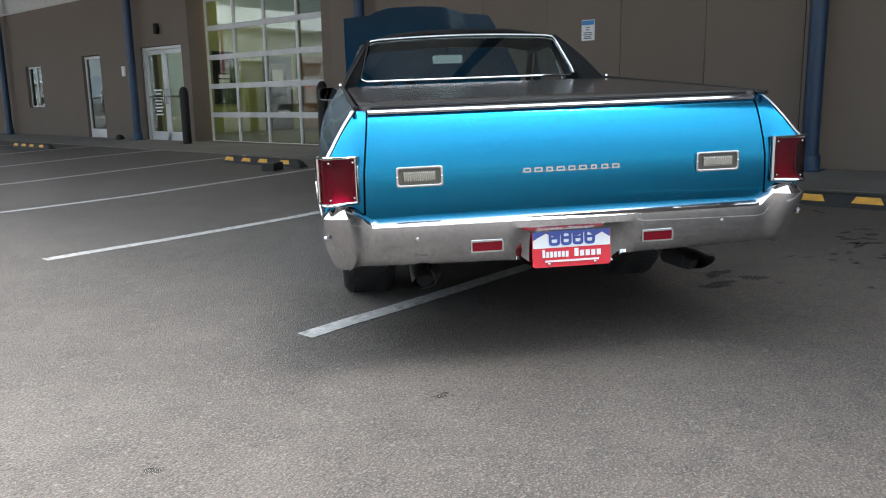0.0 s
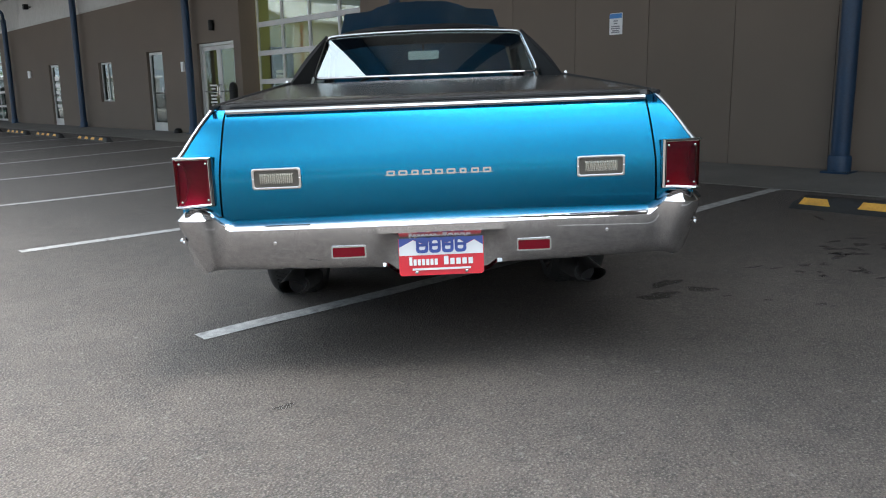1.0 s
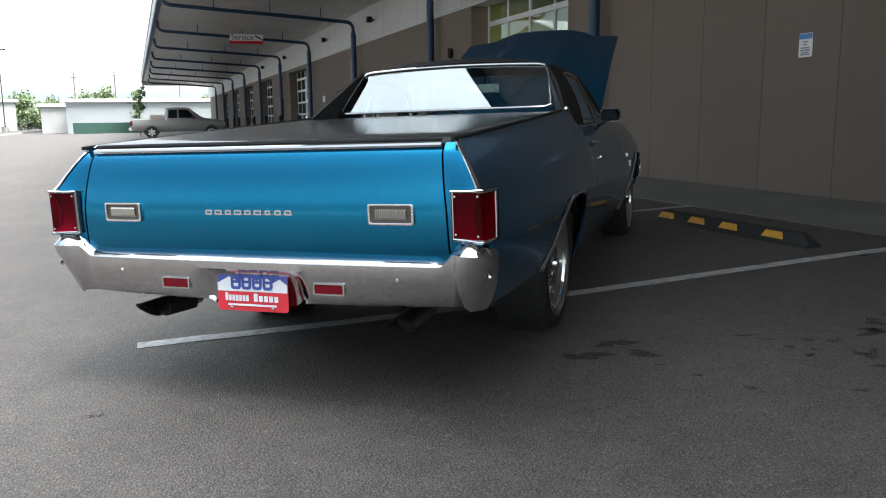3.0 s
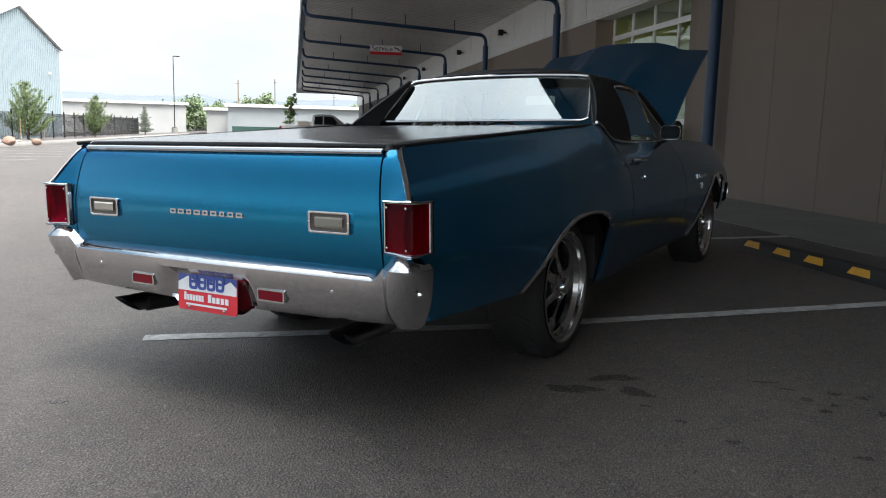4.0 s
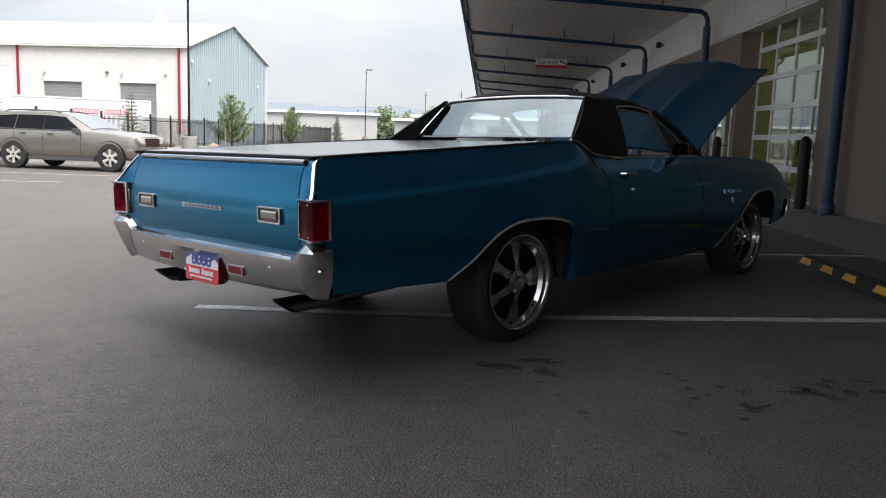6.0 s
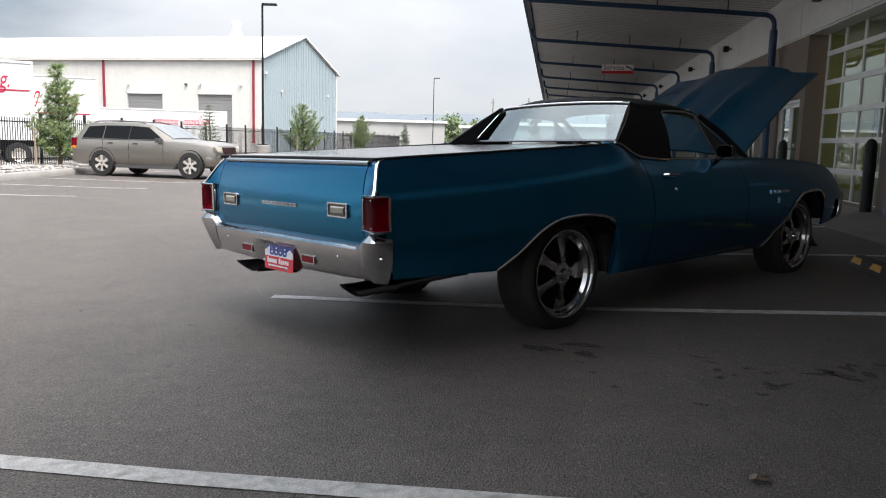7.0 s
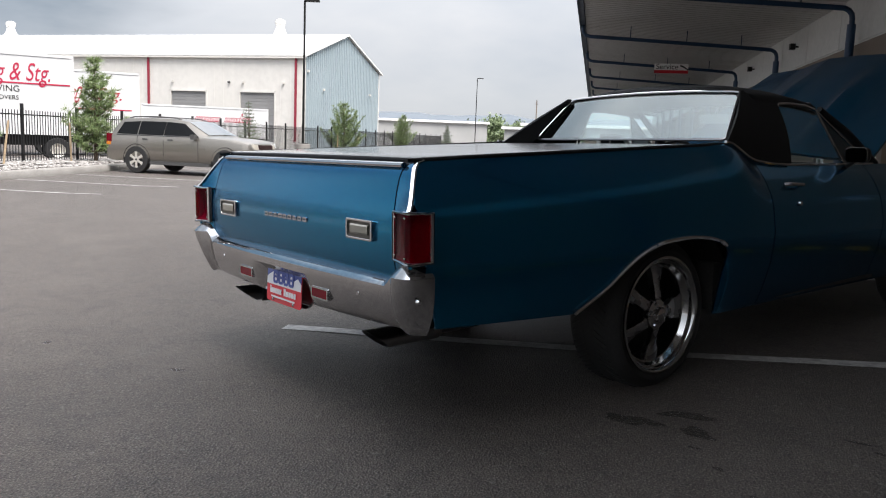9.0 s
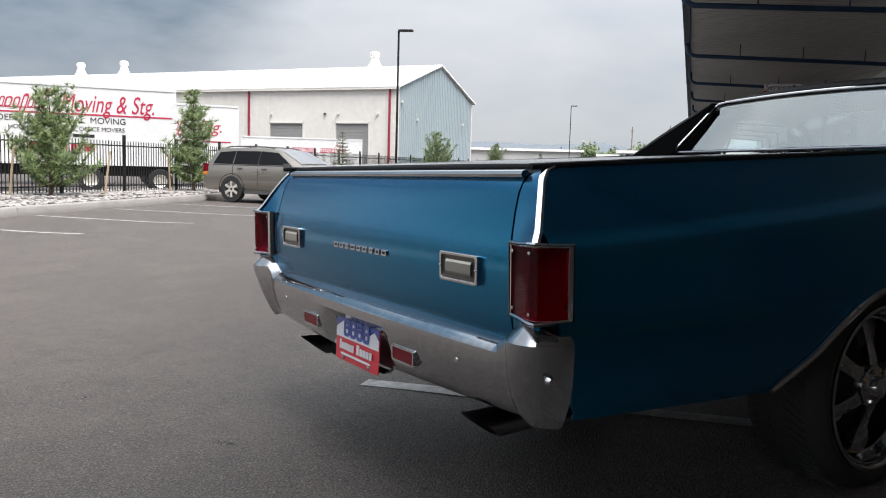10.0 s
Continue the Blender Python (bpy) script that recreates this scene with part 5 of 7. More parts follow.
# cab: roof, sail panels, glass
def roof_edge(y):
    return float(np.interp(y, [2.30, 2.42, 2.7, 3.0, 3.1], [0.61, 0.632, 0.645, 0.64, 0.625])), float(np.interp(y, [2.30, 2.42, 2.7, 3.0, 3.1], [1.335, 1.325, 1.325, 1.305, 1.285]))


rows = []
for y in (2.382, 2.392, 2.41, 2.45, 2.6, 2.75, 2.9, 3.02, 3.09):
    xe, ze = roof_edge(max(2.3, y))
    zc = float(np.interp(y, [2.382, 2.392, 2.44, 2.67, 2.94, 3.09], [1.376, 1.388, 1.406, 1.412, 1.39, 1.335]))
    ze = min(ze, zc)
    row = [((xe + 0.022) * sgn, y, ze - 0.045) for sgn in (-1,)]
    row += [(xe * 1.02 * u, y, zc - (zc - ze) * abs(u) ** 3.2) for u in np.linspace(-1, 1, 23)]
    row += [((xe + 0.022), y, ze - 0.045)]
    rows.append(row)
skin("roof", rows, VINYL, car, "black grained vinyl roof", thick=0.02, angle=60)
for sg in (1, -1):
    bot = [(1.92, 1.060), (1.96, 1.046), (2.02, 1.014), (2.09, 0.988), (2.18, 0.974), (2.32, 0.967), (2.555, 0.963)]
    rows = []
    for i, (y, z) in enumerate(bot):
        b = Vector((0.80, y, z))
        uu = (y - 1.92) / (2.555 - 1.92)
        t = Vector((0.615 + 0.045 * uu, 2.325 + 0.290 * uu, 1.345 - 0.052 * uu))
        rows.append([tuple((b + (t - b) * k + Vector((0.020 * math.sin(math.pi * k), 0, 0)))[j] * (sg if j == 0 else 1) for j in range(3)) for k in np.linspace(0, 1, 9)])
    skin("sail_panel", rows, VINYL, car, "black vinyl sail panel", thick=0.015, angle=60)
    rows = []
    for k in np.linspace(0, 1, 9):
        o = Vector((0.80, 1.92, 1.060)).lerp(Vector((0.615, 2.325, 1.348)), k)
        i2 = Vector((0.722, 2.10, 1.048)).lerp(Vector((0.615, 2.36, 1.348)), k)
        rows.append([(sg * p.x, p.y, p.z) for p in (o, o.lerp(i2, 0.3), o.lerp(i2, 0.65), i2)])
    skin("sail_inner", rows, VINYL, car, thick=0.01)
# rear window and its trim
RW = [(-0.690, 2.130, 1.084), (0.690, 2.130, 1.084), (0.610, 2.374, 1.340), (-0.610, 2.374, 1.340)]


def rear_pt(u, v):
    a = Vector(RW[0]).lerp(Vector(RW[1]), u)
    b = Vector(RW[3]).lerp(Vector(RW[2]), u)
    p = a.lerp(b, v)
    p.y -= 0.018 * (1 - (2 * u - 1) ** 2)
    p.z += 0.018 * (1 - (2 * u - 1) ** 2) * v
    return p


bm = bmesh.new()
grid(bm, [[rear_pt(u, v) for u in np.linspace(0, 1, 17)] for v in np.linspace(0, 1, 7)])
rw = part("rear_window", bm, CAR_GLASS, car, "curved rear window glass")
rw.visible_shadow = False
loop = [rear_pt(u, 0) for u in np.linspace(0.03, 0.97, 15)] + [rear_pt(0.995, 0.05)] + [rear_pt(1, v) for v in (0.2, 0.5, 0.8, 0.93)] + [rear_pt(0.985, 0.985)]
loop += [rear_pt(u, 1) for u in np.linspace(0.95, 0.05, 15)] + [rear_pt(0.015, 0.985)] + [rear_pt(0, v) for v in (0.93, 0.8, 0.5, 0.2)] + [rear_pt(0.005, 0.05), rear_pt(0.03, 0)]
sweep("window_trim", [p + Vector((0, -0.008, 0.003)) for p in loop], 0.0078, CHROME, rw, "bright chrome window trim", 8)
# windscreen
bm = bmesh.new()
grid(bm, [[((0.735 - 0.13 * v) * u, 3.64 - 0.56 * v + 0.10 * (1 - u * u), 0.965 + 0.335 * v + 0.025 * (1 - u * u) * v) for u in np.linspace(-1, 1, 13)] for v in np.linspace(0, 1, 6)])
ws = part("windscreen", bm, CABIN_GLASS, car, "curved windscreen")
ws.visible_shadow = False
sweep("window_trim", [((0.735 - 0.13) * u, 3.64 - 0.56 + 0.10 * (1 - u * u), 1.302 + 0.025 * (1 - u * u)) for u in np.linspace(-1, 1, 13)], 0.014, CHROME, ws, "chrome windscreen trim")
for sg in (1, -1):
    sweep("windscreen_pillar", [(sg * 0.752, 3.66, 0.955), (sg * 0.70, 3.38, 1.14), (sg * 0.645, 3.12, 1.275)], [0.026, 0.024, 0.02], VINYL, car)
    # side glass, frames and quarter vent
    xb, xt = 0.765, 0.662
    side = lambda y, z: (sg * (xb + (xt - xb) * (z - 0.96) / 0.32), y, z)
    bm = bmesh.new()
    grid(bm, [[side(2.555, 0.95), side(2.75, 0.95), side(3.0, 0.95), side(3.215, 0.95)], [side(2.585, 1.12), side(2.72, 1.12), side(2.9, 1.12), side(3.12, 1.12)], [side(2.615, 1.282), side(2.72, 1.29), side(2.86, 1.285), side(3.03, 1.268)]])
    sw = part("side_window", bm, CABIN_GLASS, car, "raised door glass")
    sw.visible_shadow = False
    bm = bmesh.new()
    grid(bm, [[side(3.225, 0.95), side(3.40, 0.95), side(3.53, 0.95)], [side(3.13, 1.12), side(3.22, 1.12), side(3.29, 1.12)], [side(3.04, 1.262), side(3.045, 1.262), side(3.05, 1.262)]])
    vent = part("quarter_vent", bm, DARK_GLASS, car, "small dark quarter vent glass")
    vent.visible_shadow = False
    sweep("window_trim", [side(2.55, 0.955), side(2.605, 1.265), side(2.63, 1.288), side(2.74, 1.294), side(2.92, 1.290), side(3.03, 1.268), side(3.28, 1.12), side(3.55, 0.96)], 0.008, CHROME, sw, "thin chrome side-window trim")
    sweep("divider_bar", [side(3.036, 1.266), side(3.125, 1.12), side(3.22, 0.955)], 0.008, CHROME, vent, "thin chrome divider bar")
    sweep("belt_trim", [(sg * (station(y)["xr"] + 0.004), y, station(y)["zr"] + 0.003) for y in (2.46, 2.7, 3.0, 3.3, 3.55)], 0.007, CHROME, car)
    # inner sill between glass and door skin
    skin("door_sill", [[(sg * 0.72, y, 0.93), (sg * (station(y)["xr"] + 0.0), y, station(y)["zr"] - 0.002)] for y in np.linspace(2.2, 3.62, 8)], PAINT, car, thick=0.008)

# cabin
CABIN = surf("cabin_trim", (0.010, 0.016, 0.026), (0.016, 0.026, 0.04), 5, 0.6, fine=80, bump=0.2)
bm = bmesh.new()
box(bm, -0.70, 0.70, 2.2, 3.7, 0.30, 0.36)
box(bm, -0.72, 0.72, 2.19, 2.24, 0.30, 1.04)
box(bm, -0.73, -0.70, 2.2, 3.7, 0.3, 0.95)
box(bm, 0.70, 0.73, 2.2, 3.7, 0.3, 0.95)
part("cabin_tub", bm, CABIN, car, smooth=False)
bm = bmesh.new()
box(bm, -0.66, 0.66, 2.42, 2.98, 0.40, 0.62)
box(bm, -0.66, 0.66, 2.36, 2.50, 0.55, 1.0)
part("bench_seat", bm, CABIN, car, "dark bench seat", bevel=0.04)
bm = bmesh.new()
box(bm, -0.70, 0.70, 3.28, 3.66, 0.70, 0.93)
part("dashboard", bm, CABIN, car, bevel=0.04)
bm = bmesh.new()
lathe(bm, [(0.188 + 0.012 * math.cos(a), 0.012 * math.sin(a)) for a in np.linspace(0, 2 * math.pi, 9)[:-1]], 28, Matrix.Translation((-0.36, 3.10, 0.92)) @ Matrix.Rotation(radians(65), 4, "X"), close=True)
tube(bm, [(-0.36, 3.10, 0.92), (-0.36, 3.45, 0.76)], 0.025, 10)
box(bm, -0.54, -0.18, 3.09, 3.11, 0.90, 0.935)
part("steering_wheel", bm, BLACK, car)
bm = bmesh.new()
box(bm, -0.11, 0.11, 3.045, 3.07, 1.20, 1.26)
tube(bm, [(0, 3.06, 1.25), (0, 3.09, 1.32)], 0.008, 6)
part("inner_mirror", bm, ALLOY, car, "inside mirror", bevel=0.008)

# hood, raised on its rear hinges
HINGE, FRONT = Vector((0, 3.66, 0.972)), Vector((0, 4.975, 1.668))
run = (FRONT - HINGE)
nrm = Vector((0, -run.z, run.y)).normalized()
along = run.normalized()
rows = []
for k in np.linspace(0, 1, 15):
    hw = 0.735 - 0.035 * k
    row = []
    for u in np.linspace(-1, 1, 33):
        length = run.length + float(np.interp(abs(u), [0, 0.56, 0.66, 1], [0.092, 0.088, 0.03, 0]))
        dome = float(np.interp(abs(u), [0, 0.36, 0.50, 0.62, 1], [0.066, 0.058, 0.03, 0.008, 0]))
        ridge = 0.034 * max(0.0, 1 - abs(abs(u) - 0.34) / 0.10) * float(np.interp(k, [0, 0.15, 0.6, 0.8], [0, 1, 1, 0]))
        p = HINGE + along * (length * k) + nrm * (dome * (0.55 + 0.45 * k) + ridge + 0.035 * math.sin(math.pi * k))
        row.append((hw * u, p.y, p.z))
    rows.append(row)
hood = skin("hood", rows, PAINT, car, "raised hood with a domed centre", thick=0.018, angle=30)
for sg in (1, -1):
    sweep("hood_hinge", [(sg * 0.66, 3.62, 0.90), (sg * 0.66, 3.72, 0.97), (sg * 0.64, 3.9, 1.04)], 0.012, BLACK, hood)
# engine bay, nose, front bumper
bm = bmesh.new()
box(bm, -0.72, 0.72, 3.66, 3.72, 0.4, 0.955)
box(bm, -0.70, 0.70, 3.7, 5.0, 0.42, 0.55)
box(bm, -0.30, 0.30, 3.85, 4.65, 0.5, 0.86)
box(bm, -0.60, 0.60, 5.05, 5.11, 0.42, 0.84)
part("engine_bay", bm, UNDER, car, smooth=False)
rows = []
for z, y in ((0.42, 5.30), (0.55, 5.34), (0.68, 5.35), (0.75, 5.33), (0.80, 5.26), (0.845, 5.12)):
    rows.append([(0.74 * u, y - 0.02 * u * u + 0.03 * (1 - u * u), z) for u in np.linspace(-1, 1, 13)])
skin("nose_panel", rows, PAINT, car)
rows = []
for u in np.linspace(-1, 1, 41):
    x = 0.86 * math.sin(u * math.pi / 2) if abs(u) < 0.85 else math.copysign(0.86 * math.sin(0.85 * math.pi / 2) + 0.05 * (abs(u) - 0.85) / 0.15, u)
    y = 5.42 if abs(u) < 0.55 else 5.42 - 0.30 * ((abs(u) - 0.55) / 0.45) ** 2
    rows.append([(x * k, y + o, z) for o, z, k in ((-0.05, 0.575, 0.98), (0.0, 0.57, 1), (0.01, 0.54, 1.003), (0.005, 0.48, 1), (-0.01, 0.42, 0.995), (-0.05, 0.40, 0.98))])
skin("front_bumper", rows, CHROME, car, "chrome front bumper", thick=0.006, angle=60)
for sg in (1, -1):
    for dx in (0.50, 0.66):
        bm = bmesh.new()
        lathe(bm, [(0, 0.02), (0.05, 0.015), (0.07, 0.0), (0.085, 0.0), (0.085, -0.03)], 24, Matrix.Translation((sg * dx, 5.34, 0.66)) @ Matrix.Rotation(radians(-90), 4, "X"))
        part("headlamp", bm, CLEAR_LENS, car, "round headlamp")

# underbody and wheels
bm = bmesh.new()
box(bm, -0.70, 0.70, 0.35, 1.0, 0.44, 0.5)
box(bm, -0.55, 0.55, 1.75, 4.9, 0.30, 0.45)
box(bm, -0.86, -0.66, 1.78, 3.5, 0.27, 0.5)
box(bm, 0.66, 0.86, 1.78, 3.5, 0.27, 0.5)
box(bm, -0.87, -0.70, 0.06, 0.66, 0.42, 0.6)
box(bm, 0.70, 0.87, 0.06, 0.66, 0.42, 0.6)
tube(bm, [(-0.62, 1.39, 0.32), (0.62, 1.39, 0.32)], 0.05, 10)
part("underbody", bm, UNDER, car, smooth=False)
# well linings in near-black, their deep shade put into the colour
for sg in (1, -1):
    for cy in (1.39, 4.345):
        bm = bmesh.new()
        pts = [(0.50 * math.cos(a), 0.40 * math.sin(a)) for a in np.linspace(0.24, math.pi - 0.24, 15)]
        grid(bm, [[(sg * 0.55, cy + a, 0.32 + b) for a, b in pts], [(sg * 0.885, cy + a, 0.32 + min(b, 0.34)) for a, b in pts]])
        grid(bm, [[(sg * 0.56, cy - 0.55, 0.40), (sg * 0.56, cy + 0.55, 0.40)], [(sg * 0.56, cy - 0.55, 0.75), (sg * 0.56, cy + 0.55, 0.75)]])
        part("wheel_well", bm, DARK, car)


SPOKE_TURN = -0.35


def build_wheel(sg, cy, width, hub_x):
    w = empty("wheel", Matrix.Translation((sg * hub_x, cy, 0.298)) @ Matrix.Rotation(0 if sg > 0 else math.pi, 4, "Z"), "", "")
    for k in ("label", "category"):
        if k in w:
            del w[k]
    w.parent = car
    R, r = 0.340, 0.263
    bm = bmesh.new()
    lathe(bm, [(r - 0.01, -width + 0.02), (r + 0.02, -width), (R - 0.03, -width + 0.004), (R - 0.006, -width + 0.03), (R, -width + 0.06), (R, -0.06), (R - 0.006, -0.03), (R - 0.03, -0.004), (r + 0.03, 0.004), (r + 0.008, -0.002), (r - 0.008, -0.016)], 64, None, "x")
    tyre = part("tyre", bm, TYRE, w, "black low-profile tyre")
    bm = bmesh.new()
    for k in range(72):
        a = 2 * math.pi * k / 72
        M = Matrix.Rotation(a, 4, "X") @ Matrix.Rotation(0.35, 4, "Z")
        for off in (-width * 0.28, -width * 0.72):
            box(bm, -0.035, 0.035, -0.005, 0.005, R - 0.002, R + 0.003, Matrix.Rotation(a + (0.04 if off < -0.12 else 0), 4, "X") @ Matrix.Translation((off, 0, 0)) @ Matrix.Rotation(0.5 if off < -width / 2 else -0.5, 4, "Z"))
    tagged(part("tread", bm, TYRE, tyre, smooth=False), kind="stuff")
    bm = bmesh.new()
    lathe(bm, [(r + 0.004, -0.004), (r + 0.004, 0.004), (r - 0.006, 0.006), (r - 0.012, 0.002), (r - 0.017, -0.010), (r - 0.021, -0.011), (r - 0.024, -0.024), (r - 0.028, -0.025), (r - 0.040, -0.048), (r - 0.046, -0.050), (r - 0.048, -0.066), (r - 0.050, -0.078), (r - 0.050, -width + 0.02), (r, -width + 0.01)], 64, None, "x")
    part("rim", bm, ALLOY, w, "polished deep-lip alloy rim")
    bm = bmesh.new()
    lathe(bm, [(0, -0.14), (r - 0.052, -0.15), (r - 0.052, -0.16), (0, -0.16)], 40, None, "x")
    part("brake", bm, DARK, w)
    for k in range(5):
        bm = bmesh.new()
        rows = []
        for rr, hw, x, th in ((0.05, 0.031, -0.030, 0.03), (0.08, 0.025, -0.040, 0.032), (0.12, 0.025, -0.058, 0.034), (0.16, 0.032, -0.074, 0.034), (0.190, 0.043, -0.085, 0.03), (0.214, 0.056, -0.090, 0.024)):
            rows.append([(x - th, -hw, rr), (x - 0.004, -hw * 0.95, rr), (x + 0.004, -hw * 0.4, rr), (x + 0.006, 0, rr), (x + 0.004, hw * 0.4, rr), (x - 0.004, hw * 0.95, rr), (x - th, hw, rr)])
        grid(bm, rows)
        part("spoke", bm, SPOKE, w, "grey tapered spoke", at=Matrix.Rotation(2 * math.pi * k / 5 + SPOKE_TURN, 4, "X"))
    bm = bmesh.new()
    lathe(bm, [(0, 0.005), (0.022, 0.004), (0.03, 0.0), (0.034, -0.012), (0.036, -0.02), (0.066, -0.026), (0.07, -0.05)], 32, None, "x")
    part("hub_cap", bm, CHROME, w, "chrome centre cap")
    for k in range(5):
        bm = bmesh.new()
        a = 2 * math.pi * (k + 0.5) / 5 + SPOKE_TURN
        lathe(bm, [(0, 0.008), (0.009, 0.004), (0.011, -0.03)], 6, Matrix.Translation((-0.02, -0.052 * math.sin(a), 0.052 * math.cos(a))), "x")
        part("lug_nut", bm, CHROME, w)
    return w


for sg in (1, -1):
    build_wheel(sg, 1.39, 0.27, 0.862)
    build_wheel(sg, 4.345, 0.23, 0.872)


# ---- parked vehicles ----
def vehicle(name, at, label, lines, wheels, wheel_r, paint, width, windows, lamps, extras, group=""):
    """A parked vehicle lofted from its roof, belt and sill lines; x runs forward from the tail."""
    e = empty(name, at, label, "car")
    xs, top, belt, sill, hw, roof_w = (np.array(v, float) for v in zip(*lines))

    def sec(x):
        return [float(np.interp(x, xs, v)) for v in (top, belt, sill, hw, roof_w)]

    def side(x, z):
        t, b, s, h, r = sec(x)
        if z <= b:
            return float(np.interp(z, [s, s + 0.12, (s + b) / 2, b - 0.06, b], [h - 0.07, h - 0.01, h, h - 0.01, h - 0.04]))
        return float(np.interp(z, [b, max(b + 0.01, t - 0.09), max(b + 0.02, t)], [h - 0.04, r + 0.06, r]))

    bm = bmesh.new()
    rows = []
    for x in sorted(set(np.round(np.concatenate([xs, np.linspace(xs[0], xs[-1], 40)]), 3))):
        t, b, s, h, r = sec(x)
        zz = [s, s + 0.12, (s + b) / 2, b - 0.06, b] + ([b + (t - b) * k for k in (0.35, 0.7, 0.88, 1.0)])
        right = [(x, -side(x, z), z) for z in zz]
        mid = [(x, -r * k, t + 0.03 * (1 - k * k)) for k in (0.5, 0.0, -0.5)]
        left = [(x, side(x, z), z) for z in reversed(zz)]
        rows.append(right + mid + left)
    vr = grid(bm, rows, close=True)
    cap(bm, list(reversed(vr[0])))
    cap(bm, vr[-1])
    part("body", bm, paint, e, angle=28)
    for sg in (-1, 1):
        for nm, pts in windows:
            bm = bmesh.new()
            lo, hi = pts
            n = 6
            rws = []
            for k in range(n + 1):
                u = k / n
                xa, za = lo[0][0] + (lo[1][0] - lo[0][0]) * u, lo[0][1] + (lo[1][1] - lo[0][1]) * u
                xb, zb = hi[0][0] + (hi[1][0] - hi[0][0]) * u, hi[0][1] + (hi[1][1] - hi[0][1]) * u
                rws.append([(xa + (xb - xa) * v, sg * (side(xa + (xb - xa) * v, za + (zb - za) * v) + 0.006), za + (zb - za) * v) for v in (0, 0.35, 0.7, 1)])
            grid(bm, rws)
            part("window", bm, V_GLASS, e, "dark tinted side window")
    for cx in wheels:
        for sg in (-1, 1):
            w = new("wheel")
            w.matrix_basis = Matrix.Translation((cx, sg * (width / 2 + 0.03), wheel_r)) @ Matrix.Rotation(radians(90 * sg), 4, "Z")
            w.parent = e
            for nm, pf, mm, lab in (("tyre", [(wheel_r * 0.6, -0.2), (wheel_r * 0.97, -0.2), (wheel_r, -0.17), (wheel_r, -0.03), (wheel_r * 0.96, 0.0), (wheel_r * 0.64, 0.004), (wheel_r * 0.6, -0.02)], TYRE, ""),
                                    ("rim", [(0, -0.03), (0.03, -0.03), (0.05, -0.04), (wheel_r * 0.5, -0.06), (wheel_r * 0.58, -0.02), (wheel_r * 0.63, 0.002), (wheel_r * 0.63, -0.05)], V_RIM_DARK, "")):
                bm = bmesh.new()
                lathe(bm, pf, 36, None, "x")
                part(nm, bm, mm, w)
            for k in range(6):
                bm = bmesh.new()
                grid(bm, [[(-0.012, -0.045, 0.03), (-0.004, 0, 0.03), (-0.012, 0.045, 0.03)], [(-0.012, -0.035, wheel_r * 0.35), (-0.004, 0, wheel_r * 0.35), (-0.012, 0.035, wheel_r * 0.35)], [(-0.012, -0.05, wheel_r * 0.61), (-0.006, 0, wheel_r * 0.61), (-0.012, 0.05, wheel_r * 0.61)]])
                part("spoke", bm, V_RIM, w, at=Matrix.Rotation(k * math.pi / 3, 4, "X"))
            # black band on the uncut body stands in for the arch's shaded gap
            bm = bmesh.new()
            ring = [(wheel_r * 1.17 * math.cos(a), wheel_r * 1.17 * math.sin(a)) for a in np.linspace(-0.25, math.pi + 0.25, 19)]
            yy = lambda zz: sg * (side(cx, max(zz, 0.45)) + 0.004)
            grid(bm, [[(cx + a, yy(wheel_r + b), wheel_r + b) for a, b in ring], [(cx + 0.8 * a, yy(wheel_r + 0.8 * b) - sg * 0.02, wheel_r + 0.8 * b) for a, b in ring]])
            part("arch_shade", bm, DARK, e)
    for nm, mm, bx, lab in lamps:
        for sg in (-1, 1):
            bm = bmesh.new()
            x0, x1, y0, y1, z0, z1 = bx
            box(bm, x0, x1, sg * y0, sg * y1, z0, z1)
            part(nm, bm, mm, e, lab, bevel=0.015)
    for nm, mm, boxes, lab in extras:
        for bx in boxes:
            bm = bmesh.new()
            box(bm, *bx)
            part(nm, bm, mm, e, lab, bevel=0.02)
    return e


V_GLASS = plain("vehicle_glass", (0.008, 0.009, 0.010), 0.08, 0.0, 0.0, 0.08)
V_RIM, V_RIM_DARK = plain("vehicle_rim", (0.72, 0.69, 0.64), 0.35, 0.6), plain("vehicle_rim_dark", (0.05, 0.05, 0.05), 0.4, 0.6)
CHAMPAGNE = paint_mat("champagne_paint", (0.235, 0.218, 0.195), (0.320, 0.298, 0.268), 0.75, 0.30, 0.5)
PEWTER = paint_mat("pewter_paint", (0.25, 0.24, 0.225), (0.31, 0.30, 0.285), 0.5, 0.34, 0.3)
AMBER, HEAD = plain("amber_lens", (0.6, 0.2, 0.02), 0.15, 0, 1.0), plain("head_lens", (0.58, 0.55, 0.48), 0.12, 0.3, 1.0)
GREY_TRIM = plain("grey_trim", (0.06, 0.06, 0.06), 0.6)
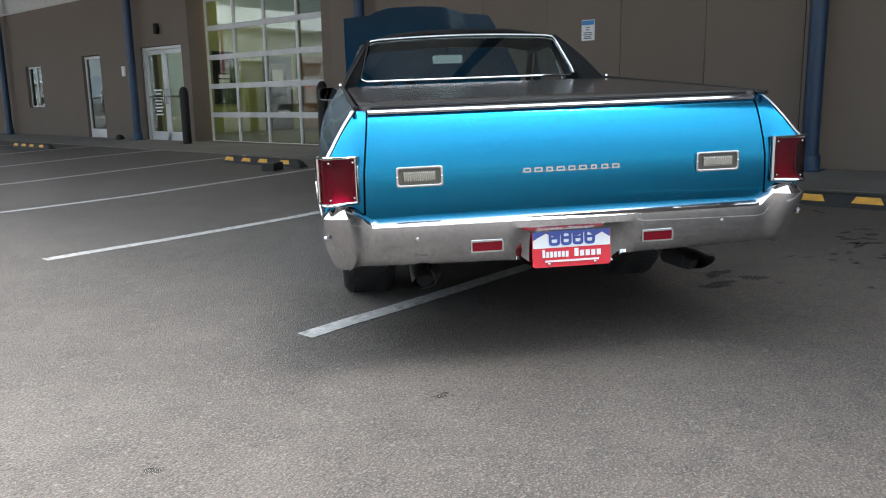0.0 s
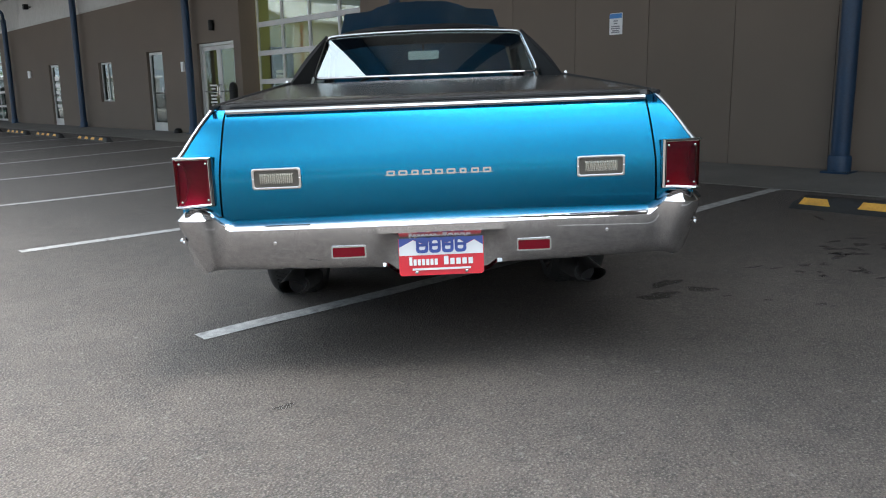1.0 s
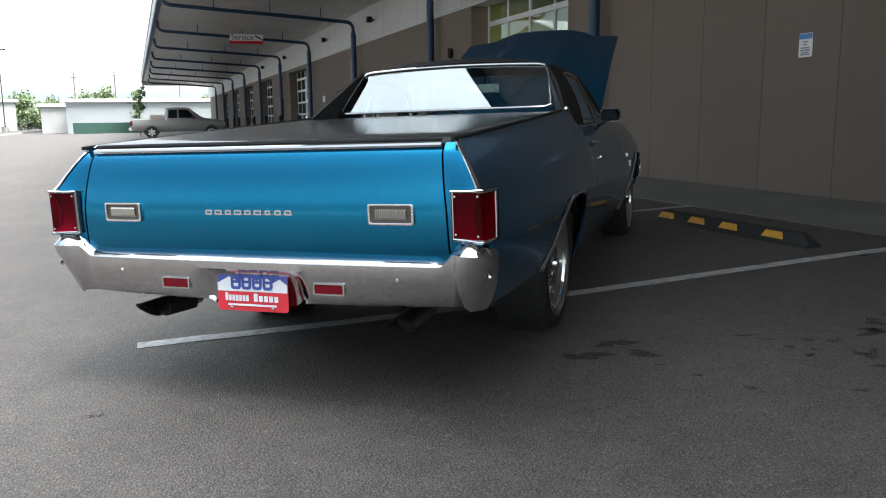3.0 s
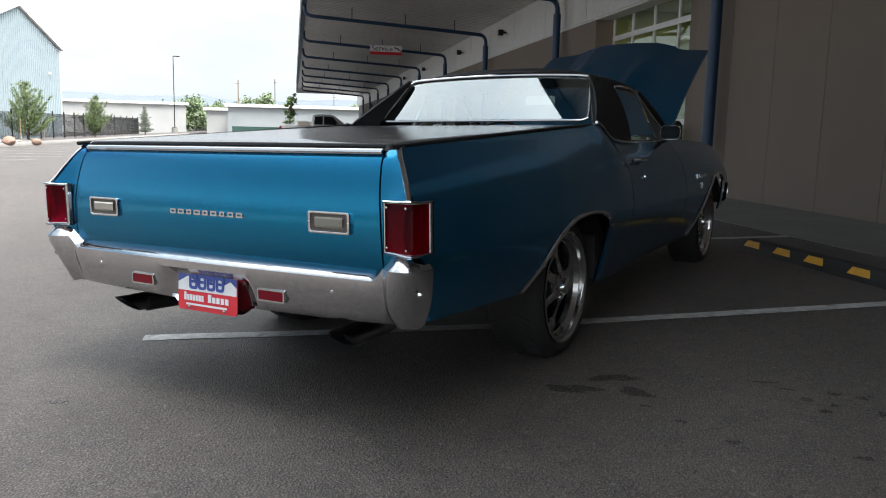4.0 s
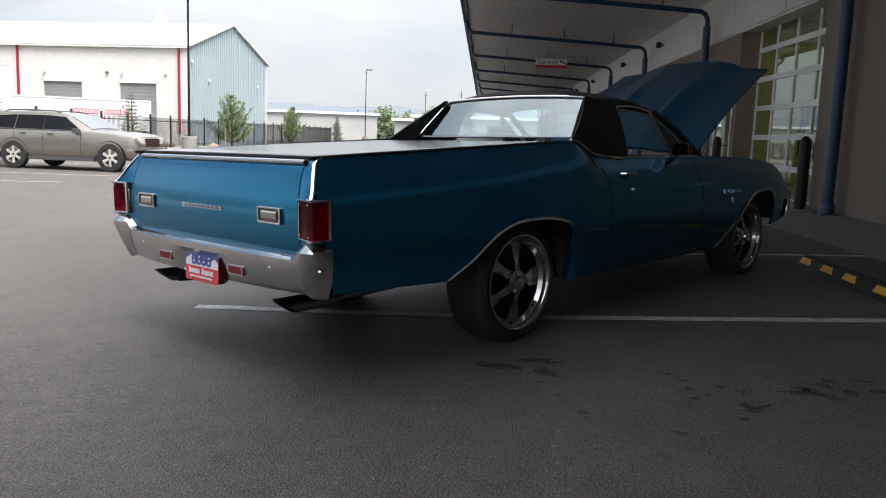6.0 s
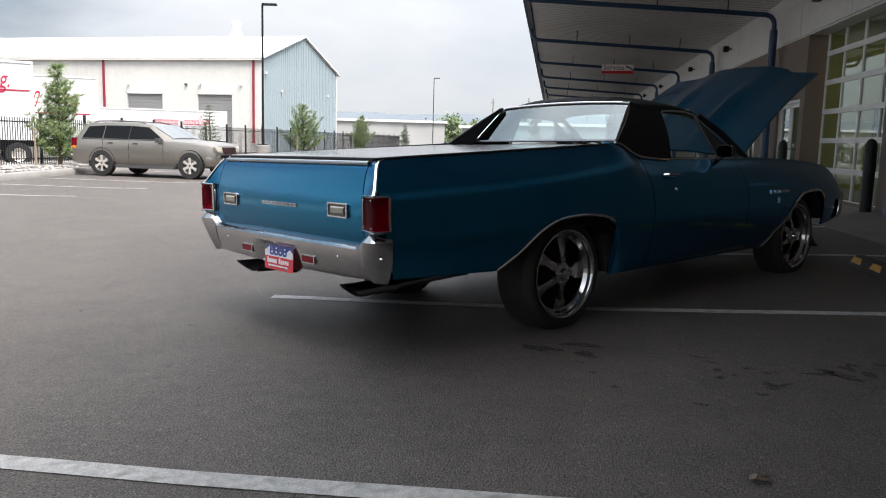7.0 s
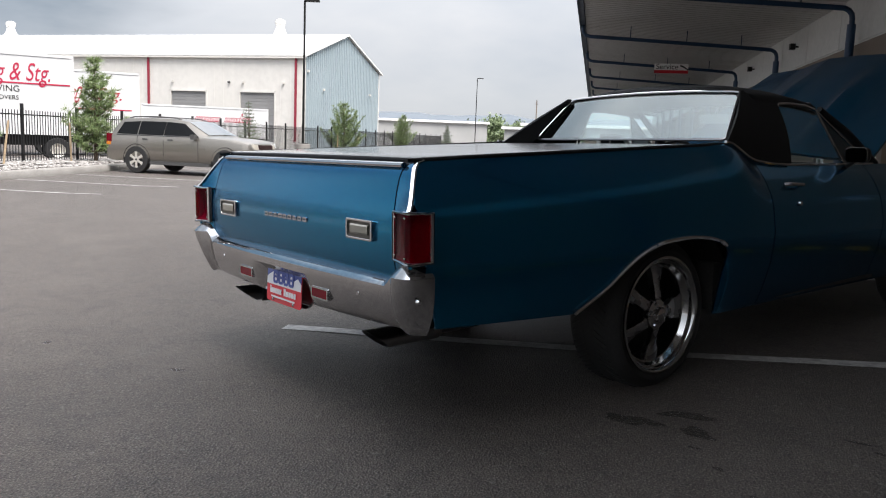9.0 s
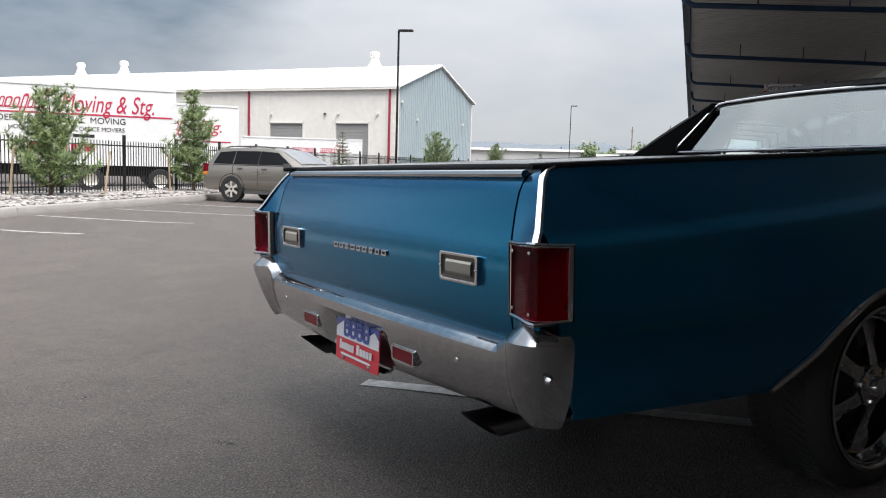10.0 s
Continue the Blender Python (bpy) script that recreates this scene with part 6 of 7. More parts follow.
SUV_LINES = [(0.0, 0.80, 0.72, 0.42, 0.86, 0.82), (0.03, 1.02, 0.98, 0.38, 0.91, 0.86), (0.10, 1.13, 1.09, 0.36, 0.94, 0.84), (0.22, 1.34, 1.10, 0.35, 0.945, 0.77), (0.36, 1.52, 1.10, 0.35, 0.95, 0.72), (0.55, 1.585, 1.10, 0.35, 0.955, 0.70),
             (1.5, 1.61, 1.10, 0.34, 0.955, 0.70), (2.3, 1.59, 1.10, 0.34, 0.955, 0.69), (2.62, 1.54, 1.10, 0.34, 0.955, 0.69), (3.36, 1.15, 1.09, 0.34, 0.955, 0.78), (3.5, 1.125, 1.085, 0.34, 0.955, 0.82),
             (4.2, 1.085, 1.05, 0.35, 0.95, 0.84), (4.5, 1.04, 1.0, 0.37, 0.93, 0.83), (4.66, 0.97, 0.93, 0.39, 0.89, 0.80), (4.74, 0.78, 0.73, 0.42, 0.85, 0.76)]
SUV_WIN = [("w", (((0.33, 1.135), (1.04, 1.13)), ((0.50, 1.475), (1.07, 1.515)))), ("w", (((1.065, 1.13), (1.93, 1.125)), ((1.09, 1.515), (1.94, 1.52)))), ("w", (((1.955, 1.125), (3.08, 1.12)), ((1.965, 1.52), (2.54, 1.485))))]
suv = vehicle("parked_suv", at_lot(-10.78, 18.9, 0, -5.0) @ Matrix.Translation((-2.32, 0, 0)), "champagne-beige older SUV parked at the kerb", SUV_LINES, (1.03, 3.98), 0.395, CHAMPAGNE, 1.89, SUV_WIN,
              [("tail_lamp", RED_LENS, (0.0, 0.17, 0.78, 0.950, 0.90, 1.13), "red tail lamp"), ("turn_lamp", AMBER, (-0.005, 0.14, 0.80, 0.945, 0.80, 0.895), "amber lamp"), ],
              [("grille", plain("dark_grille", (0.03, 0.014, 0.014), 0.4), [(4.66, 4.765, -0.36, 0.36, 0.76, 0.95)], "dark grille"), ("valance", GREY_TRIM, [(4.40, 4.76, -0.80, 0.80, 0.33, 0.42)], "dark lower valance"), ("rear_bumper", CHAMPAGNE, [(-0.06, 0.25, -0.86, 0.86, 0.40, 0.70)], ""),
               ("mirror", GREY_TRIM, [(2.94, 3.06, -1.10, -0.94, 1.04, 1.18), (2.94, 3.06, 0.94, 1.10, 1.04, 1.18)], "dark door mirror"), ("running_board", GREY_TRIM, [(1.50, 3.48, -0.965, -0.80, 0.27, 0.37), (1.50, 3.48, 0.80, 0.965, 0.27, 0.37)], ""),
               ("door_trim", CHAMPAGNE, [(1.5, 2.05, -0.96, -0.93, 0.70, 0.78), (2.1, 3.35, -0.96, -0.93, 0.70, 0.78)], "body-side moulding"), ("door_handle", GREY_TRIM, [(1.25, 1.42, -0.965, -0.935, 0.98, 1.02), (2.1, 2.27, -0.965, -0.935, 0.98, 1.02)], "")])
bm = bmesh.new()
grid(bm, [[(3.345 - 0.69 * v, y * (0.76 - 0.1 * v), 1.158 + 0.365 * v + 0.014 + 0.03 * (1 - y * y)) for y in np.linspace(-1, 1, 9)] for v in np.linspace(0, 1, 5)])
# the grey base puts some of the reflected sky's paleness into the colour
part("windscreen", bm, plain("pale_windscreen", (0.05, 0.056, 0.06), 0.04, 0.0, 1.0, 1.0), suv, "windscreen pale with reflected sky")
rows = []
for z, o in ((0.38, -0.06), (0.41, 0.0), (0.52, 0.03), (0.62, 0.04), (0.69, 0.02), (0.72, -0.05)):
    rows.append([(4.76 + o - 0.34 * abs(u) ** 4, (0.90 + o) * math.sin(u * math.pi / 2) / 1.0, z) for u in np.linspace(-1, 1, 25)])
skin("front_bumper", rows, CHAMPAGNE, suv, "body-coloured bumper", thick=0.05)
for sg in (-1, 1):
    for nm, mm, lab, pts in (("headlamp", HEAD, "clear headlamp", [(4.42, 0.915, 0.95), (4.42, 0.90, 0.985), (4.66, 0.85, 0.995), (4.84, 0.66, 0.975), (4.865, 0.42, 0.955), (4.895, 0.42, 0.80), (4.87, 0.62, 0.79), (4.76, 0.86, 0.79), (4.50, 0.935, 0.86)]),
                             ("marker_lamp", AMBER, "amber marker", [(4.44, 0.925, 0.945), (4.46, 0.930, 0.88), (4.62, 0.915, 0.81), (4.64, 0.895, 0.945)]),
                             ("fog_lamp", HEAD, "small fog lamp", [(4.90, 0.50, 0.50), (4.90, 0.50, 0.58), (4.87, 0.64, 0.58), (4.87, 0.64, 0.50)])):
        bm = bmesh.new()
        for p in pts:
            for k in (0.0, 0.05):
                bm.verts.new((p[0] - 0.14 - k + (0.045 if nm == "fog_lamp" else 0), sg * (p[1] - k * 0.6), p[2]))
        bmesh.ops.convex_hull(bm, input=list(bm.verts))
        part(nm, bm, mm, suv, lab, bevel=0.008)
    for x, za, zb in ((1.06, 0.62, 1.10), (1.95, 0.42, 1.50), (3.10, 0.42, 1.09)):
        pts = [(x, sg * (float(np.interp(z, [0.34, 0.46, 0.75, 1.04, 1.10, 1.52], [0.885, 0.945, 0.955, 0.945, 0.915, 0.757])) + 0.001), z) for z in np.linspace(za, zb, 9)]
        sweep("door_seam", pts, 0.007, DARK, suv, "", 5)
    sweep("window_band", [(x, sg * 0.922, 1.112) for x in (0.34, 1.5, 3.10)], 0.014, GREY_TRIM, suv, "dark belt moulding", 5)
    sweep("roof_rail", [(0.60, sg * 0.64, 1.59), (0.75, sg * 0.64, 1.645), (1.5, sg * 0.64, 1.665), (2.15, sg * 0.64, 1.645), (2.35, sg * 0.64, 1.59)], 0.018, GREY_TRIM, suv, "dark roof rail", 6)
sweep("cross_bar", [(0.95, -0.64, 1.65), (0.95, 0.64, 1.65)], 0.015, GREY_TRIM, suv, "", 6)
sweep("cross_bar", [(1.95, -0.64, 1.652), (1.95, 0.64, 1.652)], 0.015, GREY_TRIM, suv, "", 6)
PU_LINES = [(0.0, 0.90, 0.80, 0.45, 0.88, 0.84), (0.04, 1.14, 1.10, 0.48, 0.93, 0.86), (0.3, 1.16, 1.12, 0.46, 0.95, 0.88), (2.0, 1.16, 1.12, 0.42, 0.95, 0.88), (2.03, 1.35, 1.16, 0.42, 0.95, 0.80), (2.13, 1.82, 1.18, 0.40, 0.95, 0.72), (2.5, 1.88, 1.18, 0.40, 0.95, 0.71),
            (3.3, 1.88, 1.18, 0.40, 0.95, 0.70), (3.55, 1.80, 1.18, 0.40, 0.95, 0.70), (4.15, 1.32, 1.17, 0.40, 0.95, 0.78), (4.4, 1.21, 1.12, 0.42, 0.95, 0.8), (5.2, 1.13, 1.08, 0.44, 0.94, 0.82), (5.5, 1.06, 1.02, 0.46, 0.92, 0.8), (5.62, 0.8, 0.76, 0.5, 0.88, 0.78)]
PU_WIN = [("w", (((2.2, 1.24), (2.74, 1.24)), ((2.26, 1.74), (2.76, 1.77)))), ("w", (((2.84, 1.24), (3.86, 1.23)), ((2.84, 1.77), (3.38, 1.75))))]
truck = vehicle("parked_pickup", at_lot(1.75, 50.4) @ Matrix.Translation((-2.8, 0, 0)), "pewter extended-cab pickup parked beyond the bays", PU_LINES, (1.2, 4.75), 0.38, PEWTER, 1.95, PU_WIN,
                [("tail_lamp", RED_LENS, (-0.01, 0.12, 0.78, 0.935, 0.80, 1.08), "red tail lamp"), ("headlamp", HEAD, (5.42, 5.62, 0.6, 0.9, 0.80, 0.98), "")],
                [("rear_bumper", CHROME, [(-0.12, 0.08, -0.90, 0.90, 0.50, 0.68)], "chrome rear bumper"), ("front_bumper", CHROME, [(5.5, 5.72, -0.92, 0.92, 0.45, 0.68)], ""), ("mirror", GREY_TRIM, [(3.62, 3.76, -1.16, -0.95, 1.16, 1.36), (3.62, 3.76, 0.95, 1.16, 1.16, 1.36)], ""),
                 ("tool_box", plain("tool_box", (0.42, 0.36, 0.30), 0.5, 0.4), [(1.15, 1.95, -0.85, 0.85, 1.1, 1.42)], "tan box in the bed")])

# ---- warehouse across the yard ----
WH = Matrix.Translation((-55.6, 31.1, 0.05)) @ Matrix.Rotation(radians(124), 4, "Z")   # x: along the gable, y: along the front, away from the corner
LEN, GW, EAVE, PEAK = 78.0, 16.7, 7.4, 10.1
WH_WHITE = surf("warehouse_white", (0.60, 0.585, 0.555), (0.67, 0.655, 0.62), 0.15, 0.5, fine=2, c3=(0.58, 0.56, 0.52), stain=0.3, stain_scale=0.2)
WH_BLUE = surf("warehouse_blue", (0.29, 0.355, 0.385), (0.33, 0.395, 0.425), 0.2, 0.5, fine=3)
ROOF_W = surf("roof_white", (0.74, 0.74, 0.73), (0.82, 0.82, 0.81), 0.1, 0.45, fine=1, c3=(0.62, 0.62, 0.61), stain=0.4, stain_scale=0.08)
GREYDOOR = surf("roll_door", (0.22, 0.22, 0.22), (0.27, 0.27, 0.27), 0.4, 0.5)
house = empty("warehouse", WH, "long white metal warehouse with a blue-grey gable end", "building")
DOORS = [(2.75, 5.95, 4.45), (9.3, 12.75, 4.45), (21.0, 24.2, 4.45), (30.0, 33.2, 4.45), (45.0, 48.2, 4.45)]
bm = bmesh.new()
cut = sorted({0.0, LEN, *[d[0] for d in DOORS], *[d[1] for d in DOORS]})
for a, b in zip(cut, cut[1:]):
    op = [d for d in DOORS if d[0] <= a + 1e-6 and d[1] >= b - 1e-6]
    box(bm, 0, 0.25, a, b, op[0][2] if op else -0.8, EAVE)
box(bm, GW - 0.25, GW, 0, LEN, -0.8, EAVE)
front = part("front_wall", bm, WH_WHITE, house, "white ribbed metal long wall", smooth=False)
bm = bmesh.new()
y = 0.4
while y < LEN:
    if not any(d[0] - 0.05 < y < d[1] + 0.05 for d in DOORS):
        box(bm, -0.012, 0.0, y - 0.03, y + 0.03, -0.3, EAVE)
    y += 0.9
tagged(part("rib", bm, WH_WHITE, front, smooth=False), kind="stuff")
for yy in (LEN - 0.2, 0.0):
    bm = bmesh.new()
    v = [bm.verts.new(p) for p in ((0.26, yy, -0.8), (GW - 0.26, yy, -0.8), (GW - 0.26, yy, EAVE), (GW / 2, yy, PEAK), (0.26, yy, EAVE))]
    w = [bm.verts.new((q.co.x, q.co.y + 0.2, q.co.z)) for q in v]
    bm.faces.new(v)
    bm.faces.new(list(reversed(w)))
    for i in range(5):
        bm.faces.new((v[i], w[i], w[(i + 1) % 5], v[(i + 1) % 5]))
    gable = part("gable_wall", bm, WH_BLUE, house, "blue-grey ribbed metal gable end", smooth=False)
bm = bmesh.new()
x = 0.3
while x < GW - 0.25:
    zt = EAVE + (PEAK - EAVE) * (1 - abs(x - GW / 2) / (GW / 2)) - 0.05
    box(bm, x - 0.05, x + 0.05, -0.04, 0.0, -0.8, zt)
    x += 0.38
tagged(part("rib", bm, WH_BLUE, gable, smooth=False), kind="stuff")
bm = bmesh.new()
for sx in (1, -1):
    y0, y1 = -0.25, LEN + 0.25
    P = [(GW / 2, PEAK + 0.06), (GW / 2 + sx * (GW / 2 + 0.3), EAVE - 0.03)]
    q = [bm.verts.new(p) for p in ((P[0][0], y0, P[0][1]), (P[0][0], y1, P[0][1]), (P[1][0], y1, P[1][1]), (P[1][0], y0, P[1][1]))]
    r = [bm.verts.new((v.co.x, v.co.y, v.co.z + 0.14)) for v in q]
    bm.faces.new(q)
    bm.faces.new(list(reversed(r)))
    for i in range(4):
        bm.faces.new((q[i], r[i], r[(i + 1) % 4], q[(i + 1) % 4]))
roof = part("roof", bm, ROOF_W, house, "white metal roof", smooth=False)
y = 8.0
sl = math.atan2(PEAK - EAVE, GW / 2)
while y < LEN:
    bm = bmesh.new()
    box(bm, 0, GW / 2 / math.cos(sl), y, y + 0.22, 0.15, 0.21, Matrix.Translation((0, 0, EAVE)) @ Matrix.Rotation(-sl, 4, "Y"))
    y += 15.0
    part("roof_seam", bm, GREYDOOR, roof, "grey roof seam strip", smooth=False)
bm = bmesh.new()
box(bm, -0.30, -0.10, -0.2, LEN, EAVE - 0.14, EAVE + 0.06)
part("gutter", bm, WH_WHITE, house, smooth=False)
for yy in (0.75, 15.0, 29.2, 43.0, 57.2):
    bm = bmesh.new()
    box(bm, -0.16, -0.03, yy - 0.08, yy + 0.08, 0.6, EAVE - 0.1)
    box(bm, -0.35, -0.03, yy - 0.08, yy + 0.08, 0.5, 0.62)
    part("downpipe", bm, plain("red_pipe_%d" % int(yy), (0.26, 0.018, 0.04), 0.5), house, "dark red downpipe", smooth=False)
for a, b, h in DOORS:
    bm = bmesh.new()
    rows, z = [], -0.5
    while z < h:
        for dz, dx in ((0.0, 0.13), (0.01, 0.10), (0.26, 0.10), (0.27, 0.13)):
            rows.append([(dx, a, min(h, z + dz)), (dx, b, min(h, z + dz))])
        z += 0.28
    grid(bm, rows)
    dr = part("roll_door", bm, GREYDOOR, house, "grey slatted roll-up door", smooth=False)
    bm = bmesh.new()
    box(bm, -0.06, 0.02, a - 0.14, a, 0, h + 0.14)
    box(bm, -0.06, 0.02, b, b + 0.14, 0, h + 0.14)
    box(bm, -0.06, 0.02, a - 0.14, b + 0.14, h, h + 0.14)
    part("door_surround", bm, WH_WHITE, dr, smooth=False)
for yy in (1.9, 5.7, 7.0, 12.6, 17.0, 26.0):
    bm = bmesh.new()
    box(bm, -0.20, -0.02, yy - 0.09, yy + 0.09, 5.18, 5.33)
    part("wall_lamp", bm, GREY_TRIM if yy in (7.0, 17.0) else WH_WHITE, house, "small wall lamp", bevel=0.03)
for zz, xx in ((6.3, 0.5), (5.0, 3.5), (5.2, 14.0)):
    bm = bmesh.new()
    box(bm, xx - 0.12, xx + 0.12, -0.18, 0.0, zz - 0.08, zz + 0.10)
    part("wall_lamp", bm, WH_WHITE, house, "", bevel=0.03)
for yy in (6.8, 38.3, 44.8):
    bm = bmesh.new()
    lathe(bm, [(0.95, -0.3), (0.5, 0.5), (0.36, 0.9), (0.42, 1.0), (0.5, 1.2), (0.46, 1.42), (0.25, 1.56), (0, 1.6)], 20, Matrix.Translation((GW / 2, yy, PEAK + 0.05)))
    part("roof_vent", bm, WH_WHITE, roof, "round white turbine vent")

# ---- moving trailers in the yard ----
TR_WHITE = surf("trailer_white", (0.60, 0.61, 0.62), (0.68, 0.68, 0.68), 0.4, 0.35, fine=4, c3=(0.6, 0.6, 0.6), stain=0.25)
TR_RED = plain("trailer_red", (0.42, 0.02, 0.06), 0.4)


def trailer(name, x, y, az, length, z0, z1, label, wheels=True):
    """A box trailer; local x runs from its near end along the side that faces the lot."""
    e = empty(name, Matrix.Translation((x, y, -0.4)) @ Matrix.Rotation(radians(az), 4, "Z"), label, "trailer")
    bm = bmesh.new()
    box(bm, 0, length, 0, 2.55, z0, z1)
    body = part("box_body", bm, TR_WHITE, e, bevel=0.05)
    bm = bmesh.new()
    for zz in (z0 - 0.02, z1 - 0.06):
        box(bm, -0.02, length, -0.03, 0.0, zz, zz + 0.1)
    for xx in (0.0, length - 0.08):
        box(bm, xx, xx + 0.08, -0.03, 0.0, z0, z1)
    part("edge_rail", bm, TR_WHITE, body, smooth=False)
    bm = bmesh.new()
    box(bm, 0.3, length - 0.3, 0.25, 2.2, z0 - 0.45, z0)
    part("chassis", bm, BLACK, e, smooth=False)
    if wheels:
        for xx in wheels:
            for yy in (0.12, 2.1):
                w = new("wheel")
                w.matrix_basis = Matrix.Translation((xx, yy, 0.5))
                w.parent = e
                bm = bmesh.new()
                lathe(bm, [(0.28, -0.14), (0.47, -0.14), (0.5, -0.1), (0.5, 0.1), (0.47, 0.14), (0.28, 0.14)], 28, Matrix.Rotation(radians(90), 4, "X"))
                part("tyre", bm, TYRE, w)
                bm = bmesh.new()
                lathe(bm, [(0, 0.06), (0.1, 0.06), (0.14, 0.02), (0.22, 0.04), (0.27, 0.12), (0.29, 0.13)], 24, Matrix.Rotation(radians(90), 4, "X"))
                part("rim", bm, V_RIM, w, "pale steel rim")
    return e, body


def script_bars(body, x0, x1, z, h, seed, gaps):
    """Flowing script that names a firm, as plain slanted red strokes on a common base line."""
    rnd = random.Random(seed)
    bm = bmesh.new()
    x = x0
    while x < x1:
        w = h * rnd.uniform(0.30, 0.52)
        if not any(a < x < b for a, b in gaps):
            tall = rnd.random()
            hh = h * (1.7 if tall < 0.2 else 0.9)
            M = Matrix.Translation((x + w / 2, -0.012, z + (hh - h) / 2 - (0.5 * h if 0.1 < tall < 0.2 else 0)))
            ring_frame(bm, [(a + 0.3 * b, b) for a, b in rounded(w, hh, w * 0.45, 4)], [(a + 0.3 * b, b) for a, b in rounded(w * 0.58, hh * 0.74, w * 0.26, 4)], -0.004, 0.008, M)
            box(bm, x, x + w * 1.3, -0.016, -0.004, z - h * 0.5, z - h * 0.42)
        x += w * 1.2
    tagged(part("painted_script", bm, TR_RED, body, "red flowing script strokes", smooth=False), kind="stuff")


AZ = 80.6
ax, ay = math.cos(radians(AZ)), math.sin(radians(AZ))
L1 = 15.0
ex, ey = -32.0, 7.35                                  # the trailer's end by the gate
t1, b1 = trailer("moving_trailer", ex - ax * L1, ey - ay * L1, AZ, L1, 1.12, 4.25, "white moving trailer with red script and black lettering", (L1 - 0.65, L1 - 3.3, L1 - 11, L1 - 12.3))
script_bars(b1, L1 - 7.3, L1 - 4.9, 3.50, 0.46, 3, ())
tagged(words("Moving & Stg.", 1.0, TR_RED, b1, pose(L1 - 2.62, -0.012, 3.52, 90, 0, 0) @ Matrix.Diagonal((0.64, 1, 1, 1)), extrude=0.004, shear=0.3), kind="stuff")
bm = bmesh.new()
box(bm, L1 - 9.8, L1 - 0.15, -0.016, -0.004, 3.08, 3.14)
part("stripe", bm, TR_RED, b1, "thin red stripe", smooth=False)
tagged(words("INDEPENDENT LOCAL  MOVING", 0.34, INK, b1, pose(L1 - 1.95, -0.012, 2.87, 90, 0, 0), extrude=0.004, align="RIGHT"), kind="stuff")
tagged(words("HOUSEHOLD & LOCAL OFFICE MOVERS", 0.235, INK, b1, pose(L1 - 2.0, -0.012, 2.53, 90, 0, 0), extrude=0.004, align="RIGHT"), kind="stuff")
for n_, (x0_, z_, h_, m_, w_) in enumerate(((L1 - 5.6, 2.26, 0.13, INK, (0.9, 0.5, 0.8)), (L1 - 5.5, 1.80, 0.30, TR_RED, (0.35, 0.35, 0.4, 0.35, 0.4)))):
    bm = bmesh.new()
    q = x0_
    for w in w_:
        box(bm, q, q + w, -0.016, -0.004, z_ - h_ / 2, z_ + h_ / 2)
        q += w + 0.13
    tagged(part("small_line", bm, m_, b1, "plain painted bars", smooth=False), kind="stuff")
t2, b2 = trailer("moving_trailer", -40.6 - ax * 14, 12.8 - ay * 14, AZ, 14.0, 1.12, 4.36, "second white moving trailer with red script", (12.8, 9.5))
script_bars(b2, 8.4, 11.0, 3.2, 0.5, 5, ())
tagged(words("Stg.", 0.88, TR_RED, b2, pose(12.5, -0.012, 3.2, 90, 0, 0), extrude=0.004, shear=0.3), kind="stuff")
bm = bmesh.new()
box(bm, 9.0, 13.6, -0.016, -0.004, 2.4, 2.46)
part("stripe", bm, TR_RED, b2, "thin red stripe", smooth=False)
t3, b3 = trailer("box_van_body", -50.74, 16.27, 66, 8.2, 1.15, 3.13, "low white van body with small red script", (1.5, 6.5))
script_bars(b3, 3.4, 7.0, 2.35, 0.36, 8, ((4.9, 5.3),))

# ---- fence, trees, poles along the bed ----
FENCE_M = plain("fence_black", (0.012, 0.012, 0.013), 0.45)
fence = empty("fence", BLD @ Matrix.Translation((-15.1, 0, lot_z(-15.1))), "black steel picket fence behind the gravel bed", "fence")
for z in (0.2, 1.35):
    bm = bmesh.new()
    box(bm, -0.016, 0.016, -12, 78, z, z + 0.035)
    part("rail", bm, FENCE_M, fence, smooth=False)
bm = bmesh.new()
box(bm, -0.035, 0.035, -0.035, 0.035, -0.1, 1.68)
post_me = finish(bm, "post", FENCE_M, smooth=False)
for i in range(38):
    share("post", post_me, fence, Matrix.Translation((0, -12 + 2.42 * i, 0)))
bm = bmesh.new()
box(bm, -0.009, 0.009, -0.009, 0.009, 0.06, 1.50)
v = bm.verts.new((0, 0, 1.56))
picket_me = finish(bm, "picket", FENCE_M, smooth=False)
rest = bmesh.new()
for i in range(int(90 / 0.115)):
    s = -12 + 0.115 * i
    if 2.0 < s < 33.0:
        share("picket", picket_me, fence, Matrix.Translation((0, s, 0)))
    else:
        box(rest, -0.009, 0.009, s - 0.009, s + 0.009, 0.06, 1.53)
tagged(part("picket_rest", rest, FENCE_M, fence, smooth=False), kind="stuff")

BARK = surf("bark", (0.07, 0.05, 0.035), (0.14, 0.105, 0.075), 14, 0.9, fine=60, bump=0.6, bump_d=0.01)
NEEDLE = island_mat("pine_needles", (0.088, 0.138, 0.050), (0.215, 0.280, 0.115), 0.5)
NEEDLE_B = island_mat("spruce_needles", (0.08, 0.115, 0.075), (0.17, 0.21, 0.13), 0.5)
# far crowns: a paler green with distance haze put into the colour
LEAF_HAZED = island_mat("hazed_leaves", (0.12, 0.165, 0.085), (0.20, 0.255, 0.135), 0.6)
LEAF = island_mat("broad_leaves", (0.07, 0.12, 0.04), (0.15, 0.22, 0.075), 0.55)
WOOD = surf("stake_wood", (0.30, 0.22, 0.14), (0.42, 0.32, 0.21), 8, 0.8, fine=50, bump=0.3)


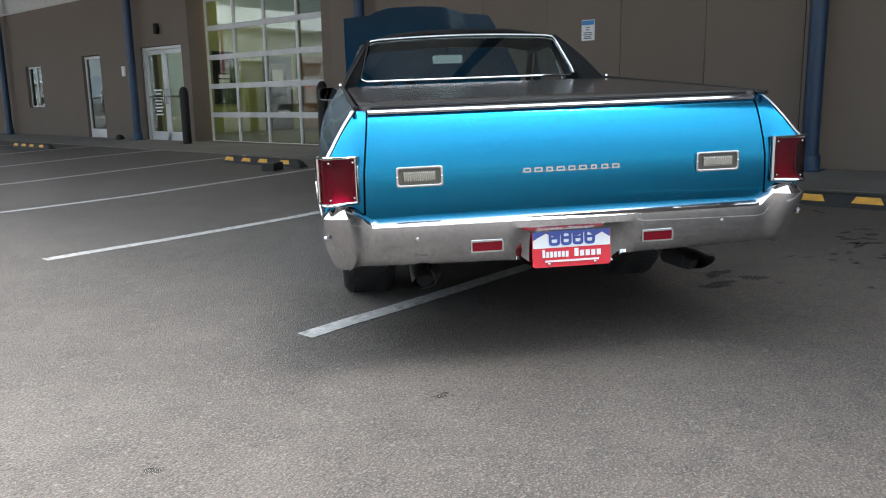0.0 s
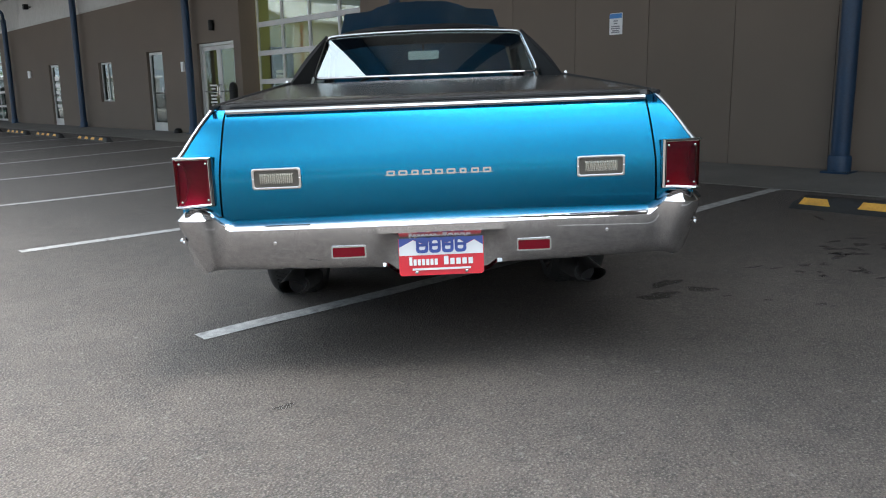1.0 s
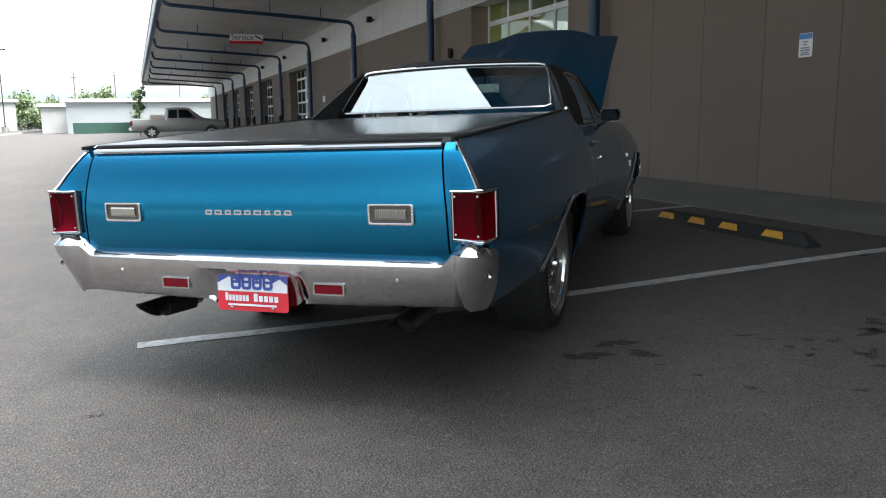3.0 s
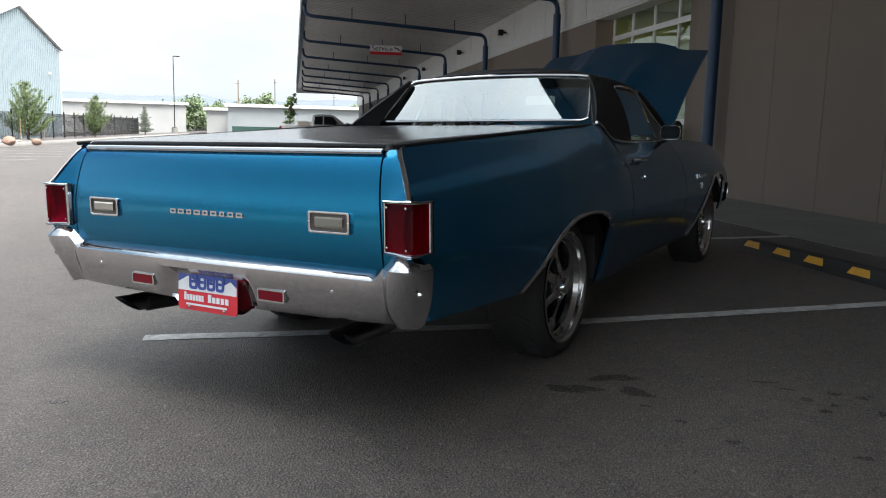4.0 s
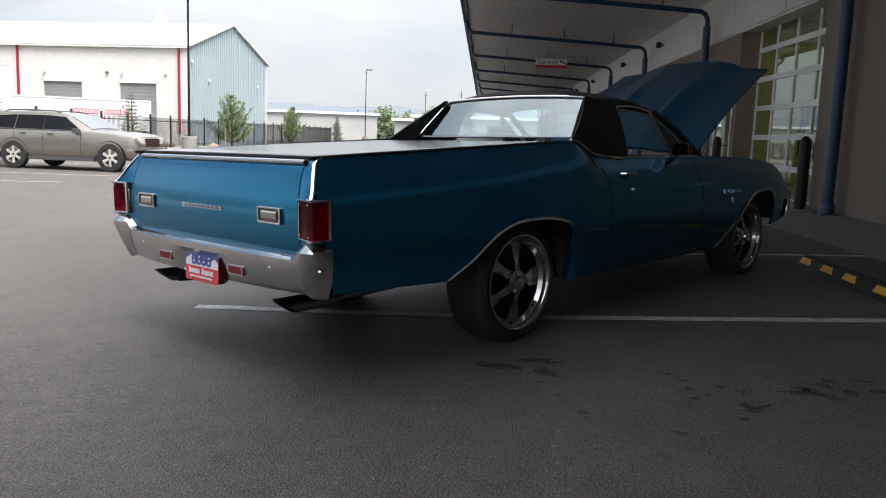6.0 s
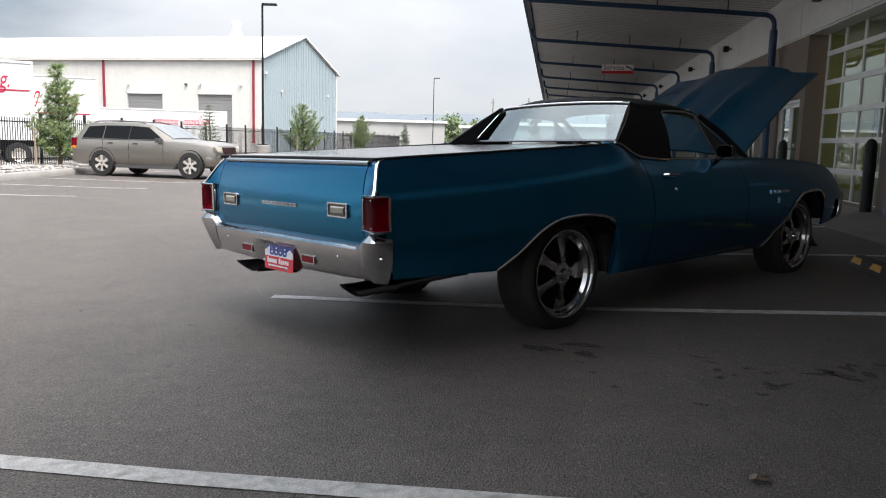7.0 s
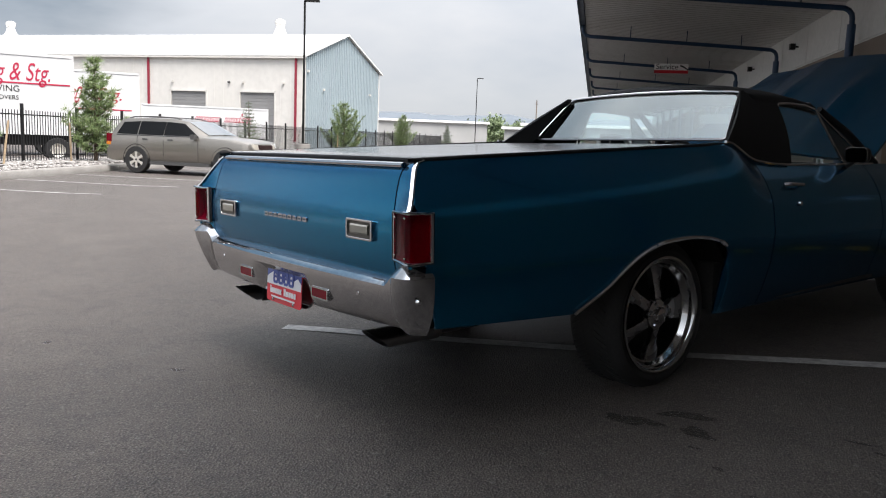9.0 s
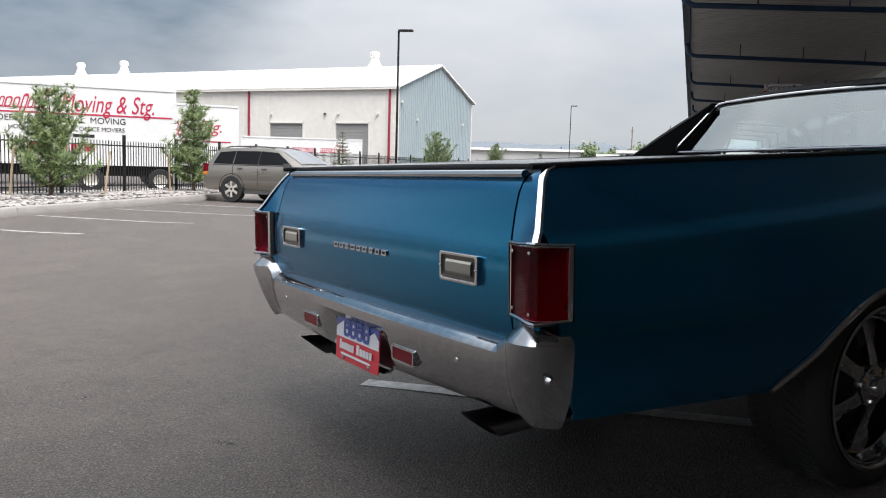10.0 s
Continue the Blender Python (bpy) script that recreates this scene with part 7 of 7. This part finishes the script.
def conifer(at, h, spread, seed, label, mat, whorls=10, per=7, needle=0.24, lift=0.95, fill=0.8):
    """Trunk, upswept limbs, and tufts of separate needles along them."""
    rnd = random.Random(seed)
    e = empty("pine_tree", at, label, "tree", "young conifers along the fence")
    bm = bmesh.new()
    lean = rnd.uniform(-0.05, 0.05)
    pts = [(lean * h * t * t, 0.03 * math.sin(3 * t), h * t) for t in np.linspace(0, 1, 8)]
    tube(bm, pts, [0.055 * h / 3 * (1 - t) + 0.008 for t in np.linspace(0, 1, 8)], 8)
    part("trunk", bm, BARK, e)
    limbs = bmesh.new()
    verts, faces = [], []

    def tuft(c, d, size, n):
        d = d.normalized()
        for _ in range(n):
            r = Vector((rnd.gauss(0, 1), rnd.gauss(0, 1), rnd.gauss(0, 1))).normalized()
            w = (d * rnd.uniform(0.2, 1.0) + r * 0.85).normalized() * size * rnd.uniform(0.6, 1.15)
            s = w.cross(Vector((rnd.random(), rnd.random(), rnd.random()))).normalized() * size * 0.05
            i = len(verts)
            verts.extend([tuple(c - s), tuple(c + s), tuple(c + w)])
            faces.append((i, i + 1, i + 2))

    for k in range(whorls):
        t = 0.10 + 0.86 * k / (whorls - 1)
        base = Vector((lean * h * t * t, 0, h * t))
        reach = spread * (1 - t) ** 0.75 * rnd.uniform(0.6, 1.2) + 0.1
        n = per if k < whorls - 3 else 4
        for j in range(n):
            a = 2 * math.pi * (j + rnd.uniform(-0.3, 0.3)) / n + k * 1.1
            ln = reach * rnd.uniform(0.6, 1.15)
            up = lift * rnd.uniform(0.5, 1.3)
            dirv = Vector((math.cos(a), math.sin(a), 0))
            seg = [base + dirv * ln * u + Vector((0, 0, ln * up * u * u)) for u in (0, 0.35, 0.7, 1.0)]
            tube(limbs, seg, [0.016 * (1 - t) + 0.005, 0.011 * (1 - t) + 0.004, 0.006, 0.003], 5, False)
            steps = max(4, int(ln / 0.05 * fill))
            for q in range(steps):
                u = 0.22 + 0.78 * (q + rnd.random()) / steps
                i = min(2, int(u * 3))
                c = seg[i].lerp(seg[i + 1], min(1, u * 3 - i) if i < 2 else min(1, (u - 0.667) * 3))
                c = c + Vector((rnd.gauss(0, 0.03), rnd.gauss(0, 0.03), rnd.gauss(0, 0.025)))
                tuft(c, seg[-1] - seg[-2] + Vector((0, 0, 0.4 * ln)), needle, 17)
    tagged(part("limb", limbs, BARK, e), kind="stuff")
    me = bpy.data.meshes.new("crown")
    me.from_pydata(verts, [], faces)
    me.materials.append(mat)
    ob = new("crown", me)
    ob.parent = e
    tagged(ob, kind="stuff")
    return e


def on_bed(x, y):
    return Matrix.Translation((x, y, lot_z(-14.2) - 0.02))


conifer(on_bed(-19.78, 1.25), 2.62, 1.10, 11, "bushy young pine staked in the gravel bed", NEEDLE)
conifer(on_bed(-23.5, 5.77), 3.2, 1.05, 12, "tall young pine staked in the gravel bed", NEEDLE, whorls=11)
conifer(on_bed(-30.1, 14.1), 2.5, 0.75, 13, "slim young spruce in the gravel bed", NEEDLE_B, whorls=15, per=7, needle=0.08, lift=0.15, fill=1.3)
conifer(on_bed(-39.2, 24.77), 3.1, 1.35, 14, "broad young pine in the planting bed", NEEDLE, whorls=11)
conifer(on_bed(-48.4, 35.87), 2.85, 1.15, 15, "young pine in the planting bed", NEEDLE, whorls=11)
conifer(on_bed(-59.7, 49.8), 2.7, 0.7, 16, "small slim conifer in the planting bed", NEEDLE_B, whorls=16, needle=0.13, lift=0.2, fill=1.3)
for x, y, lx, ly in ((-19.2, 0.3, 0.12, 0.05), (-20.4, 2.6, -0.1, 0.1), (-22.9, 4.9, 0.14, -0.05), (-23.9, 6.9, 0.08, 0.1), (-39.6, 25.9, 0.05, 0.05), (-38.7, 24.0, 0.0, 0.0)):
    bm = bmesh.new()
    tube(bm, [(0, 0, -0.1), (lx, ly, 0.6), (lx * 2, ly * 2, 1.2)], [0.03, 0.028, 0.026], 7)
    tagged(part("tree_stake", bm, WOOD, at=on_bed(x, y)), "weathered tan wooden tree stake", "stake", "tree stakes")


def lamp_pole(x, y, h, base):
    e = empty("lot_light_pole", Matrix.Translation((x, y, 0.0)), "tall dark square light pole on a concrete pedestal", "street lamp", "lot light poles")
    bm = bmesh.new()
    lathe(bm, [(0, -0.2), (0.38, -0.2), (0.38, base - 0.03), (0.35, base), (0, base)], 20)
    part("pedestal", bm, CONCRETE, e, "round concrete pedestal")
    bm = bmesh.new()
    tube(bm, [(0, 0, base), (0, 0, h)], [0.075, 0.06], 4)
    box(bm, -0.2, 0.2, -0.2, 0.2, base, base + 0.04)
    part("pole", bm, BLACK, e, smooth=False)
    bm = bmesh.new()
    box(bm, 0.0, 0.75, -0.16, 0.16, -0.04, 0.05)
    part("lamp_head", bm, BLACK, e, at=Matrix.Translation((0, 0, h)) @ Matrix.Rotation(radians(50), 4, "Z"), bevel=0.02)
    return e


lamp_pole(-34.3, 19.17, 7.95, 0.65)
lamp_pole(-72.9, 65.25, 9.0, 0.65)
for i, (x, y, r) in enumerate(((-33.2, 19.9, 0.3), (-32.2, 20.6, 0.22), (-35.3, 18.6, 0.22), (-26.0, 8.9, 0.16))):
    bm = bmesh.new()
    bmesh.ops.create_icosphere(bm, subdivisions=2, radius=r)
    rnd = random.Random(40 + i)
    for v in bm.verts:
        v.co *= rnd.uniform(0.88, 1.1)
        v.co.z *= 0.75
    tagged(part("boulder", bm, surf("boulder_%d" % i, (0.20, 0.13, 0.10), (0.30, 0.20, 0.155), 5, 0.9, fine=40, bump=0.5), at=Matrix.Translation((x, y, r * 0.4))), "rounded tan boulder in the bed", "boulder")


def broadleaf(name, at, h, w, seed, count, label, leaf=0.12, bare=0.3, group=""):
    rnd = random.Random(seed)
    e = empty(name, at, label, "tree", group)
    bm = bmesh.new()
    tube(bm, [(0, 0, -0.1), (0.02, 0, h * 0.4), (0, 0.03, h * 0.9)], [0.03 * h / 3, 0.022 * h / 3, 0.008], 7)
    lobes = []
    for k in range(16):
        a, z = rnd.uniform(0, 6.28), h * rnd.uniform(bare, 0.95)
        r = w * rnd.uniform(0.3, 1.0) * (1.1 - 0.5 * abs(z / h - 0.55))
        c = Vector((math.cos(a) * r, math.sin(a) * r, z))
        lobes.append((c, w * rnd.uniform(0.25, 0.5)))
        tube(bm, [(0, 0, z * 0.7), tuple(c * 0.6 + Vector((0, 0, z * 0.32))), tuple(c)], [0.012 * h / 3, 0.008 * h / 3, 0.004], 5, False)
    part("trunk", bm, BARK, e)
    verts, faces = [], []
    for _ in range(count):
        c, r = lobes[rnd.randrange(len(lobes))]
        p = c + Vector((rnd.gauss(0, 0.5), rnd.gauss(0, 0.5), rnd.gauss(0, 0.42))) * r
        n1 = Vector((rnd.gauss(0, 1), rnd.gauss(0, 1), rnd.gauss(0, 1))).normalized() * leaf
        n2 = n1.cross(Vector((rnd.gauss(0, 1), rnd.gauss(0, 1), rnd.gauss(0, 1)))).normalized() * leaf * 0.55
        i = len(verts)
        verts += [tuple(p - n1), tuple(p + n2), tuple(p + n1), tuple(p - n2)]
        faces.append((i, i + 1, i + 2, i + 3))
    me = bpy.data.meshes.new("crown")
    me.from_pydata(verts, [], faces)
    me.materials.append(LEAF_HAZED if leaf > 0.2 else LEAF)
    ob = new("crown", me)
    ob.parent = e
    tagged(ob, kind="stuff")
    return e


def polar(az, r, z=0.0, eye=(2.5, -2.1)):
    return Matrix.Translation((eye[0] + r * math.cos(radians(az)), eye[1] + r * math.sin(radians(az)), z))


broadleaf("sapling", polar(129.4, 62, 0, (1.2, -2.63)), 3.9, 0.42, 60, 520, "slender young leafy sapling beyond the lot", 0.11, 0.35, "far trees")
broadleaf("sapling", polar(130.6, 95), 4.4, 0.8, 61, 900, "slender young leafy sapling beyond the lot", 0.14, 0.3, "far trees")
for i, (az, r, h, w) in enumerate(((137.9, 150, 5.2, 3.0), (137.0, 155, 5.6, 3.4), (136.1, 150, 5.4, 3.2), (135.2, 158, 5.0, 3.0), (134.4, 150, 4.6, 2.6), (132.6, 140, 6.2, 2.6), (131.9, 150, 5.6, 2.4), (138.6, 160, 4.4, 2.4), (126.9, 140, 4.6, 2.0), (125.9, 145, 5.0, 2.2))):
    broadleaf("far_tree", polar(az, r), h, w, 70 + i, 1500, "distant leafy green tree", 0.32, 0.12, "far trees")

# ---- distance ----
FAR_WHITE = surf("far_wall_white", (0.36, 0.365, 0.36), (0.42, 0.42, 0.415), 0.05, 0.6, fine=0.4)
FAR_GREY = surf("far_wall_grey", (0.30, 0.325, 0.335), (0.35, 0.375, 0.385), 0.05, 0.6, fine=0.4)


def far_shed(az0, az1, r, z1, mat, label, windows=0, deep=25.0, tilt=0.0):
    a, b = polar(az0, r).translation, polar(az1, r * (1 + tilt)).translation
    d = b - a
    ln = d.length
    e = empty("far_building", Matrix.Translation(a) @ Matrix.Rotation(math.atan2(d.y, d.x), 4, "Z"), label, "building", "far buildings")
    bm = bmesh.new()
    box(bm, 0, ln, -deep, 0, -0.5, z1)
    part("wall", bm, mat, e, smooth=False)
    bm = bmesh.new()
    box(bm, -0.4, ln + 0.4, -deep - 0.4, 0.4, z1, z1 + 0.35)
    part("roof", bm, ROOF_W, e, smooth=False)
    for i in range(windows):
        x = ln * (i + 0.6) / (windows + 0.2)
        bm = bmesh.new()
        box(bm, x - 1.6, x + 1.6, 0.0, 0.12, 0.0, min(3.0, z1 - 0.8))
        part("roll_door", bm, GREYDOOR, e, smooth=False)
    return e


far_shed(145.6, 138.2, 150, 3.9, FAR_WHITE, "low white shed far across the yards", 3)
far_shed(138.4, 134.9, 185, 4.0, FAR_GREY, "low grey shed in the distance", 2)
far_shed(135.6, 131.0, 130, 2.9, FAR_WHITE, "low pale building behind the trees", 2)
far_shed(133.2, 121.5, 120, 3.2, FAR_GREY, "long pale blue-grey shed beyond the lot", 2)
bm = bmesh.new()
a, b = polar(134.5, 80).translation, polar(121.5, 92).translation
d = b - a
box(bm, 0, d.length, -0.03, 0.03, 0, 1.0)
tagged(part("screen_fence", bm, surf("green_screen", (0.02, 0.06, 0.05), (0.03, 0.08, 0.065), 0.5, 0.8), at=Matrix.Translation(a) @ Matrix.Rotation(math.atan2(d.y, d.x), 4, "Z"), smooth=False), "dark green windscreen mesh fence far off", "fence")
for az, r, h in ((134.0, 120, 7.6), (131.5, 140, 9.0), (127.4, 170, 8.0)):
    e = empty("utility_pole", polar(az, r), "distant wooden utility pole", "utility pole", "utility poles")
    bm = bmesh.new()
    tube(bm, [(0, 0, -0.2), (0, 0, h)], [0.09, 0.07], 7)
    part("pole", bm, BARK, e)
    bm = bmesh.new()
    box(bm, -0.45, 0.45, -0.03, 0.03, h - 0.6, h - 0.54)
    part("crossarm", bm, BARK, e, smooth=False)
# the blue-grey base colour carries the haze of the distance
HILL = surf("hazy_hill", (0.105, 0.128, 0.152), (0.125, 0.148, 0.172), 0.002, 0.95, fine=0.02)
bm = bmesh.new()
rows = [[], [], []]
for i in range(121):
    az = radians(95 + 110 * i / 120)
    nz = noise.noise((i * 0.16, 0, 0)) * 0.6 + noise.noise((i * 0.5, 3, 0)) * 0.3 + noise.noise((i * 1.3, 7, 0)) * 0.12
    hgt = max(40, 90 + 48 * nz)
    for j, (r, z) in enumerate(((2350, -5), (2500, hgt * 0.55), (2750, hgt))):
        rows[j].append((r * math.cos(az), r * math.sin(az), z))
grid(bm, rows)
tagged(part("backdrop", bm, HILL), "hazy blue mountain ridge on the horizon", "mountains", kind="structure")

# ---- small litter and stains on the lot ----
bm = bmesh.new()
rows = [[(-0.05, -0.03, 0.004), (-0.02, -0.04, 0.02), (0.03, -0.03, 0.008), (0.06, -0.02, 0.015)], [(-0.05, 0.0, 0.016), (-0.01, 0.0, 0.03), (0.03, 0.01, 0.02), (0.05, 0.0, 0.004)], [(-0.04, 0.04, 0.004), (0.0, 0.03, 0.018), (0.02, 0.04, 0.01), (0.05, 0.03, 0.014)]]
grid(bm, rows)
bmesh.ops.solidify(bm, geom=list(bm.faces), thickness=0.002)
tagged(part("litter", bm, surf("litter_foil", (0.10, 0.07, 0.05), (0.32, 0.26, 0.20), 40, 0.4, fine=90), at=TILT @ Matrix.Translation((2.66, 0.17, -0.012)) @ Matrix.Rotation(0.5, 4, "Z") @ Matrix.Scale(0.62, 4)), "small crumpled brown wrapper on the asphalt", "litter")
OIL = surf("oil_stain", (0.030, 0.027, 0.025), (0.065, 0.057, 0.052), 20, 0.65, fine=90, bump=0.4, bump_d=0.002)
on, ol = OIL.node_tree.nodes, OIL.node_tree.links
soak, clear, blot = on.new("ShaderNodeMixShader"), on.new("ShaderNodeBsdfTransparent"), on.new("ShaderNodeTexNoise")
blot.inputs["Scale"].default_value, blot.inputs["Detail"].default_value = 45, 5
ol.new(blot.outputs["Fac"], soak.inputs["Fac"])
ol.new(on["Principled BSDF"].outputs["BSDF"], soak.inputs[1])
ol.new(clear.outputs["BSDF"], soak.inputs[2])
ol.new(soak.outputs["Shader"], on["Material Output"].inputs["Surface"])


def stain(x, y, rx, ry, turn, seed):
    rnd = random.Random(seed)
    bm = bmesh.new()
    k = 22
    ph = [rnd.uniform(0, 6.28) for _ in range(4)]
    rim = []
    for i in range(k):
        a = 2 * math.pi * i / k
        q = 1 + 0.22 * math.sin(2 * a + ph[0]) + 0.16 * math.sin(3 * a + ph[1]) + 0.12 * math.sin(5 * a + ph[2]) + rnd.uniform(-0.08, 0.08)
        rim.append(bm.verts.new((rx * q * math.cos(a), ry * q * math.sin(a), 0)))
    bm.faces.new(rim)
    tagged(part("oil_stain", bm, OIL, at=TILT @ Matrix.Translation((x, y, 0.0025 + dip(x * math.cos(radians(WALL_AZ)) + y * math.sin(radians(WALL_AZ))))) @ Matrix.Rotation(radians(turn), 4, "Z"), smooth=False), "dark oil drip stain on the asphalt", "stain", "oil stains", "structure")


SPOTS = [(-0.6, -0.25, 0.03, 0.022, 20, 1), (1.06, 0.94, 0.11, 0.05, 12, 2), (1.17, 1.16, 0.09, 0.05, 30, 3), (1.30, 1.02, 0.07, 0.045, 5, 10), (1.84, 1.34, 0.03, 0.014, 0, 4), (1.54, 0.78, 0.025, 0.013, 10, 5), (1.74, 0.67, 0.03, 0.014, 0, 6),
         (1.38, 0.88, 0.022, 0.012, 20, 7), (1.74, 1.39, 0.05, 0.015, 15, 8), (-1.5, -0.6, 0.03, 0.02, 0, 9)]
rnd = random.Random(77)
for i in range(26):
    # drips thicken towards the front of the next bay
    u = rnd.random()
    SPOTS.append((1.9 + 0.75 * u + rnd.gauss(0, 0.12), 1.15 + 0.75 * u + rnd.gauss(0, 0.2), rnd.uniform(0.014, 0.05) * (0.6 + u), rnd.uniform(0.012, 0.032) * (0.7 + u), rnd.uniform(-20, 40), 20 + i))
for i in range(14):
    SPOTS.append((rnd.uniform(2.5, 4.2), rnd.uniform(1.9, 3.9), rnd.uniform(0.03, 0.09), rnd.uniform(0.02, 0.045), rnd.uniform(0, 90), 60 + i))
for x, y, rx, ry, turn, seed in SPOTS:
    stain(x, y, rx, ry, turn, seed)
